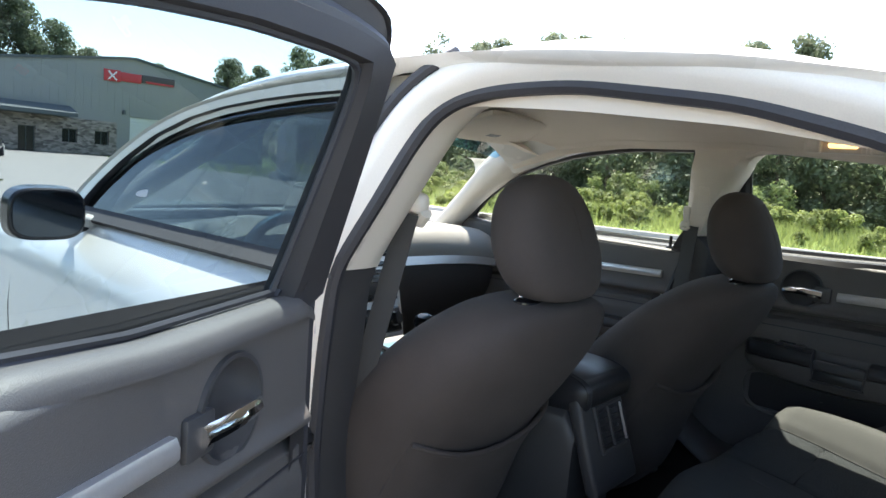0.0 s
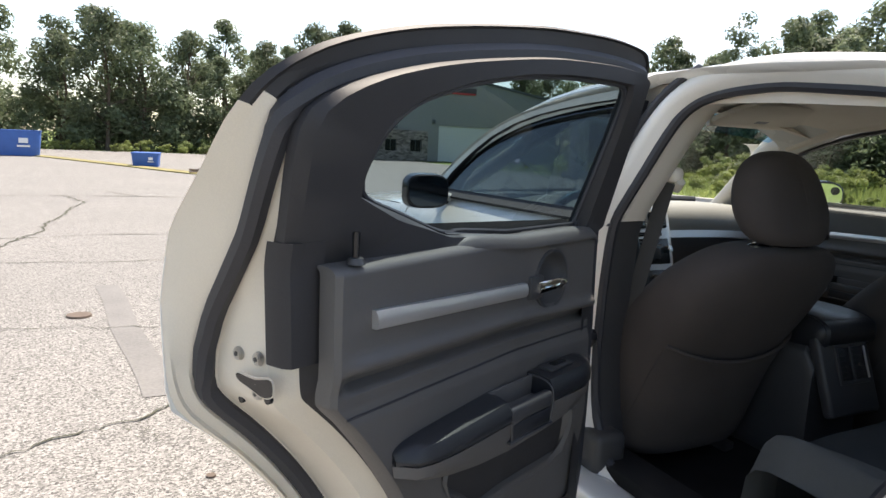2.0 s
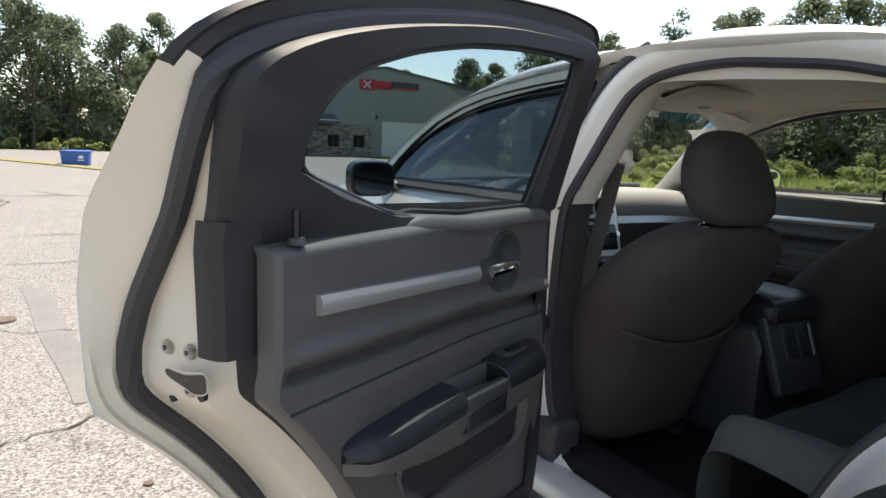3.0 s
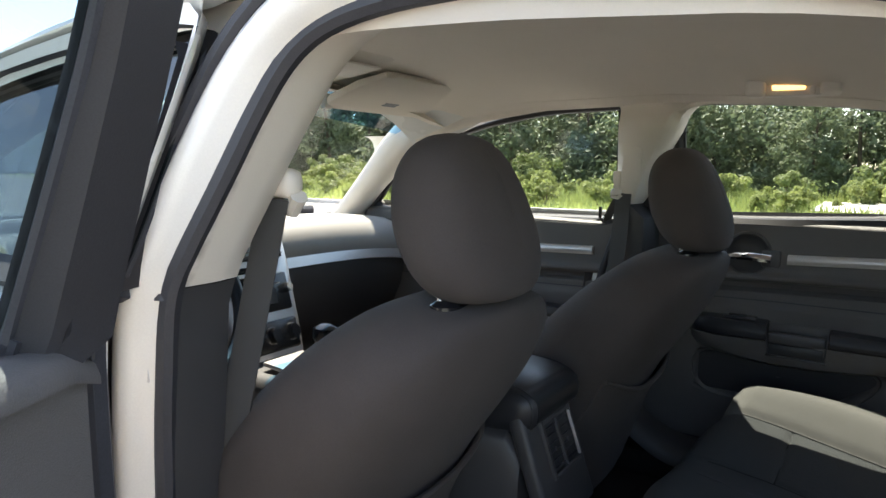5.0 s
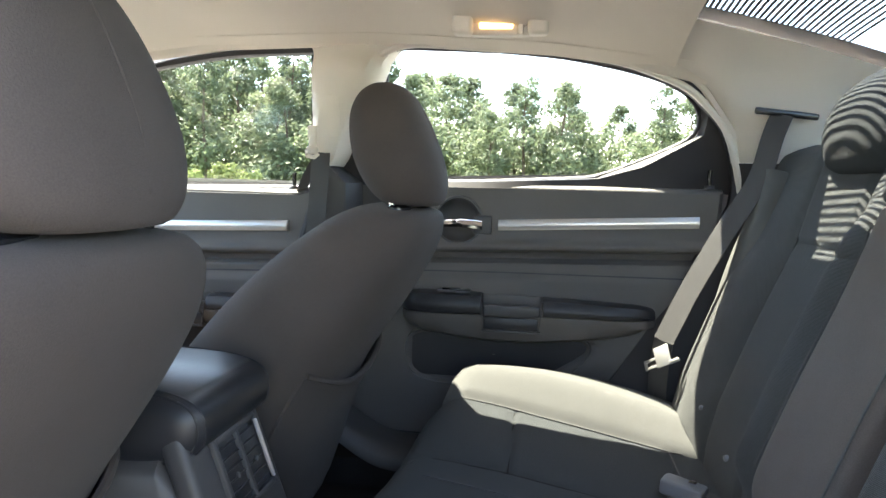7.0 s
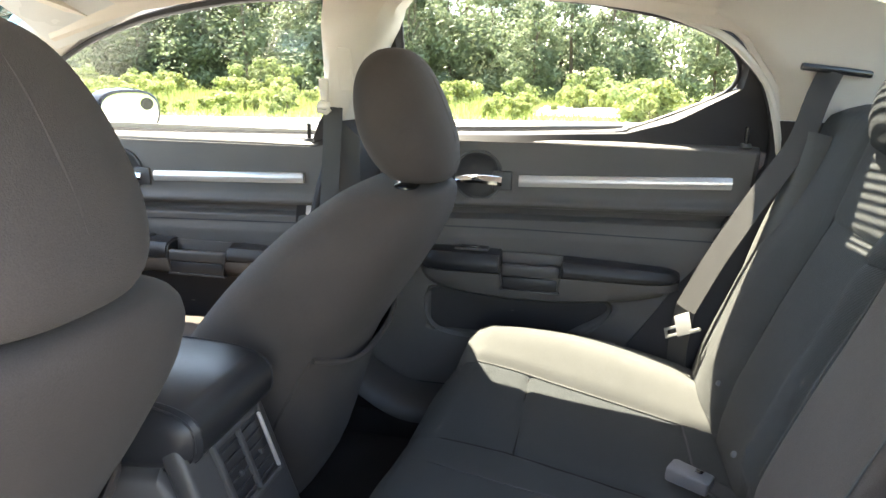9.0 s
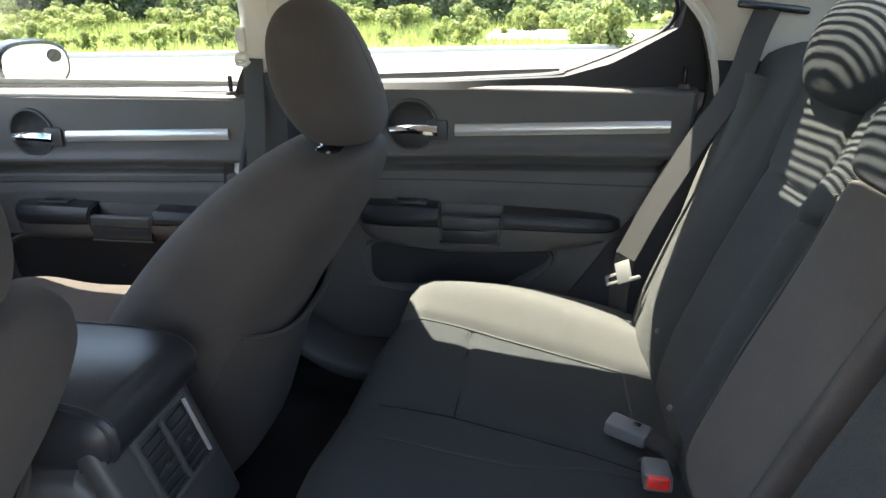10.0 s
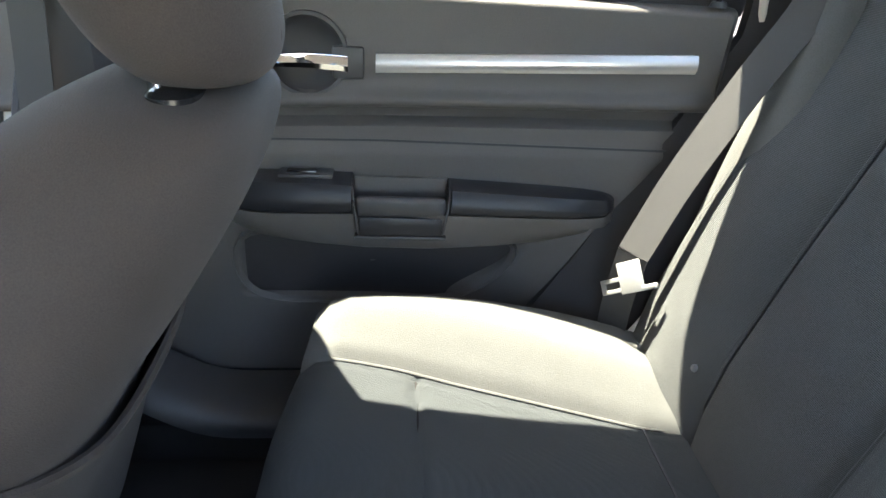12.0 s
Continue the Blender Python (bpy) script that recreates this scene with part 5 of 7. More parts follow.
def rear_bench():
    seat = thing("rear_bench", (0, -0.55, 0.28), "charcoal cloth rear bench seat with fold-down centre armrest", "car seat")

    def seam_x(y):
        """Where the seam between cushion and side bolster runs."""
        return float(np.interp(y, (-0.76, -0.65, -0.55, -0.50, -0.46, -0.43, -0.38, -0.33), (0.446, 0.468, 0.490, 0.502, 0.514, 0.522, 0.531, 0.536)))

    def ridge_x(y):
        """Where the seam between the seat and the raised middle runs."""
        return float(np.interp(y, (-0.765, -0.68, -0.564, -0.448, -0.371, -0.29), (0.148, 0.172, 0.192, 0.209, 0.209, 0.204)))

    def top(x, y):
        """Height of the cushion's top."""
        axr = abs(x)
        ax = axr + 0.462 - seam_x(y)
        t = (y + 0.81) / 0.53
        z = 0.477 + 0.064 * t
        z += (0.040 + 0.036 * math.sin(math.pi * min(1, max(0, t * 0.95 + 0.06))) ** 0.8) * sstep(0.43, 0.55, ax)
        z += 0.022 * bump(0.0, 0.11, axr)
        z -= 0.010 * bump(0.46, 0.010, ax) + 0.005 * bump(ridge_x(y), 0.008, axr)
        z -= 0.006 * bump(-0.457, 0.006, y) * (1 if ridge_x(y) < axr and ax < 0.46 else 0)
        z -= 0.07 * sstep(0.615, 0.67, axr)
        return z

    def spread(u, y):
        s = seam_x(y)
        a = abs(u)
        a = a * s / 0.462 if a <= 0.462 else s + (a - 0.462) / 0.208 * (0.67 - s)
        return math.copysign(a, u)

    def cushion(u, v):
        # v runs over the front edge and along the top
        ax = abs(u)
        x = u
        front = -0.275 - 0.035 * sstep(0.30, 0.62, ax) + 0.012 * bump(0, 0.2, x)
        prof = ((front - 0.02, 0.30), (front, 0.36), (front + 0.004, 0.42), (front - 0.004, -0.030), (front - 0.025, -0.008))
        if v < 5:
            y, z = prof[v]
            x = spread(u, y)
            if z <= 0:
                z = top(x, y) + z
            return (x, y, z)
        t = (v - 5) / 60
        y = front - 0.055 - (0.82 + front - 0.055) * t
        x = spread(u, y)
        return (x, y, top(x, y))
    part("seat_cushion", sheet(cushion, np.linspace(-0.462, 0.462, 130), range(66)), CLOTHR, seat, "ribbed charcoal cloth seat cushion")
    for s in (-1, 1):
        part("cushion_bolster", sheet(cushion, np.linspace(s * 0.462, s * 0.67, 30), range(66)), CLOTHB, seat, "plain grey cloth cushion bolster")

    def back(x, z):
        """The backrest's face, how far back it lies."""
        ax = abs(x)
        y = float(np.interp(z, (0.46, 0.52, 0.60, 0.75, 0.90, 1.0, 1.07, 1.10), (-0.82, -0.825, -0.842, -0.895, -0.955, -0.980, -1.0, -1.03)))
        y += 0.034 * sstep(0.42, 0.52, ax) * (1 - sstep(0.60, 0.68, ax) * 1.4) * sstep(1.06, 0.80, z)
        ar = abs(x + 0.027)
        y += 0.052 * bump(0.160, 0.046, ar) * sstep(0.50, 0.62, z) * sstep(1.05, 0.90, z)
        y -= 0.010 * bump(0.435, 0.008, ax) + 0.012 * bump(0.236, 0.010, ar)
        y -= 0.008 * bump(0.905, 0.006, z) * (1 if ar > 0.10 and ax < 0.43 else 0)
        return y
    zs = list(np.linspace(0.46, 1.06, 56)) + [1.075, 1.088, 1.097, 1.10]
    bm = sheet(lambda x, k: (x, back(x, zs[k]) - (0, 0.01, 0.028, 0.06)[max(0, k - 56)] * (k > 55), zs[k]), np.linspace(-0.665, 0.665, 110), range(60))
    part("backrest", bm, CLOTHZ, seat, "ribbed charcoal cloth backrest")
    part("back_shell", rbox(0, -1.10, 0.77, 1.30, 0.08, 0.62, 0.03, 3), CARPET, seat)
    # fold-down centre armrest and the pad above it
    def arm(x, z, w, d):
        return back(0.0, z) + d
    secs = [((-0.027, back(0, z) + 0.010, z), (w, 0, 0), (0, 0.038, 0.012), 5) for z, w in ((0.575, 0.075), (0.588, 0.092), (0.62, 0.099), (0.72, 0.101), (0.84, 0.101), (0.945, 0.099), (0.968, 0.093), (0.976, 0.072))]
    part("centre_armrest", loft(secs, 36, fine=4), ARMCLOTH, seat, "brown-grey centre armrest folded up")
    for sx in (-0.118, 0.064):
        part("armrest_stitching", tube([(sx, back(0, z) + 0.0445, z + 0.011) for z in np.linspace(0.61, 0.95, 30)], 0.0016, 5), CLOTHB, seat)
    secs = [((-0.027, back(0, z) + 0.006, z), (w, 0, 0), (0, d, 0.0), 4) for z, w, d in ((0.982, 0.085, 0.03), (0.990, 0.106, 0.044), (1.01, 0.112, 0.050), (1.06, 0.112, 0.050), (1.105, 0.104, 0.042), (1.12, 0.08, 0.02))]
    part("centre_pad", loft(secs, 36, fine=4), CLOTHR, seat, "charcoal centre backrest pad")
    # outer side bolsters
    for s in (-1, 1):
        XFORM.append(FLIP if s < 0 else Matrix.Identity(4))
        rows = [(0.465, -0.862, 0.032), (0.50, -0.872, 0.045), (0.60, -0.893, 0.056), (0.72, -0.920, 0.060), (0.84, -0.950, 0.056), (0.93, -0.980, 0.046), (1.0, -1.0, 0.032), (1.03, -1.005, 0.018)]
        part("side_bolster", loft([((0.602, y, z), (w, 0.01, 0), (-0.008, 0.052, 0.015), 2.6) for z, y, w in rows], 24, fine=4), CLOTHB, seat, "grey cloth side bolster")
        # moulded headrest hump
        rows = [(1.030, -1.045, 0.060, 0.10), (1.045, -1.045, 0.078, 0.125), (1.08, -1.045, 0.086, 0.138), (1.12, -1.05, 0.086, 0.138), (1.16, -1.058, 0.076, 0.124), (1.19, -1.068, 0.055, 0.096), (1.205, -1.075, 0.03, 0.06), (1.209, -1.077, 0.008, 0.02)]
        part("headrest", loft([((0.285, y, z), (w, 0, 0), (0, d, 0), 2.8) for z, y, d, w in rows], 30, fine=4), CLOTHR, seat, "charcoal cloth rear headrest")
        for bx, by, bz in ((0.178, -0.804, 0.585), (0.460, -0.830, 0.574)):
            part("cover_button", disc((bx, by + 0.010, bz), (0, 1, 0.35), 0.0058, 0.006, 14, 0.0042, 0.001), BUCKLE, seat, "grey round anchor button")
        XFORM.pop()
    # sewn seams of the cushion
    for s in (-1, 1):
        part("seam", ribbon([(s * ridge_x(y), y, top(s * ridge_x(y), y) + 0.0006) for y in np.linspace(-0.33, -0.775, 40)], (1, 0, 0), 0.0030, 0.0012), CARPET, seat)
        part("seam", ribbon([(s * x, -0.457, top(s * x, -0.457) + 0.0006) for x in np.linspace(0.209, 0.512, 26)], (0, 1, 0), 0.0030, 0.0012), CARPET, seat)
        part("seam", ribbon([(s * x, -0.762, top(s * x, -0.762) + 0.0012) for x in np.linspace(0.16, 0.446, 20)], (0, 1, 0), 0.003, 0.0012), RUBBER, seat)
    part("seam", ribbon([(x, y, top(x, y) + 0.0012) for x, y in resample([(0.112, -0.33), (0.097, -0.48), (0.093, -0.571), (0.108, -0.625), (0.127, -0.682), (0.121, -0.75)], 30, False)], (1, 0, 0), 0.003, 0.0012), RUBBER, seat)
    # piping between the panels
    for ax in (0.209, 0.435, -0.263, -0.435):
        part("piping", tube([(ax, back(ax, z) + 0.003, z) for z in np.linspace(0.53, 1.04, 26)], 0.003, 6), CLOTHZ, seat)
    for ax in (0.46, -0.46):
        part("piping", tube([(math.copysign(seam_x(y), ax), y, top(seam_x(y), y) + 0.001) for y in np.linspace(-0.34, -0.79, 26)], 0.0022, 6), CLOTHB, seat)


rear_bench()


# ---- belts and buckles ----
def rear_belt():
    b = thing("seat_belt", (0.62, -0.75, 0.5), "charcoal rear seat belt hanging beside the seat with a steel tongue", "seat belt", "seat belts")
    path = resample([(0.602, -0.975, 1.156), (0.602, -0.960, 1.12), (0.606, -0.945, 1.025), (0.610, -0.885, 0.92), (0.610, -0.815, 0.78), (0.603, -0.768, 0.670)], 24, False)
    part("webbing", ribbon(path, [(0.65, 0.70, 0.26)] * 24, 0.047, 0.0018), BELT, b)
    path = resample([(0.603, -0.768, 0.670), (0.612, -0.762, 0.60), (0.630, -0.765, 0.52), (0.645, -0.78, 0.44)], 14, False)
    part("lower_webbing", ribbon(path, (0.65, 0.70, 0.1), 0.047, 0.0018), BELT, b)
    ay = Vector((0.50, 0.68, -0.50)).normalized()
    az = (Vector((0.0, -0.45, 1.0)) - ay * ay.dot(Vector((0.0, -0.45, 1.0)))).normalized()
    ax = ay.cross(az)
    m = Matrix.Translation((0.585, -0.772, 0.645)) @ Matrix((ax, ay, az)).transposed().to_4x4() @ Matrix.Scale(0.80, 4)
    plate = merge(rbox(0, 0.012, 0, 0.004, 0.046, 0.058, 0.002), rbox(0, 0.048, -0.020, 0.003, 0.036, 0.008, 0.001), rbox(0, 0.048, 0.000, 0.003, 0.036, 0.008, 0.001), rbox(0, 0.067, -0.010, 0.003, 0.010, 0.028, 0.001), rbox(0, -0.020, -0.024, 0.010, 0.030, 0.010, 0.003))
    plate.transform(m)
    part("tongue", plate, BRIGHT, b, "bright steel buckle tongue")


rear_belt()


def front_belt(s):
    XFORM.append(FLIP if s < 0 else Matrix.Identity(4))
    XFORM[-1] = XFORM[-1] @ Matrix.Translation((-0.036 if s < 0 else 0.022, 0.066 if s < 0 else 0.030, 0))
    b = thing("seat_belt", (0.66 * s, 0.02, 0.4), "charcoal front seat belt hanging from the pillar guide", "seat belt", "seat belts")
    part("webbing", ribbon(resample([(0.630, 0.014, 1.088), (0.651, 0.029, 0.95), (0.672, 0.063, 0.75), (0.684, 0.097, 0.52), (0.690, 0.107, 0.42)] if s < 0 else [(0.618, -0.012, 1.06), (0.616, -0.008, 0.95), (0.616, 0.010, 0.75), (0.618, 0.030, 0.52), (0.622, 0.035, 0.42)], 16, False), (0.15, 1, 0.25), 0.047, 0.0018), BELT, b)
    XFORM.pop()


front_belt(1)
front_belt(-1)


def buckle(x, y, z, rz, red, label):
    b = thing("belt_buckle", (x, y, z - 0.03), label, "belt buckle", "rear buckles")
    m = Matrix.Translation((x, y, z)) @ Matrix.Rotation(radians(rz), 4, "Z") @ Matrix.Rotation(radians(14 if red else 3), 4, "X")
    XFORM.append(m)
    part("housing", loft([((0, -0.034, 0), (0.016, 0, 0), (0, 0, 0.010)), ((0, -0.031, 0), (0.0185, 0, 0), (0, 0, 0.012)), ((0, 0.029, 0.001), (0.020, 0, 0), (0, 0, 0.0125)), ((0, 0.034, 0.001), (0.018, 0, 0), (0, 0, 0.011))], 28, 7), BUCKLE, b, "grey buckle housing")
    if red:
        part("release_button", rbox(0, 0.032, 0.003, 0.032, 0.014, 0.019, 0.004), RED, b, "red release button")
    else:
        part("slot", rbox(0.004, -0.012, 0.0155, 0.010, 0.012, 0.001, 0.0004), GLOSSY, b)
    part("stalk", ribbon([(0, -0.036, 0), (0, -0.06, -0.004), (0, -0.085, -0.020)], (1, 0, 0), 0.036, 0.005), BELT, b)
    XFORM.pop()


buckle(0.219, -0.744, 0.510, -27, False, "grey seat belt buckle lying on the rear cushion")
buckle(0.080, -0.765, 0.535, 85, True, "grey seat belt buckle with red button")


# ---- console, dashboard, wheel ----
def console():
    c = thing("centre_console", (-0.03, 0.2, 0.26), "black centre console with padded armrest and rear air vents", "console")
    XFORM.append(Matrix.Translation((-0.055, 0.024, 0)) @ Matrix.Diagonal((0.84, 1, 1, 1)))
    part("console_body", loft([((0, -0.10, 0.44), (0.125, 0, 0), (0, 0, 0.17)), ((0, -0.07, 0.47), (0.135, 0, 0), (0, 0, 0.19)), ((0, 0.20, 0.47), (0.13, 0, 0), (0, 0, 0.19)), ((0, 0.45, 0.45), (0.12, 0, 0), (0, 0, 0.17)), ((0, 0.80, 0.45), (0.12, 0, 0), (0, 0, 0.17))], 32, 7), PLASTIC2, c)
    ly, lz = 0.030, 0.688
    lid = part("armrest_lid", loft([((x, ly, lz), (0, 0.155 * k, 0), (0, 0, 0.050 * q)) for x, k, q in ((-0.124, 0.78, 0.5), (-0.118, 0.92, 0.8), (-0.102, 1.0, 1.0), (0.130, 1.0, 1.0), (0.146, 0.92, 0.8), (0.152, 0.78, 0.5))], 48, 3.0), LEATHER, c, "padded black vinyl armrest")
    for lx, k in ((-0.101, 1.0), (-0.111, 0.962), (0.129, 1.0)):
        ring = [(lx, ly + math.copysign(abs(math.cos(q)) ** (2 / 3.0), math.cos(q)) * 0.155 * k, lz + math.copysign(abs(math.sin(q)) ** (2 / 3.0), math.sin(q)) * 0.050 * k) for q in (2 * math.pi * i / 56 for i in range(56))]
        part("lid_piping", tube(ring, 0.0018, 6, True), LEATHER, lid)
    rot = Matrix.Rotation(radians(-20), 4, "X")
    XFORM.append(XFORM[-1] @ Matrix.Translation((-0.004, -0.124, 0.606)) @ rot @ Matrix.Diagonal((0.92, 1, 0.90, 1)))
    part("rear_fascia", rbox(0, 0.010, -0.03, 0.262, 0.034, 0.250, 0.012, 3), PLASTIC2, c, "charcoal rear console fascia")
    # raised frame round the two outlets
    part("vent_frame", merge(rbox(0.020, -0.008, 0.056, 0.150, 0.012, 0.012, 0.004), rbox(0.020, -0.008, -0.056, 0.150, 0.012, 0.012, 0.004), rbox(-0.058, -0.008, 0, 0.014, 0.012, 0.124, 0.004), rbox(0.018, -0.008, 0, 0.012, 0.012, 0.108, 0.004), rbox(0.098, -0.008, 0, 0.014, 0.012, 0.124, 0.004)), PLASTIC2, c)
    for vx in (-0.020, 0.054):
        v = part("air_vent", rbox(vx, -0.006, 0, 0.062, 0.006, 0.100, 0.002, 2), LEATHER, c, "black air vent")
        for k in range(6):
            part("vent_slat", rbox(vx, -0.0095, (k - 2.5) * 0.0165, 0.058, 0.006, 0.0022, 0.0006, 1), RUBBER, v)
        part("vent_tab", rbox(vx, -0.0125, -0.006, 0.008, 0.006, 0.009, 0.002), PLASTIC2, v)
    part("vent_trim", rbox(0.0865, -0.0145, 0.0, 0.006, 0.006, 0.098, 0.002, 2), SILVER, c, "satin silver vent edge")
    XFORM.pop()
    part("shifter_plate", rbox(0.02, 0.50, 0.628, 0.16, 0.26, 0.012, 0.004, 2, Matrix.Rotation(radians(4), 4, "X")), SILVER, c, "silver shifter surround")
    k = part("shift_lever", tube([(0.02, 0.50, 0.63), (0.02, 0.49, 0.70)], 0.010, 10), CHROME, c)
    part("shift_knob", loft([((0.02, 0.488, 0.690), (0.018, 0, 0), (0, 0.018, 0), 2.2), ((0.02, 0.485, 0.715), (0.030, 0, 0), (0, 0.034, 0), 2.2), ((0.02, 0.483, 0.738), (0.028, 0, 0), (0, 0.032, 0), 2.2), ((0.02, 0.482, 0.748), (0.012, 0, 0), (0, 0.014, 0), 2.2)], 20), GLOSSY, k)
    XFORM.pop()


console()


def dashboard():
    d = thing("dashboard", (0, 0.95, 0.5), "dark dashboard with grey top and silver centre stack", "dashboard")
    # (how far ahead, height) over the top and down the face
    prof = [(1.30, 0.905), (1.15, 0.942), (1.0, 0.964), (0.93, 0.964), (0.875, 0.948), (0.842, 0.915), (0.83, 0.875), (0.834, 0.850)]

    def top(x, v):
        y, z = prof[v]
        hood = 0.030 * bump(-0.38, 0.16, x) * bump(0.90, 0.12, y)
        return (x, y - 0.06 * (x / 0.7) ** 2 * (1 if y > 1.1 else 0.1), z + hood - 0.03 * (abs(x) / 0.72) ** 4)
    part("dash_top", sheet(top, np.linspace(-0.72, 0.72, 40), range(8)), DASHTOP, d, "grey grained dashboard top")
    part("dash_strip", ribbon([(x, 0.832 - 0.01 * (x / 0.7) ** 2, 0.840 - 0.03 * (abs(x) / 0.72) ** 4) for x in np.linspace(0.13, 0.71, 14)], (0, 0.3, 1), 0.030, 0.012), SILVER, d, "satin silver dash strip")
    part("dash_strip", ribbon([(x, 0.832, 0.840 - 0.03 * (abs(x) / 0.72) ** 4) for x in np.linspace(-0.13, -0.71, 14)], (0, 0.3, 1), 0.030, 0.012), SILVER, d)
    low = [(0.838, 0.828), (0.833, 0.81), (0.845, 0.74), (0.90, 0.62), (0.98, 0.52), (1.10, 0.44)]
    part("dash_lower", sheet(lambda x, v: (x, low[v][0], low[v][1] - 0.03 * (abs(x) / 0.72) ** 4), np.linspace(-0.72, 0.72, 24), range(6)), PLASTIC2, d, "black lower dashboard")
    # centre stack: a leaning silver plate with black inserts
    ang = Matrix.Rotation(radians(-17), 4, "X")
    base = Matrix.Translation((-0.01, 0.785, 0.785)) @ ang @ Matrix.Diagonal((1.0, 1.0, 1.18, 1.0))
    XFORM.append(base)
    part("stack_plate", loft([((0, 0.0, -0.20), (0.105, 0, 0), (0, 0.022, 0), 6), ((0, 0.0, -0.10), (0.115, 0, 0), (0, 0.024, 0), 6), ((0, 0.0, 0.06), (0.122, 0, 0), (0, 0.024, 0), 6), ((0, 0.004, 0.13), (0.124, 0, 0), (0, 0.022, 0), 6), ((0, 0.01, 0.150), (0.120, 0, 0), (0, 0.012, 0), 6)], 36), SILVER, d, "satin silver centre stack")
    for s in (-1, 1):
        v = part("air_vent", rbox(s * 0.052, -0.024, 0.098, 0.086, 0.012, 0.056, 0.005), GLOSSY, d)
        for k in range(5):
            part("vent_slat", rbox(s * 0.052, -0.031, 0.080 + 0.0092 * k, 0.080, 0.008, 0.002, 0.0005, 1), PLASTIC, v)
    part("switch_row", rbox(0, -0.024, 0.050, 0.13, 0.010, 0.014, 0.003), GLOSSY, d)
    radio = part("radio", rbox(0, -0.024, -0.008, 0.186, 0.012, 0.086, 0.005), GLOSSY, d, "black radio with display")
    part("radio_display", rbox(-0.012, -0.031, -0.016, 0.11, 0.003, 0.034, 0.001), TRIM, radio)
    part("disc_slot", rbox(0, -0.031, 0.012, 0.125, 0.003, 0.003, 0.001), PLASTIC, radio)
    for i in range(6):
        part("radio_button", rbox(-0.05 + 0.018 * i, -0.0315, 0.024, 0.012, 0.004, 0.005, 0.001), PLASTIC, radio)
    for s in (-1, 1):
        part("radio_knob", disc((s * 0.083, -0.038, -0.002), (0, -1, 0), 0.012, 0.020, 20, 0.011, 0.002), CHROME, radio)
    hv = part("climate_panel", rbox(0, -0.024, -0.105, 0.19, 0.012, 0.070, 0.010), GLOSSY, d, "black climate control panel")
    for s in (-1, 0, 1):
        k = part("climate_knob", disc((s * 0.066, -0.040, -0.103), (0, -1, 0), 0.0185, 0.024, 24, 0.016, 0.002), GLOSSY, hv)
        part("knob_ring", disc((s * 0.066, -0.031, -0.103), (0, -1, 0), 0.021, 0.004, 24), CHROME, hv)
    part("storage_slot", rbox(0, -0.024, -0.168, 0.15, 0.012, 0.034, 0.004), GLOSSY, d)
    XFORM.pop()
    # instrument hood and steering wheel
    part("instrument_hood", loft([((-0.38, 0.80, 0.90), (0.17, 0, 0), (0, 0, 0.05)), ((-0.38, 0.86, 0.93), (0.19, 0, 0), (0, 0, 0.06)), ((-0.38, 1.0, 0.93), (0.17, 0, 0), (0, 0, 0.04))], 28, 3), DASHTOP, d)
    w = thing("steering_wheel", (-0.38, 0.66, 0.80), "black steering wheel with silver spokes", "steering wheel")
    m = Matrix.Translation((-0.38, 0.64, 0.835)) @ Matrix.Rotation(radians(66), 4, "X")
    XFORM.append(m)
    part("wheel_rim", tube([(0.188 * math.cos(a), 0.188 * math.sin(a), 0) for a in (2 * math.pi * i / 48 for i in range(48))], 0.016, 10, True), LEATHER, w)
    part("hub", loft([((0, 0, -0.03), (0.075, 0, 0), (0, 0.06, 0)), ((0, 0, 0.012), (0.075, 0, 0), (0, 0.06, 0)), ((0, 0, 0.02), (0.06, 0, 0), (0, 0.048, 0))], 28, 3.5), GLOSSY, w)
    for a in (0.15, math.pi - 0.15, 1.5 * math.pi - 0.35, 1.5 * math.pi + 0.35):
        part("spoke", ribbon([(0.06 * math.cos(a), 0.06 * math.sin(a), 0.004), (0.18 * math.cos(a), 0.18 * math.sin(a), 0)], (-math.sin(a), math.cos(a), 0), 0.034, 0.012), SILVER, w)
    part("column", tube([(0, 0, -0.02), (0, 0, -0.26)], 0.045, 14), PLASTIC2, w)
    XFORM.pop()


dashboard()


# ---- outdoors ----
def ground_z(x, y):
    r = math.hypot(x, y)
    return -0.30 * sstep(4, 30, r)


def pav_mat():
    m = mat("pale_worn_asphalt", (0.205, 0.196, 0.184), 0.9, var=0.16, grain=0.5, gscale=140, stain=0.35, spec=0.25)
    n, l = m.node_tree.nodes, m.node_tree.links
    b = n["Principled BSDF"]
    src = b.inputs["Base Color"].links[0].from_socket
    c = n.new("ShaderNodeTexCoord")
    v = n.new("ShaderNodeTexVoronoi")
    v.inputs["Scale"].default_value = 130
    l.new(c.outputs["Object"], v.inputs["Vector"])
    r = n.new("ShaderNodeMapRange")
    r.inputs[3].default_value, r.inputs[4].default_value = 0.36, 1.56
    sep = n.new("ShaderNodeSeparateColor")
    l.new(v.outputs["Color"], sep.inputs[0])
    l.new(sep.outputs[0], r.inputs[0])
    k = n.new("ShaderNodeVectorMath")
    k.operation = "SCALE"
    l.new(src, k.inputs[0]), l.new(r.outputs[0], k.inputs["Scale"])
    l.new(k.outputs[0], b.inputs["Base Color"])
    return m


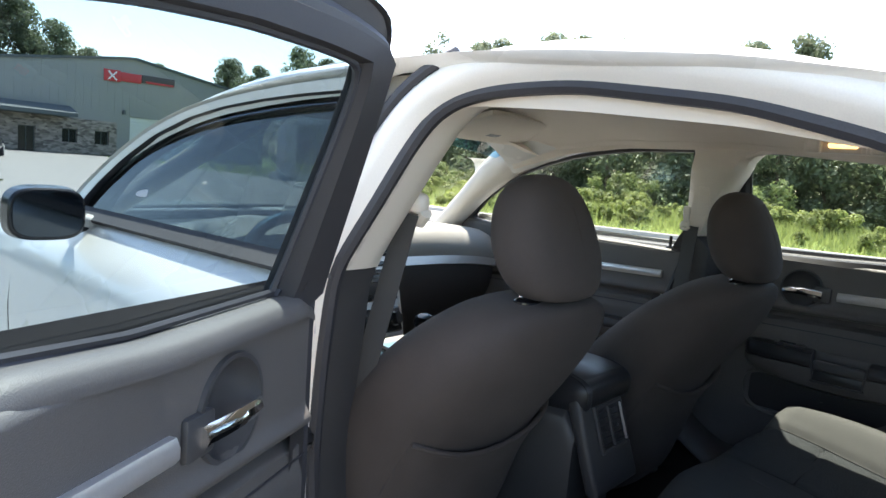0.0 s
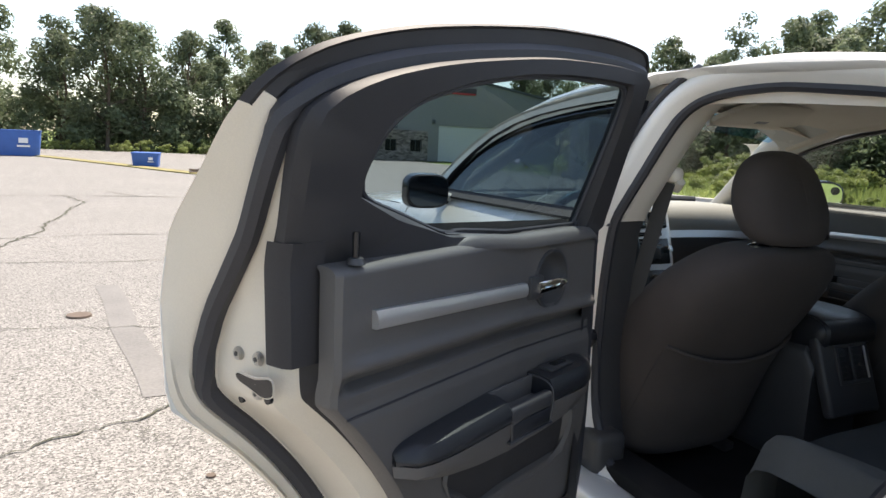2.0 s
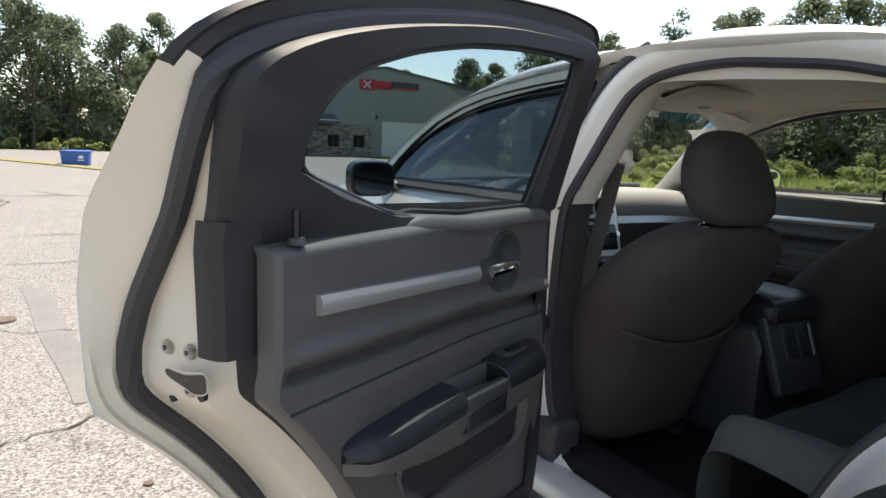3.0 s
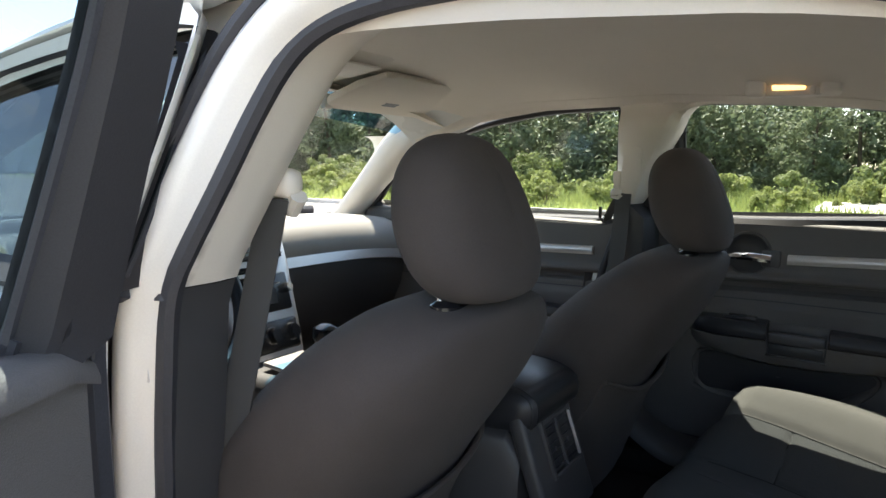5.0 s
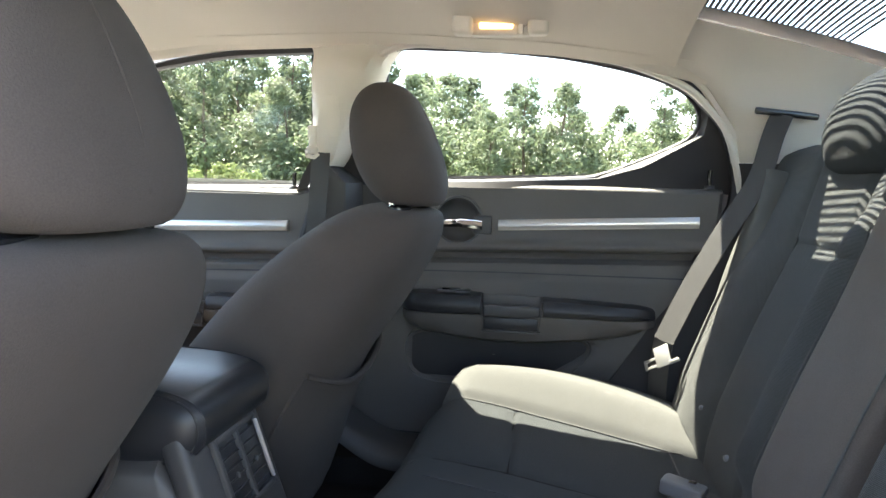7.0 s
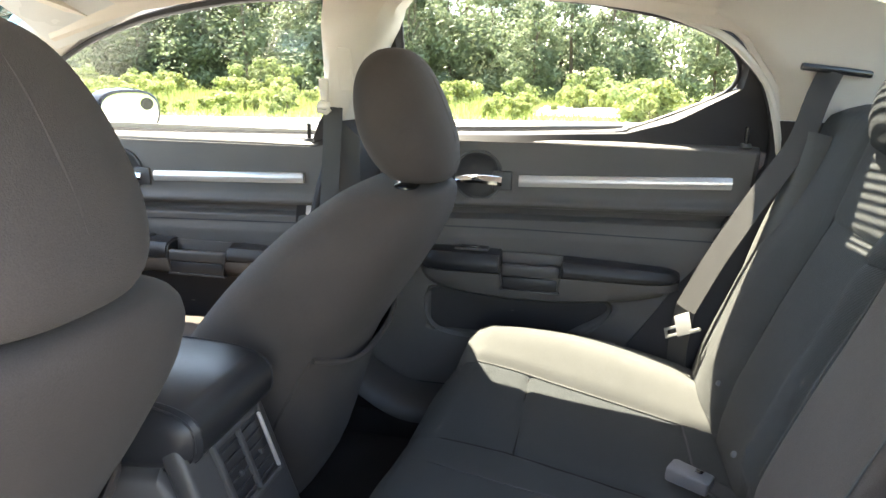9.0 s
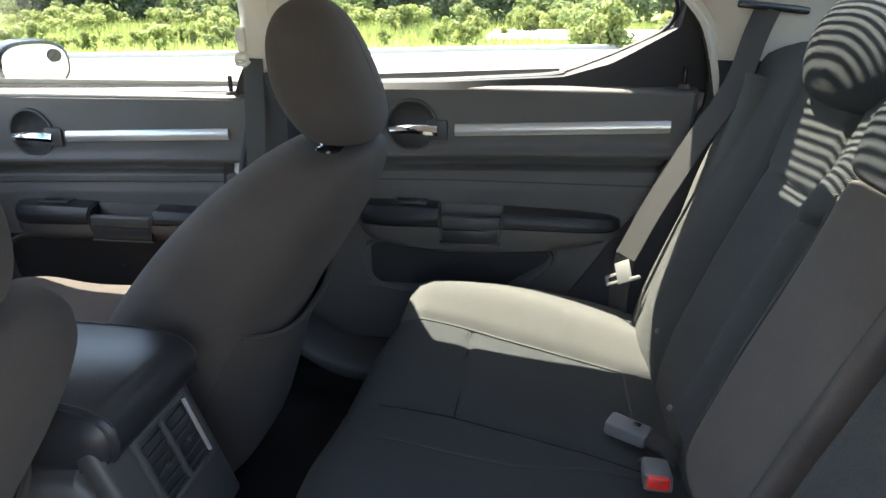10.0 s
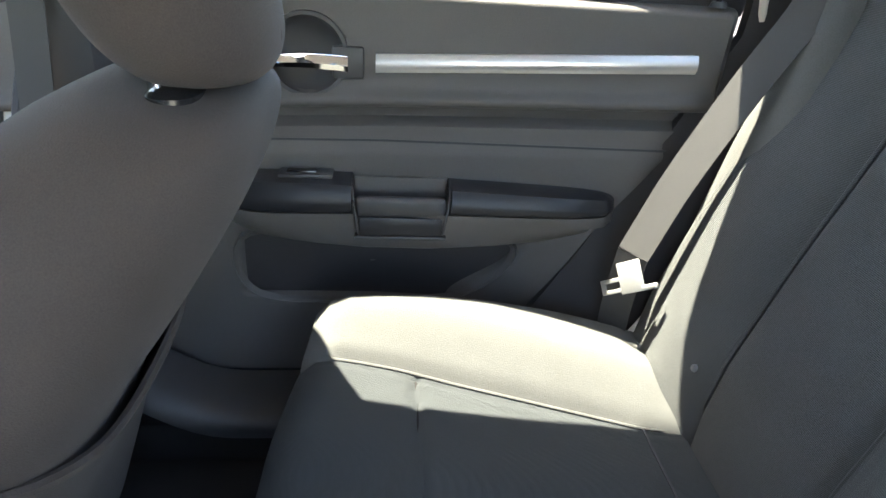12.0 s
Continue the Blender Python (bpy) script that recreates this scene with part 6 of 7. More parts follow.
PAVING = pav_mat()
CONCRETE = mat("pale_concrete", (0.42, 0.40, 0.37), 0.9, var=0.14, grain=0.5, gscale=90, stain=1.5)
CRACK = mat("dark_crack_filler", (0.055, 0.055, 0.035), 0.9, var=0.4, stain=20)
PATCH = mat("old_tar_patch", (0.160, 0.153, 0.145), 0.9, var=0.3, grain=0.8, gscale=60, stain=3)
STRAW = mat("dry_straw_grass", (0.24, 0.21, 0.10), 0.9, var=0.4, grain=0.8, gscale=30, stain=1.5, spec=0.1)
GRASS = mat("bright_meadow_grass", (0.14, 0.185, 0.05), 0.9, var=0.45, grain=0.6, gscale=14, stain=0.6, spec=0.2)
WALL = mat("grey_metal_siding", (0.27, 0.275, 0.265), 0.6, var=0.06, stain=0.4, gscale=30)
ROOFM = mat("dark_roof_edge", (0.095, 0.11, 0.115), 0.9, var=0.1)
DOORM = mat("white_roll_door_paint", (0.66, 0.68, 0.66), 0.6, var=0.05)
DARKW = mat("dark_window_pane", (0.015, 0.017, 0.02), 0.12, var=0.2)
SIGNR = mat("red_sign_face", (0.50, 0.03, 0.04), 0.5, var=0.06)
SIGNK = mat("black_sign_face", (0.03, 0.03, 0.035), 0.5, var=0.1)
SIGNW = mat("white_sign_mark", (0.75, 0.75, 0.75), 0.5, var=0.04)
BLUE = mat("blue_bin_paint", (0.035, 0.11, 0.36), 0.55, var=0.2, stain=3)
BARK = mat("brown_bark", (0.10, 0.075, 0.055), 0.95, var=0.4, grain=1.0, gscale=20, stain=2)
LOG = mat("weathered_timber", (0.12, 0.09, 0.07), 0.95, var=0.4, grain=1.0, gscale=25)


def leaf_mat(name, col):
    m = mat(name, col, 0.55, var=0.35, stain=0.9, gscale=6, spec=0.35, rnd=0.22)
    n, l = m.node_tree.nodes, m.node_tree.links
    b = n["Principled BSDF"]
    tr, ad = n.new("ShaderNodeBsdfTranslucent"), n.new("ShaderNodeMixShader")
    ad.inputs[0].default_value = 0.5
    l.new(b.inputs["Base Color"].links[0].from_socket, tr.inputs[0])
    l.new(b.outputs[0], ad.inputs[1]), l.new(tr.outputs[0], ad.inputs[2])
    l.new(ad.outputs[0], n["Material Output"].inputs[0])
    return m


LEAF_OAK = leaf_mat("oak_leaves", (0.14, 0.172, 0.10))
LEAF_PINE = leaf_mat("pine_needles", (0.10, 0.128, 0.076))
LEAF_BUSH = leaf_mat("shrub_leaves", (0.175, 0.215, 0.085))
LEAF_LIME = leaf_mat("sunny_weed_leaves", (0.24, 0.275, 0.095))

# ground, lot and roadway
ring = np.r_[0, 3, 6, 10, 14, 18, 22, 26, 30, 36, 45, 60, 90, 150, 300, 700]
part("ground", sheet(lambda r, a: (r * math.cos(a), r * math.sin(a), ground_z(r, 0) - 0.06), ring, np.linspace(0, 2 * math.pi, 49)), GRASS, None, "grassy ground reaching the horizon", kind="structure")
def lot_edge(y):
    """How far the paving reaches towards the wood."""
    return float(np.interp(y, (-22, -5, -3.2, -2.6, -0.5, 1, 2.5, 5, 7.5, 11, 18, 24, 28, 55), (24.4, 24.4, 21, 18.6, 17.6, 17.2, 16.4, 15.4, 14.8, 14.2, 14.5, 17, 21, 21)))


ly = np.r_[np.linspace(-22, -6, 16), np.linspace(-5, 12, 40), np.linspace(13, 55, 42)]
part("parking_lot", sheet(lambda y, u: (-34 + (34 + lot_edge(y)) * u, y, ground_z(-34 + (34 + lot_edge(y)) * u, y)), ly, np.linspace(0, 1, 60)), PAVING, None, "pale worn asphalt parking lot with cracks", kind="structure")


def kerb(name, pts, w, h):
    loops = []
    p = [Vector((x, y, ground_z(x, y))) for x, y in pts]
    for i, c in enumerate(p):
        t = (p[min(i + 1, len(p) - 1)] - p[max(i - 1, 0)]).normalized()
        s = Vector((t.y, -t.x, 0)) * w / 2
        loops.append([c - s - Vector((0, 0, 0.1)), c - s + Vector((0, 0, h - 0.02)), c - s * 0.8 + Vector((0, 0, h)), c + s * 0.8 + Vector((0, 0, h)), c + s + Vector((0, 0, h - 0.02)), c + s - Vector((0, 0, 0.1))])
    return part(name, rings(loops, True, True), CONCRETE, None, "pale concrete kerb along the lot", kind="structure")


kerb("kerb_1", [(lot_edge(y) + 0.06, y) for y in np.linspace(-2.6, 27, 60)], 0.18, 0.12)
kerb("kerb_2", [(x, 34 + 0.0 * x) for x in np.linspace(22, 44, 16)], 0.18, 0.12)
# slab of pale paving beyond the kerb
part("side_road", sheet(lambda y, x: (x, y, ground_z(x, y) - 0.03 + 0.012 * (x - 24)), np.linspace(-30, 1.5, 10), np.linspace(24.5, 31, 5)), CONCRETE, None, "pale side road beyond the kerb", kind="structure")


def crack(pts, w, seed, mt=CRACK, name="pavement_crack"):
    rnd = random.Random(seed)
    p = resample(pts, 60, False)
    bm = bmesh.new()
    prev = None
    off = 0
    for i, (x, y) in enumerate(p):
        off = 0.75 * off + rnd.uniform(-0.035, 0.035)
        ww = w * rnd.uniform(0.25, 1.0)
        t = p[min(i + 1, 59)] - p[max(i - 1, 0)]
        t = t / (np.linalg.norm(t) + 1e-9)
        nx, ny = -t[1], t[0]
        a = bm.verts.new((x + nx * (off + ww), y + ny * (off + ww), ground_z(x, y) + 0.006))
        b = bm.verts.new((x + nx * (off - ww), y + ny * (off - ww), ground_z(x, y) + 0.006))
        if prev:
            bm.faces.new((prev[0], prev[1], b, a))
        prev = (a, b)
    bmesh.ops.recalc_face_normals(bm, faces=bm.faces)
    part(name, bm, mt, None, "dark crack in the asphalt", kind="structure")


crack([(-3.05, 6.2), (-2.8, 7.7), (-2.7, 9.4), (-2.54, 11.9)], 0.022, 1)
crack([(-2.54, 11.9), (-2.72, 12.6), (-2.9, 13.3)], 0.03, 6)
crack([(-14, 13.6), (-6, 13.4), (-2, 13.4), (0, 13.0), (6, 13.2), (14, 13.0)], 0.035, 2)
crack([(-2.6, 1.25), (-2.21, 1.42), (-2.04, 1.53), (-1.84, 1.59), (-1.63, 1.72), (-1.5, 1.78), (-1.1, 1.9), (-0.6, 2.0)], 0.008, 3)
crack([(-1.84, 1.59), (-1.78, 1.45), (-1.70, 1.38)], 0.005, 8)
crack([(-8, 7.0), (-2.7, 7.15), (-1.9, 7.38), (-0.9, 7.05), (4, 7.2)], 0.018, 4)
crack([(-2.3, 15.0), (-2.0, 14.2), (-1.6, 13.4)], 0.03, 5)
crack([(-6, 5.4), (-2.6, 5.5), (-1.7, 5.45), (-0.5, 5.6)], 0.010, 7)
crack([(-3.0, 3.3), (-2.2, 3.2), (-1.5, 3.0), (-0.8, 3.2)], 0.006, 9)
bm = sheet(lambda u, v: (-2.10 + u * 0.16 + v * 0.28 + 0.012 * math.sin(9 * v), 4.36 - v * 2.5, ground_z(-2.0, 4.36 - v * 2.5) + 0.003), (0, 0.5, 1), np.linspace(0, 1, 10))
part("tar_patch", bm, PATCH, None, "faded dark tar strip on the asphalt", kind="structure")
part("drain_cover", disc((-2.15, 3.43, 0.008), (0, 0, 1), 0.075, 0.012, 30, 0.07), LOG, None, "small rusty drain cover", kind="structure")
part("drain_cover", disc((-1.62, 1.03, 0.004), (0, 0, 1), 0.018, 0.006, 14, 0.016), LOG, None, "small dark spot cover in asphalt", kind="structure")
# grassy strip that divides the lot
strip = resample([(-18, 64), (-5.8, 40), (-1.3, 30.3), (0.75, 25.0), (1.6, 23.4), (3.2, 20.6), (4.2, 19.6)], 40, False)
part("grass_strip", ribbon([(x, y, ground_z(x, y) + 0.02) for x, y in strip], (1, 0.45, 0), 0.8, 0.05), STRAW, None, "narrow grass strip across the lot", kind="structure")


# blue skips, timber heap
def skip(x, y, w, d, h, rz):
    s = thing("skip_bin", (x, y, ground_z(x, y)), "blue painted steel skip bin at the edge of the lot", "skip bin", "blue bins")
    m = Matrix.Translation((x, y, ground_z(x, y))) @ Matrix.Rotation(radians(rz), 4, "Z")
    XFORM.append(m)
    bm = loft([((0, 0, 0.02), (w * 0.46, 0, 0), (0, d * 0.42, 0)), ((0, 0, h * 0.95), (w * 0.5, 0, 0), (0, d * 0.5, 0)), ((0, 0, h), (w * 0.49, 0, 0), (0, d * 0.49, 0))], 24, 14)
    part("bin_body", bm, BLUE, s)
    part("bin_rim", rbox(0, 0, h, w * 1.02, d * 1.02, 0.07, 0.02), BLUE, s)
    part("bin_label", rbox(w * 0.2, -d * 0.5 + 0.005, h * 0.62, w * 0.16, 0.01, h * 0.20, 0.003), SIGNW, s, "small white label")
    part("bin_text", rbox(w * 0.2, -d * 0.5 + 0.005, h * 0.40, w * 0.22, 0.01, h * 0.07, 0.003), SIGNW, s)
    XFORM.pop()


skip(-1.05, 31.5, 1.1, 1.5, 0.58, -6)
skip(-7.2, 40.5, 2.6, 1.8, 1.30, 4)
heap = thing("timber_heap", (0.95, 26.0, -0.26), "heap of weathered timber lying at the lot edge", "timber")
rndh = random.Random(5)
for k in range(9):
    a = rndh.uniform(-0.35, 0.35)
    c = Vector((0.95 + rndh.uniform(-0.45, 0.45), 26 + rndh.uniform(-0.3, 0.3), -0.25 + 0.03 * k * 0.5))
    dv = Vector((math.cos(a), math.sin(a), rndh.uniform(-0.06, 0.06))) * rndh.uniform(0.3, 0.6)
    part("log", tube([c - dv, c, c + dv], rndh.uniform(0.025, 0.05), 7), LOG, heap)


# the commercial building across the lot
def building():
    b = thing("commercial_building", (20, 60, -0.3), "grey metal-sided commercial building with stone base and awning", "building")
    y0, z0 = 56.0, -0.30
    gable = [(12.0, 5.9), (24.3, 7.75), (37, 5.9)]
    # wall with real openings is built from strips between them
    def wall(name, x0, x1, za, zb, mt, y=y0, t=0.3):
        part(name, rbox((x0 + x1) / 2, y + t / 2, (za + zb) / 2, x1 - x0, t, zb - za, 0.01, 1), mt, b)
    top = lambda x: float(np.interp(x, [g[0] for g in gable], [g[1] for g in gable]))
    bm = sheet(lambda x, k: (x, y0 + 0.02, (3.0 if k == 0 else top(x))), np.linspace(12, 37, 26), (0, 1), 0.3, (0, 1, 0))
    part("upper_wall", bm, WALL, b, "grey ribbed metal siding")
    for i in range(100):
        x = 12.1 + 0.6 * i
        if x < 37:
            part("siding_rib", rbox(x, y0 + 0.01, (3.0 + top(x)) / 2, 0.04, 0.022, top(x) - 3.05, 0.01, 1), WALL, b)
    part("roof_edge", rings([[(x, y0 - 0.15, top(x) - 0.12), (x, y0 - 0.15, top(x) + 0.08), (x, y0 + 0.35, top(x) + 0.10), (x, y0 + 0.35, top(x) - 0.12)] for x in np.linspace(11.8, 37.2, 27)], True, True), ROOFM, b, "dark roof edge trim")
    part("roof", sheet(lambda x, y: (x, y, top(x) + 0.05), (11.8, 24.3, 37.2), (y0 + 0.3, y0 + 28)), ROOFM, b)
    wall("lower_wall", 23.0, 24.15, z0, 3.02, WALL)
    wall("lower_wall", 30.1, 37, z0, 3.02, WALL)
    wall("wall_header", 24.15, 30.1, 2.98, 3.04, WALL)
    door = part("roll_door", rbox(27.1, y0 + 0.22, 1.34, 5.9, 0.08, 3.28, 0.01, 1), DOORM, b, "white roller door")
    for k in range(11):
        part("door_slat", rbox(27.1, y0 + 0.17, -0.15 + 0.29 * k, 5.86, 0.03, 0.27, 0.012, 1), DOORM, door)
    # stone-faced office front with openings
    opens = [(15.9, 17.05, z0, 1.55), (18.9, 20.0, 0.55, 1.60), (21.3, 22.4, 0.55, 1.60), (13.0, 14.2, 0.55, 1.60)]
    xs = [12.0, 13.0, 14.2, 15.9, 17.05, 18.9, 20.0, 21.3, 22.4, 23.0]
    for a, c in zip(xs, xs[1:]):
        op = next((o for o in opens if o[0] == a), None)
        if op:
            wall("stone_base", a, c, op[3], 2.42, STONE_B, y0 - 0.25, 0.5)
            if op[2] > z0:
                wall("stone_base", a, c, z0, op[2], STONE_B, y0 - 0.25, 0.5)
        else:
            wall("stone_base", a, c, z0, 2.42, STONE_B, y0 - 0.25, 0.5)
    wall("upper_stone_cap", 12.0, 23.0, 2.42, 3.02, WALL, y0 - 0.02, 0.3)
    for a, c, z1, z2 in opens:
        w = part("window" if z1 > z0 else "entrance_door", rbox((a + c) / 2, y0 + 0.02, (z1 + z2) / 2, c - a, 0.06, z2 - z1, 0.01, 1), DARKW, b, "dark glazed opening")
        for sx in (a + 0.03, c - 0.03, (a + c) / 2):
            part("frame", rbox(sx, y0 - 0.04, (z1 + z2) / 2, 0.05, 0.06, z2 - z1, 0.005, 1), ROOFM, w)
        part("frame", rbox((a + c) / 2, y0 - 0.04, z2 - 0.03, c - a, 0.06, 0.06, 0.005, 1), ROOFM, w)
    # awning
    part("awning", sheet(lambda x, k: (x, y0 - 0.3 - (0, 0.0, 1.6, 1.6)[k], (2.42, 3.30, 2.75, 2.48)[k]), np.linspace(12.0, 19.4, 14), range(4)), ROOFM, b, "dark grey metal awning")
    # sign: plain shapes in its colours
    s = part("sign_board", rbox(22.6, y0 - 0.06, 6.10, 1.3, 0.1, 0.90, 0.02), SIGNR, b, "red and black wall sign")
    part("sign_bar", rbox(24.1, y0 - 0.06, 6.12, 1.7, 0.1, 0.72, 0.02), SIGNR, s)
    part("sign_bar", rbox(26.4, y0 - 0.06, 6.20, 2.8, 0.1, 0.62, 0.02), SIGNK, s)
    part("sign_bar", rbox(26.5, y0 - 0.10, 5.95, 2.4, 0.06, 0.16, 0.02), SIGNR, s)
    for a in (45, -45):
        part("sign_cross", rbox(22.6, y0 - 0.13, 6.10, 0.95, 0.03, 0.12, 0.01, 1, Matrix.Rotation(radians(a), 4, "Y")), SIGNW, s)
    part("wall_lamp", rbox(23.6, y0 - 0.1, 3.3, 0.2, 0.25, 0.35, 0.03), ROOFM, b)
    part("side_wall", rbox(12.15, y0 + 14, 2.8, 0.3, 28, 6.2, 0.01, 1), WALL, b)
    part("roof_unit", rbox(13.4, y0 + 2.5, 6.9, 1.3, 1.2, 0.9, 0.05), CONCRETE, b)


def stone_mat():
    m = mat("mixed_stone_facing", (0.22, 0.19, 0.165), 0.9, var=0.2, stain=2, gscale=40)
    n, l = m.node_tree.nodes, m.node_tree.links
    b = n["Principled BSDF"]
    src = b.inputs["Base Color"].links[0].from_socket
    c, mp, v = n.new("ShaderNodeTexCoord"), n.new("ShaderNodeMapping"), n.new("ShaderNodeTexVoronoi")
    mp.inputs["Scale"].default_value = (3.2, 3.2, 7.5)
    l.new(c.outputs["Object"], mp.inputs[0]), l.new(mp.outputs[0], v.inputs["Vector"])
    v.inputs["Scale"].default_value = 1.0
    sep, r, k = n.new("ShaderNodeSeparateColor"), n.new("ShaderNodeMapRange"), n.new("ShaderNodeVectorMath")
    r.inputs[3].default_value, r.inputs[4].default_value = 0.45, 1.7
    k.operation = "SCALE"
    l.new(v.outputs["Color"], sep.inputs[0]), l.new(sep.outputs[0], r.inputs[0])
    l.new(src, k.inputs[0]), l.new(r.outputs[0], k.inputs["Scale"]), l.new(k.outputs[0], b.inputs["Base Color"])
    return m


STONE_B = stone_mat()
building()
post = thing("sign_pillar", (20.6, 30, -0.3), "white concrete sign pillar on a low plinth", "pillar")
part("pillar_shaft", rbox(20.9, 30, 1.2, 0.75, 0.75, 3.0, 0.03), CONCRETE, post)
part("plinth", rbox(22.3, 30, -0.10, 4.2, 1.0, 0.42, 0.05), CONCRETE, post)


# ---- trees and shrubs ----
def leaf_cloud(rnd, clumps, per, size):
    """Many small bent leaf sprays scattered over clump surfaces."""
    verts, faces = [], []
    for cx, cy, cz, r in clumps:
        for _ in range(per):
            while True:
                d = Vector((rnd.uniform(-1, 1), rnd.uniform(-1, 1), rnd.uniform(-1, 1)))
                if 0.05 < d.length <= 1:
                    break
            d = d.normalized() * (rnd.random() ** 0.35)
            p = Vector((cx, cy, cz)) + Vector((d.x, d.y, d.z * 0.8)) * r
            nrm = (d + Vector((rnd.uniform(-1, 1), rnd.uniform(-1, 1), rnd.uniform(-0.2, 1.2))) * 0.8).normalized()
            u = nrm.orthogonal().normalized()
            u = Matrix.Rotation(rnd.uniform(0, 6.3), 3, nrm) @ u
            w = nrm.cross(u)
            s = size * rnd.uniform(0.55, 1.25)
            i = len(verts)
            verts += [p - u * s, p - w * s * 0.45 + nrm * s * 0.15, p + u * s, p + w * s * 0.45 + nrm * s * 0.1]
            faces.append((i, i + 1, i + 2, i + 3))
    me = bpy.data.meshes.new("crown")
    me.from_pydata(verts, [], faces)
    return me


def limb(p, q, r0, r1, n=6):
    a, b = Vector(p), Vector(q)
    mid = (a + b) / 2 + Vector((0.05, -0.04, 0.06)) * (b - a).length
    return tube([a, mid, b], [r0, (r0 + r1) / 2, r1], n)


def make_tree(seed, h, kind, leaf):
    rnd = random.Random(seed)
    t = tagged(new("tree"), "tall leafy tree at the edge of the wood" if kind == "oak" else "tall pine with sparse upper crown", "tree", "woodland trees")
    trunk = limb((0, 0, -0.4), (rnd.uniform(-0.3, 0.3), rnd.uniform(-0.3, 0.3), h * 0.92), 0.10 + 0.008 * h, 0.02, 8)
    clumps, limbs = [], []
    if kind == "oak":
        nl = 26
        for i in range(nl):
            f = 0.06 + 0.90 * i / nl
            a = rnd.uniform(0, 6.28)
            rad = h * 0.26 * math.sin(math.pi * min(0.97, 0.26 + f * 0.74)) * rnd.uniform(0.55, 1.25)
            c = (rad * math.cos(a), rad * math.sin(a), h * f + rnd.uniform(0, 0.6))
            limbs.append(limb((0, 0, h * f * 0.82), c, 0.035, 0.008, 5))
            clumps.append((*c, h * rnd.uniform(0.075, 0.125)))
        clumps.append((0, 0, h * 0.97, h * 0.07))
        per, size = 190, 0.165
    else:
        for i in range(15):
            f = 0.45 + 0.53 * i / 15
            a = i * 2.4 + rnd.uniform(-0.4, 0.4)
            rad = h * (0.20 * (1.06 - f) ** 0.6) * rnd.uniform(0.5, 1.1)
            c = (rad * math.cos(a), rad * math.sin(a), h * f + rnd.uniform(-0.2, 0.3))
            limbs.append(limb((0, 0, h * f - 0.25), c, 0.035, 0.01, 5))
            clumps.append((*c, h * rnd.uniform(0.045, 0.075)))
        per, size = 130, 0.15
    part("trunk", merge(trunk, *limbs), BARK, t)
    me = leaf_cloud(rnd, clumps, per, size)
    me.materials.append(leaf)
    c = new("crown", me)
    c.parent = t
    return t


def make_shrub(seed, h, leaf, label):
    rnd = random.Random(seed)
    t = tagged(new("shrub"), label, "shrub", "shrubs at the wood edge")
    clumps = []
    for i in range(9):
        a, r = rnd.uniform(0, 6.28), rnd.uniform(0, 0.55) * h
        clumps.append((r * math.cos(a), r * math.sin(a), h * rnd.uniform(0.22, 0.85) * (1 - 0.4 * r / h), h * rnd.uniform(0.16, 0.28)))
    part("stems", merge(*[limb((0, 0, -0.1), (c[0], c[1], c[2]), 0.02, 0.006, 4) for c in clumps]), BARK, t)
    me = leaf_cloud(rnd, clumps, 110, 0.085)
    me.materials.append(leaf)
    c = new("crown", me)
    c.parent = t
    return t


rt = random.Random(11)
trees = [make_tree(20 + i, 9.0, "oak", LEAF_OAK) for i in range(5)] + [make_tree(40 + i, 10.5, "pine", LEAF_PINE) for i in range(3)]
shrubs = [make_shrub(60 + i, 1.5, LEAF_BUSH, "bushy green shrub in tall grass") for i in range(3)] + [make_shrub(70 + i, 1.1, LEAF_LIME, "sunlit yellow-green weed clump") for i in range(3)]
used = set()


def plant(src, x, y, s, dz=0.0):
    m = Matrix.Translation((x, y, ground_z(x, y) - 0.05 + dz)) @ Matrix.Rotation(rt.uniform(0, 6.28), 4, "Z")
    if src.name not in used:
        used.add(src.name)
        src.matrix_basis = m
        src.scale = (s, s, s * rt.uniform(0.92, 1.1))
        return src
    ob = copy_thing(src, m)
    ob.scale = (s, s, s * rt.uniform(0.92, 1.1))
    return ob


def pick_tree():
    return trees[rt.randrange(5)] if rt.random() < 0.78 else trees[5 + rt.randrange(3)]


# wood behind the lot, then along the far side of the car
x = -34.0
while x < 14:
    for row in (0, 1):
        plant(pick_tree(), x + rt.uniform(-1.2, 1.2), 60 + 5.0 * row + rt.uniform(-1.5, 1.5), rt.uniform(0.85, 1.2) + 0.12 * row)
    x += 3.3
for xx, s in ((13.5, 1.3), (17, 1.45), (20, 1.6), (22, 1.68), (24.3, 1.72), (26.8, 1.75), (29, 1.6), (31, 1.28), (33, 1.2), (42, 1.22), (45, 1.1), (51.5, 1.45), (53.5, 1.5), (57, 1.4), (65, 1.8), (70, 1.8), (76, 1.75)):
    plant(trees[rt.randrange(5)], xx, 88 + rt.uniform(-2, 2), s)
y = -16.0
while y < 52:
    for row in (0, 1):
        plant(pick_tree(), 40 + 5.0 * row + rt.uniform(-1.5, 1.5), y + rt.uniform(-1.2, 1.2), (rt.uniform(0.56, 0.80) + 0.05 * row if -11 < y < 4.5 else rt.uniform(0.72, 1.02) + 0.1 * row + 0.004 * y))
    y += 3.3
for yy, s in ((5, 1.1), (9, 1.15), (13, 1.3), (16, 1.35), (19.5, 1.2), (23, 1.25), (27, 1.42), (30, 1.5), (33, 1.48), (36.5, 1.3), (40, 1.42), (42.5, 1.46), (46, 1.2), (50, 1.25), (54, 1.2)):
    plant(trees[rt.randrange(5)], 52 + rt.uniform(-1, 1), yy, s)
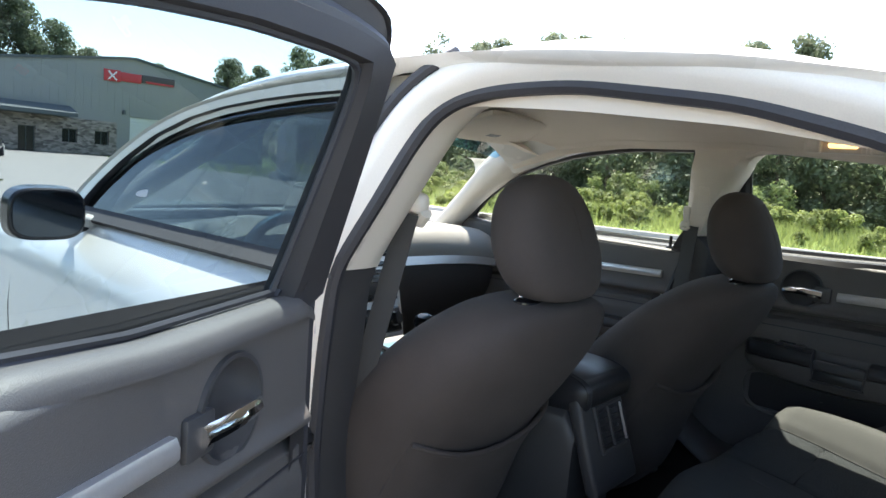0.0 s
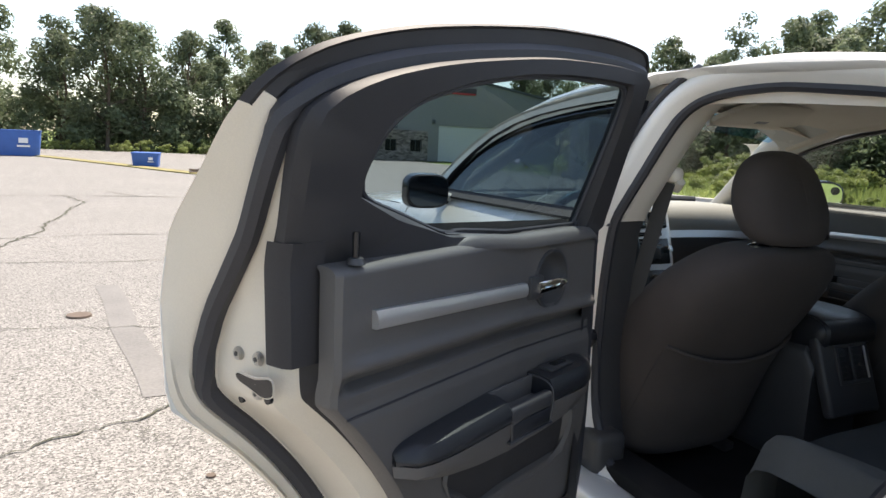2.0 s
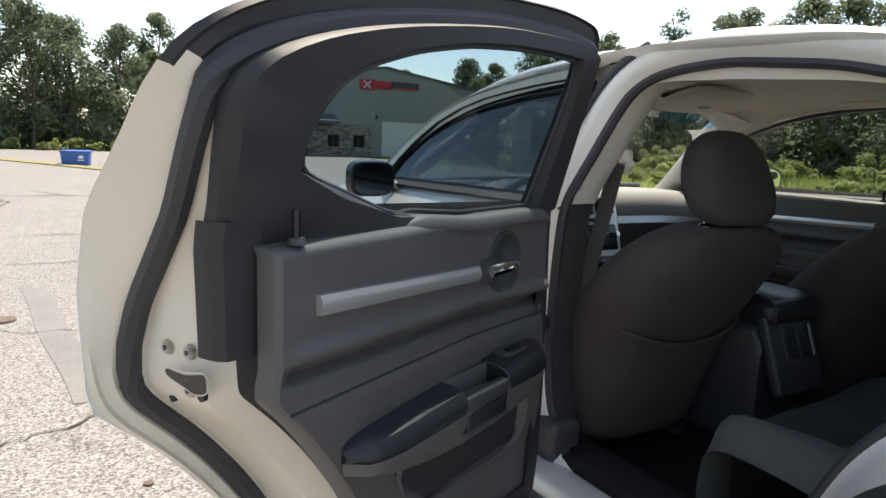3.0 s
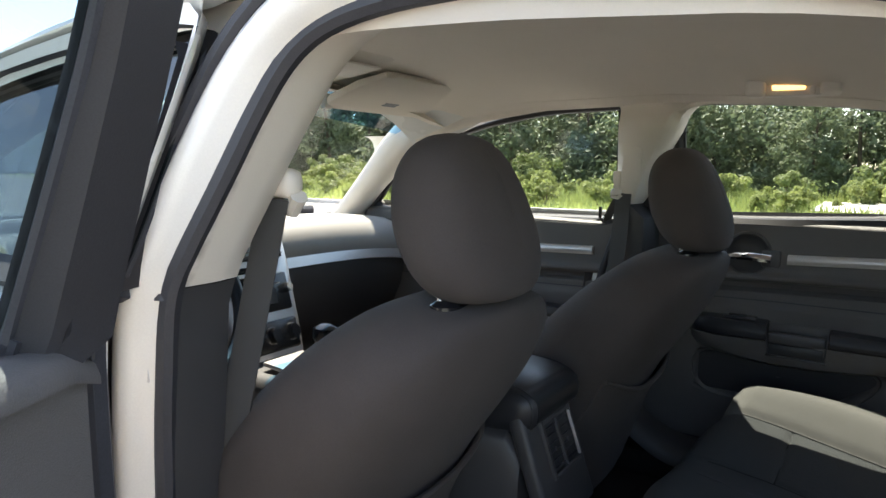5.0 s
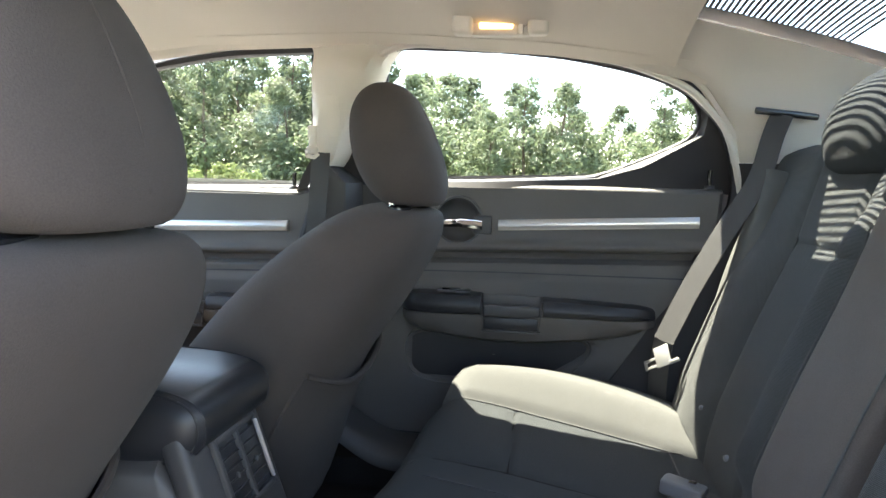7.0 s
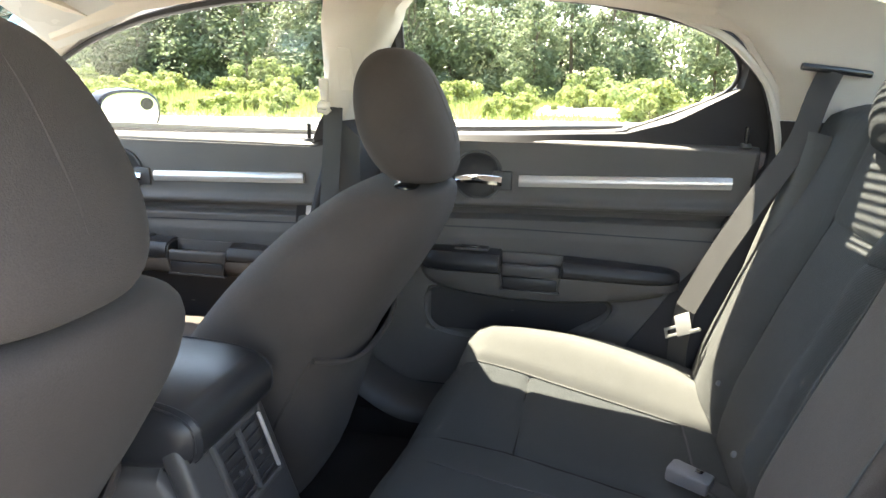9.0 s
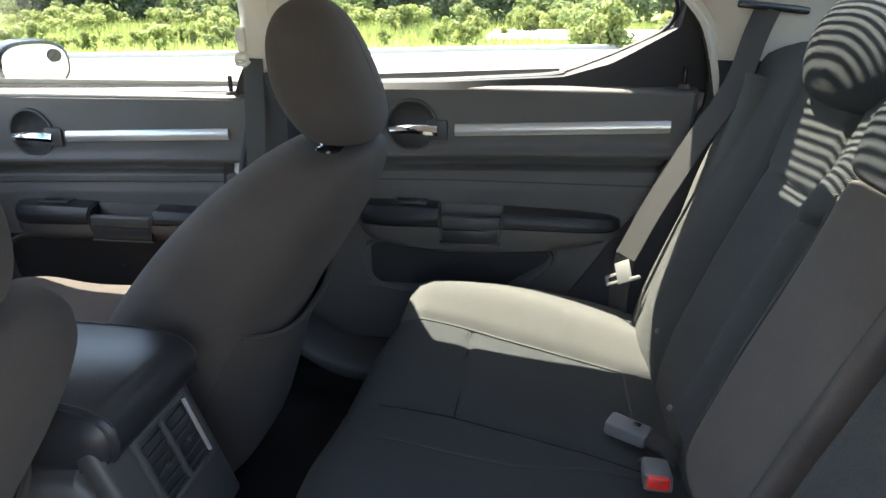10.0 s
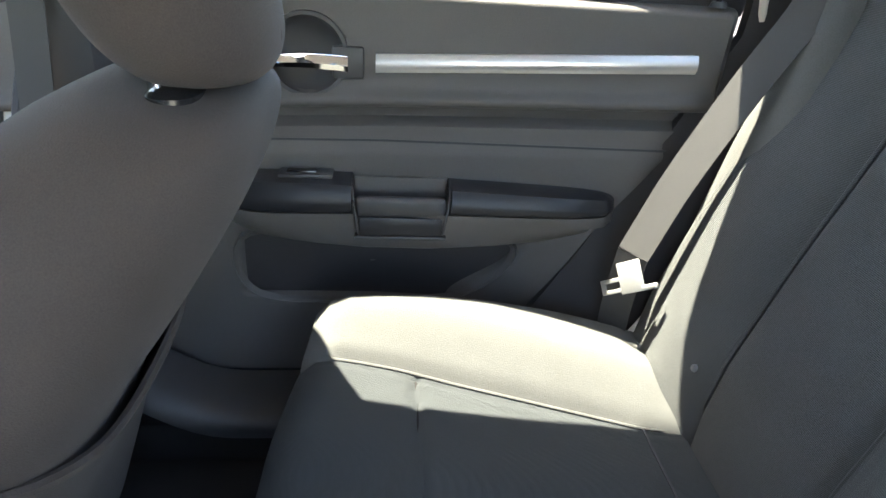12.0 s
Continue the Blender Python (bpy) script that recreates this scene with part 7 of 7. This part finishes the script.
for k in range(44):
    plant(shrubs[rt.randrange(3)], rt.uniform(31.5, 37.5), rt.uniform(-16, 44), rt.uniform(0.8, 1.7))
for k in range(70):
    plant(shrubs[3 + rt.randrange(3)], rt.uniform(26.5 if k % 3 else 32, 34), rt.uniform(0, 42) if k % 5 else rt.uniform(-14, 0), rt.uniform(0.6, 1.2))
for k in range(80):
    plant(shrubs[rt.randrange(6) if k % 3 else 3 + rt.randrange(3)], rt.uniform(-34, 13), rt.uniform(54.0, 58.5), rt.uniform(0.4, 1.1))
for k in range(120):
    yy = rt.uniform(0.5, 44)
    plant(shrubs[3 + rt.randrange(3)], lot_edge(yy) + rt.uniform(3.5, 13), yy, rt.uniform(0.35, 0.8))
plant(shrubs[4], 18.9, -2.3, 1.35)
plant(shrubs[0], 19.3, -1.9, 1.0)


def thicket(name, spots, seed, leaf, label):
    """Dense undergrowth: leaf sprays in one mesh."""
    rnd = random.Random(seed)
    clumps = [(x + rnd.uniform(-1, 1), y + rnd.uniform(-1, 1), ground_z(x, y) + rnd.uniform(0.3, 4.4), rnd.uniform(0.9, 1.6)) for x, y in spots]
    me = leaf_cloud(rnd, clumps, 95, 0.20)
    me.materials.append(leaf)
    tagged(new(name, me), label, "undergrowth", kind="stuff")


thicket("undergrowth", [(rt.uniform(38.5, 47), rt.uniform(-18, 56)) for _ in range(640)], 7, LEAF_OAK, "dense dark undergrowth below the trees")
thicket("undergrowth", [(rt.uniform(-38, 13), rt.uniform(59, 67)) for _ in range(420)], 8, LEAF_OAK, "dense dark undergrowth behind the lot")


def grass_field():
    """Tall grass beyond the kerb: many thin bent blades in one mesh."""
    rnd = np.random.RandomState(3)
    n = 46000
    x = rnd.uniform(14.3, 34, n)
    y = rnd.uniform(-16, 46, n)
    off = x - np.array([lot_edge(q) for q in y])
    keep = ~((x > 24.3) & (x < 31.2) & (y < 1.7)) & (off > 0.25)
    x, y, off = x[keep], y[keep], off[keep]
    n = len(x)
    h = rnd.uniform(0.12, 0.5, n) * np.clip(off / 7, 0.18, 1.3)
    a = rnd.uniform(0, 6.28, n)
    w = rnd.uniform(0.012, 0.035, n)
    z = np.array([ground_z(p, q) for p, q in zip(x, y)]) - 0.06
    lean = rnd.uniform(-0.15, 0.15, (n, 2))
    v = np.zeros((n, 3, 3))
    v[:, 0] = np.stack([x - w * np.cos(a), y - w * np.sin(a), z], 1)
    v[:, 1] = np.stack([x + w * np.cos(a), y + w * np.sin(a), z], 1)
    v[:, 2] = np.stack([x + lean[:, 0], y + lean[:, 1], z + h], 1)
    me = bpy.data.meshes.new("tall_grass")
    me.from_pydata(v.reshape(-1, 3).tolist(), [], np.arange(3 * n).reshape(-1, 3).tolist())
    me.materials.append(LEAF_LIME)
    tagged(new("tall_grass", me), "tall yellow-green meadow grass beyond the kerb", "grass", kind="stuff")


grass_field()


# a dark car parked in front of the building
def parked_car(x, y, rz):
    c = thing("parked_car", (x, y, ground_z(x, y)), "dark sport utility car parked in front of the building", "car")
    XFORM.append(Matrix.Translation((x, y, ground_z(x, y))) @ Matrix.Rotation(radians(rz), 4, "Z"))
    part("body", loft([((0, -2.25, 0.68), (0.78, 0, 0), (0, 0, 0.26), 5), ((0, -2.15, 0.68), (0.90, 0, 0), (0, 0, 0.34), 6), ((0, -1.0, 0.69), (0.93, 0, 0), (0, 0, 0.37), 6), ((0, 0.8, 0.69), (0.93, 0, 0), (0, 0, 0.36), 6), ((0, 1.9, 0.64), (0.88, 0, 0), (0, 0, 0.30), 5), ((0, 2.2, 0.60), (0.76, 0, 0), (0, 0, 0.20), 5)], 40), DARKPAINT, c, "dark blue-black paint")
    part("cabin", loft([((0, -0.55, 1.00), (0.86, 0, 0), (0, 1.58, 0), 6), ((0, -0.62, 1.25), (0.78, 0, 0), (0, 1.34, 0), 6), ((0, -0.70, 1.52), (0.68, 0, 0), (0, 1.05, 0), 6), ((0, -0.72, 1.60), (0.60, 0, 0), (0, 0.95, 0), 6), ((0, -0.72, 1.62), (0.3, 0, 0), (0, 0.6, 0), 6)], 44), DARKPAINT, c)
    part("rear_window", sheet(lambda v, k: (k * (0.70 - 0.10 * v), -2.125 + 0.34 * v, 1.08 + 0.40 * v), (0, 0.5, 1), (-1, -0.5, 0, 0.5, 1), 0.01, (0, 1, 0)), DARKW, c)
    for s in (-1, 1):
        for a, b in ((-1.75, -1.05), (-0.95, -0.15), (-0.05, 0.65)):
            part("side_window", sheet(lambda v, k: (s * (0.868 - 0.14 * v), a + (b - a) * k - 0.12 * v, 1.06 + 0.40 * v), (0, 1), (0, 0.5, 1), 0.01, (-s, 0, 0)), DARKW, c)
        part("tail_lamp", rbox(s * 0.78, -2.17, 0.95, 0.20, 0.12, 0.16, 0.03), SIGNR, c, "red tail lamp")
        for wy in (-1.35, 1.35):
            w = part("wheel", disc((s * 0.82, wy, 0.35), (1, 0, 0), 0.35, 0.24, 32, None, 0.03), RUBBER, c)
            part("rim", disc((s * 0.945, wy, 0.35), (1, 0, 0), 0.22, 0.02, 24), SILVER, w)
    part("bumper", rbox(0, -2.22, 0.52, 1.66, 0.16, 0.22, 0.06, 3), TRIM, c)
    part("number_plate", rbox(0, -2.29, 0.80, 0.34, 0.02, 0.15, 0.005), SIGNW, c)
    XFORM.pop()


parked_car(9.3, 40.0, -22)
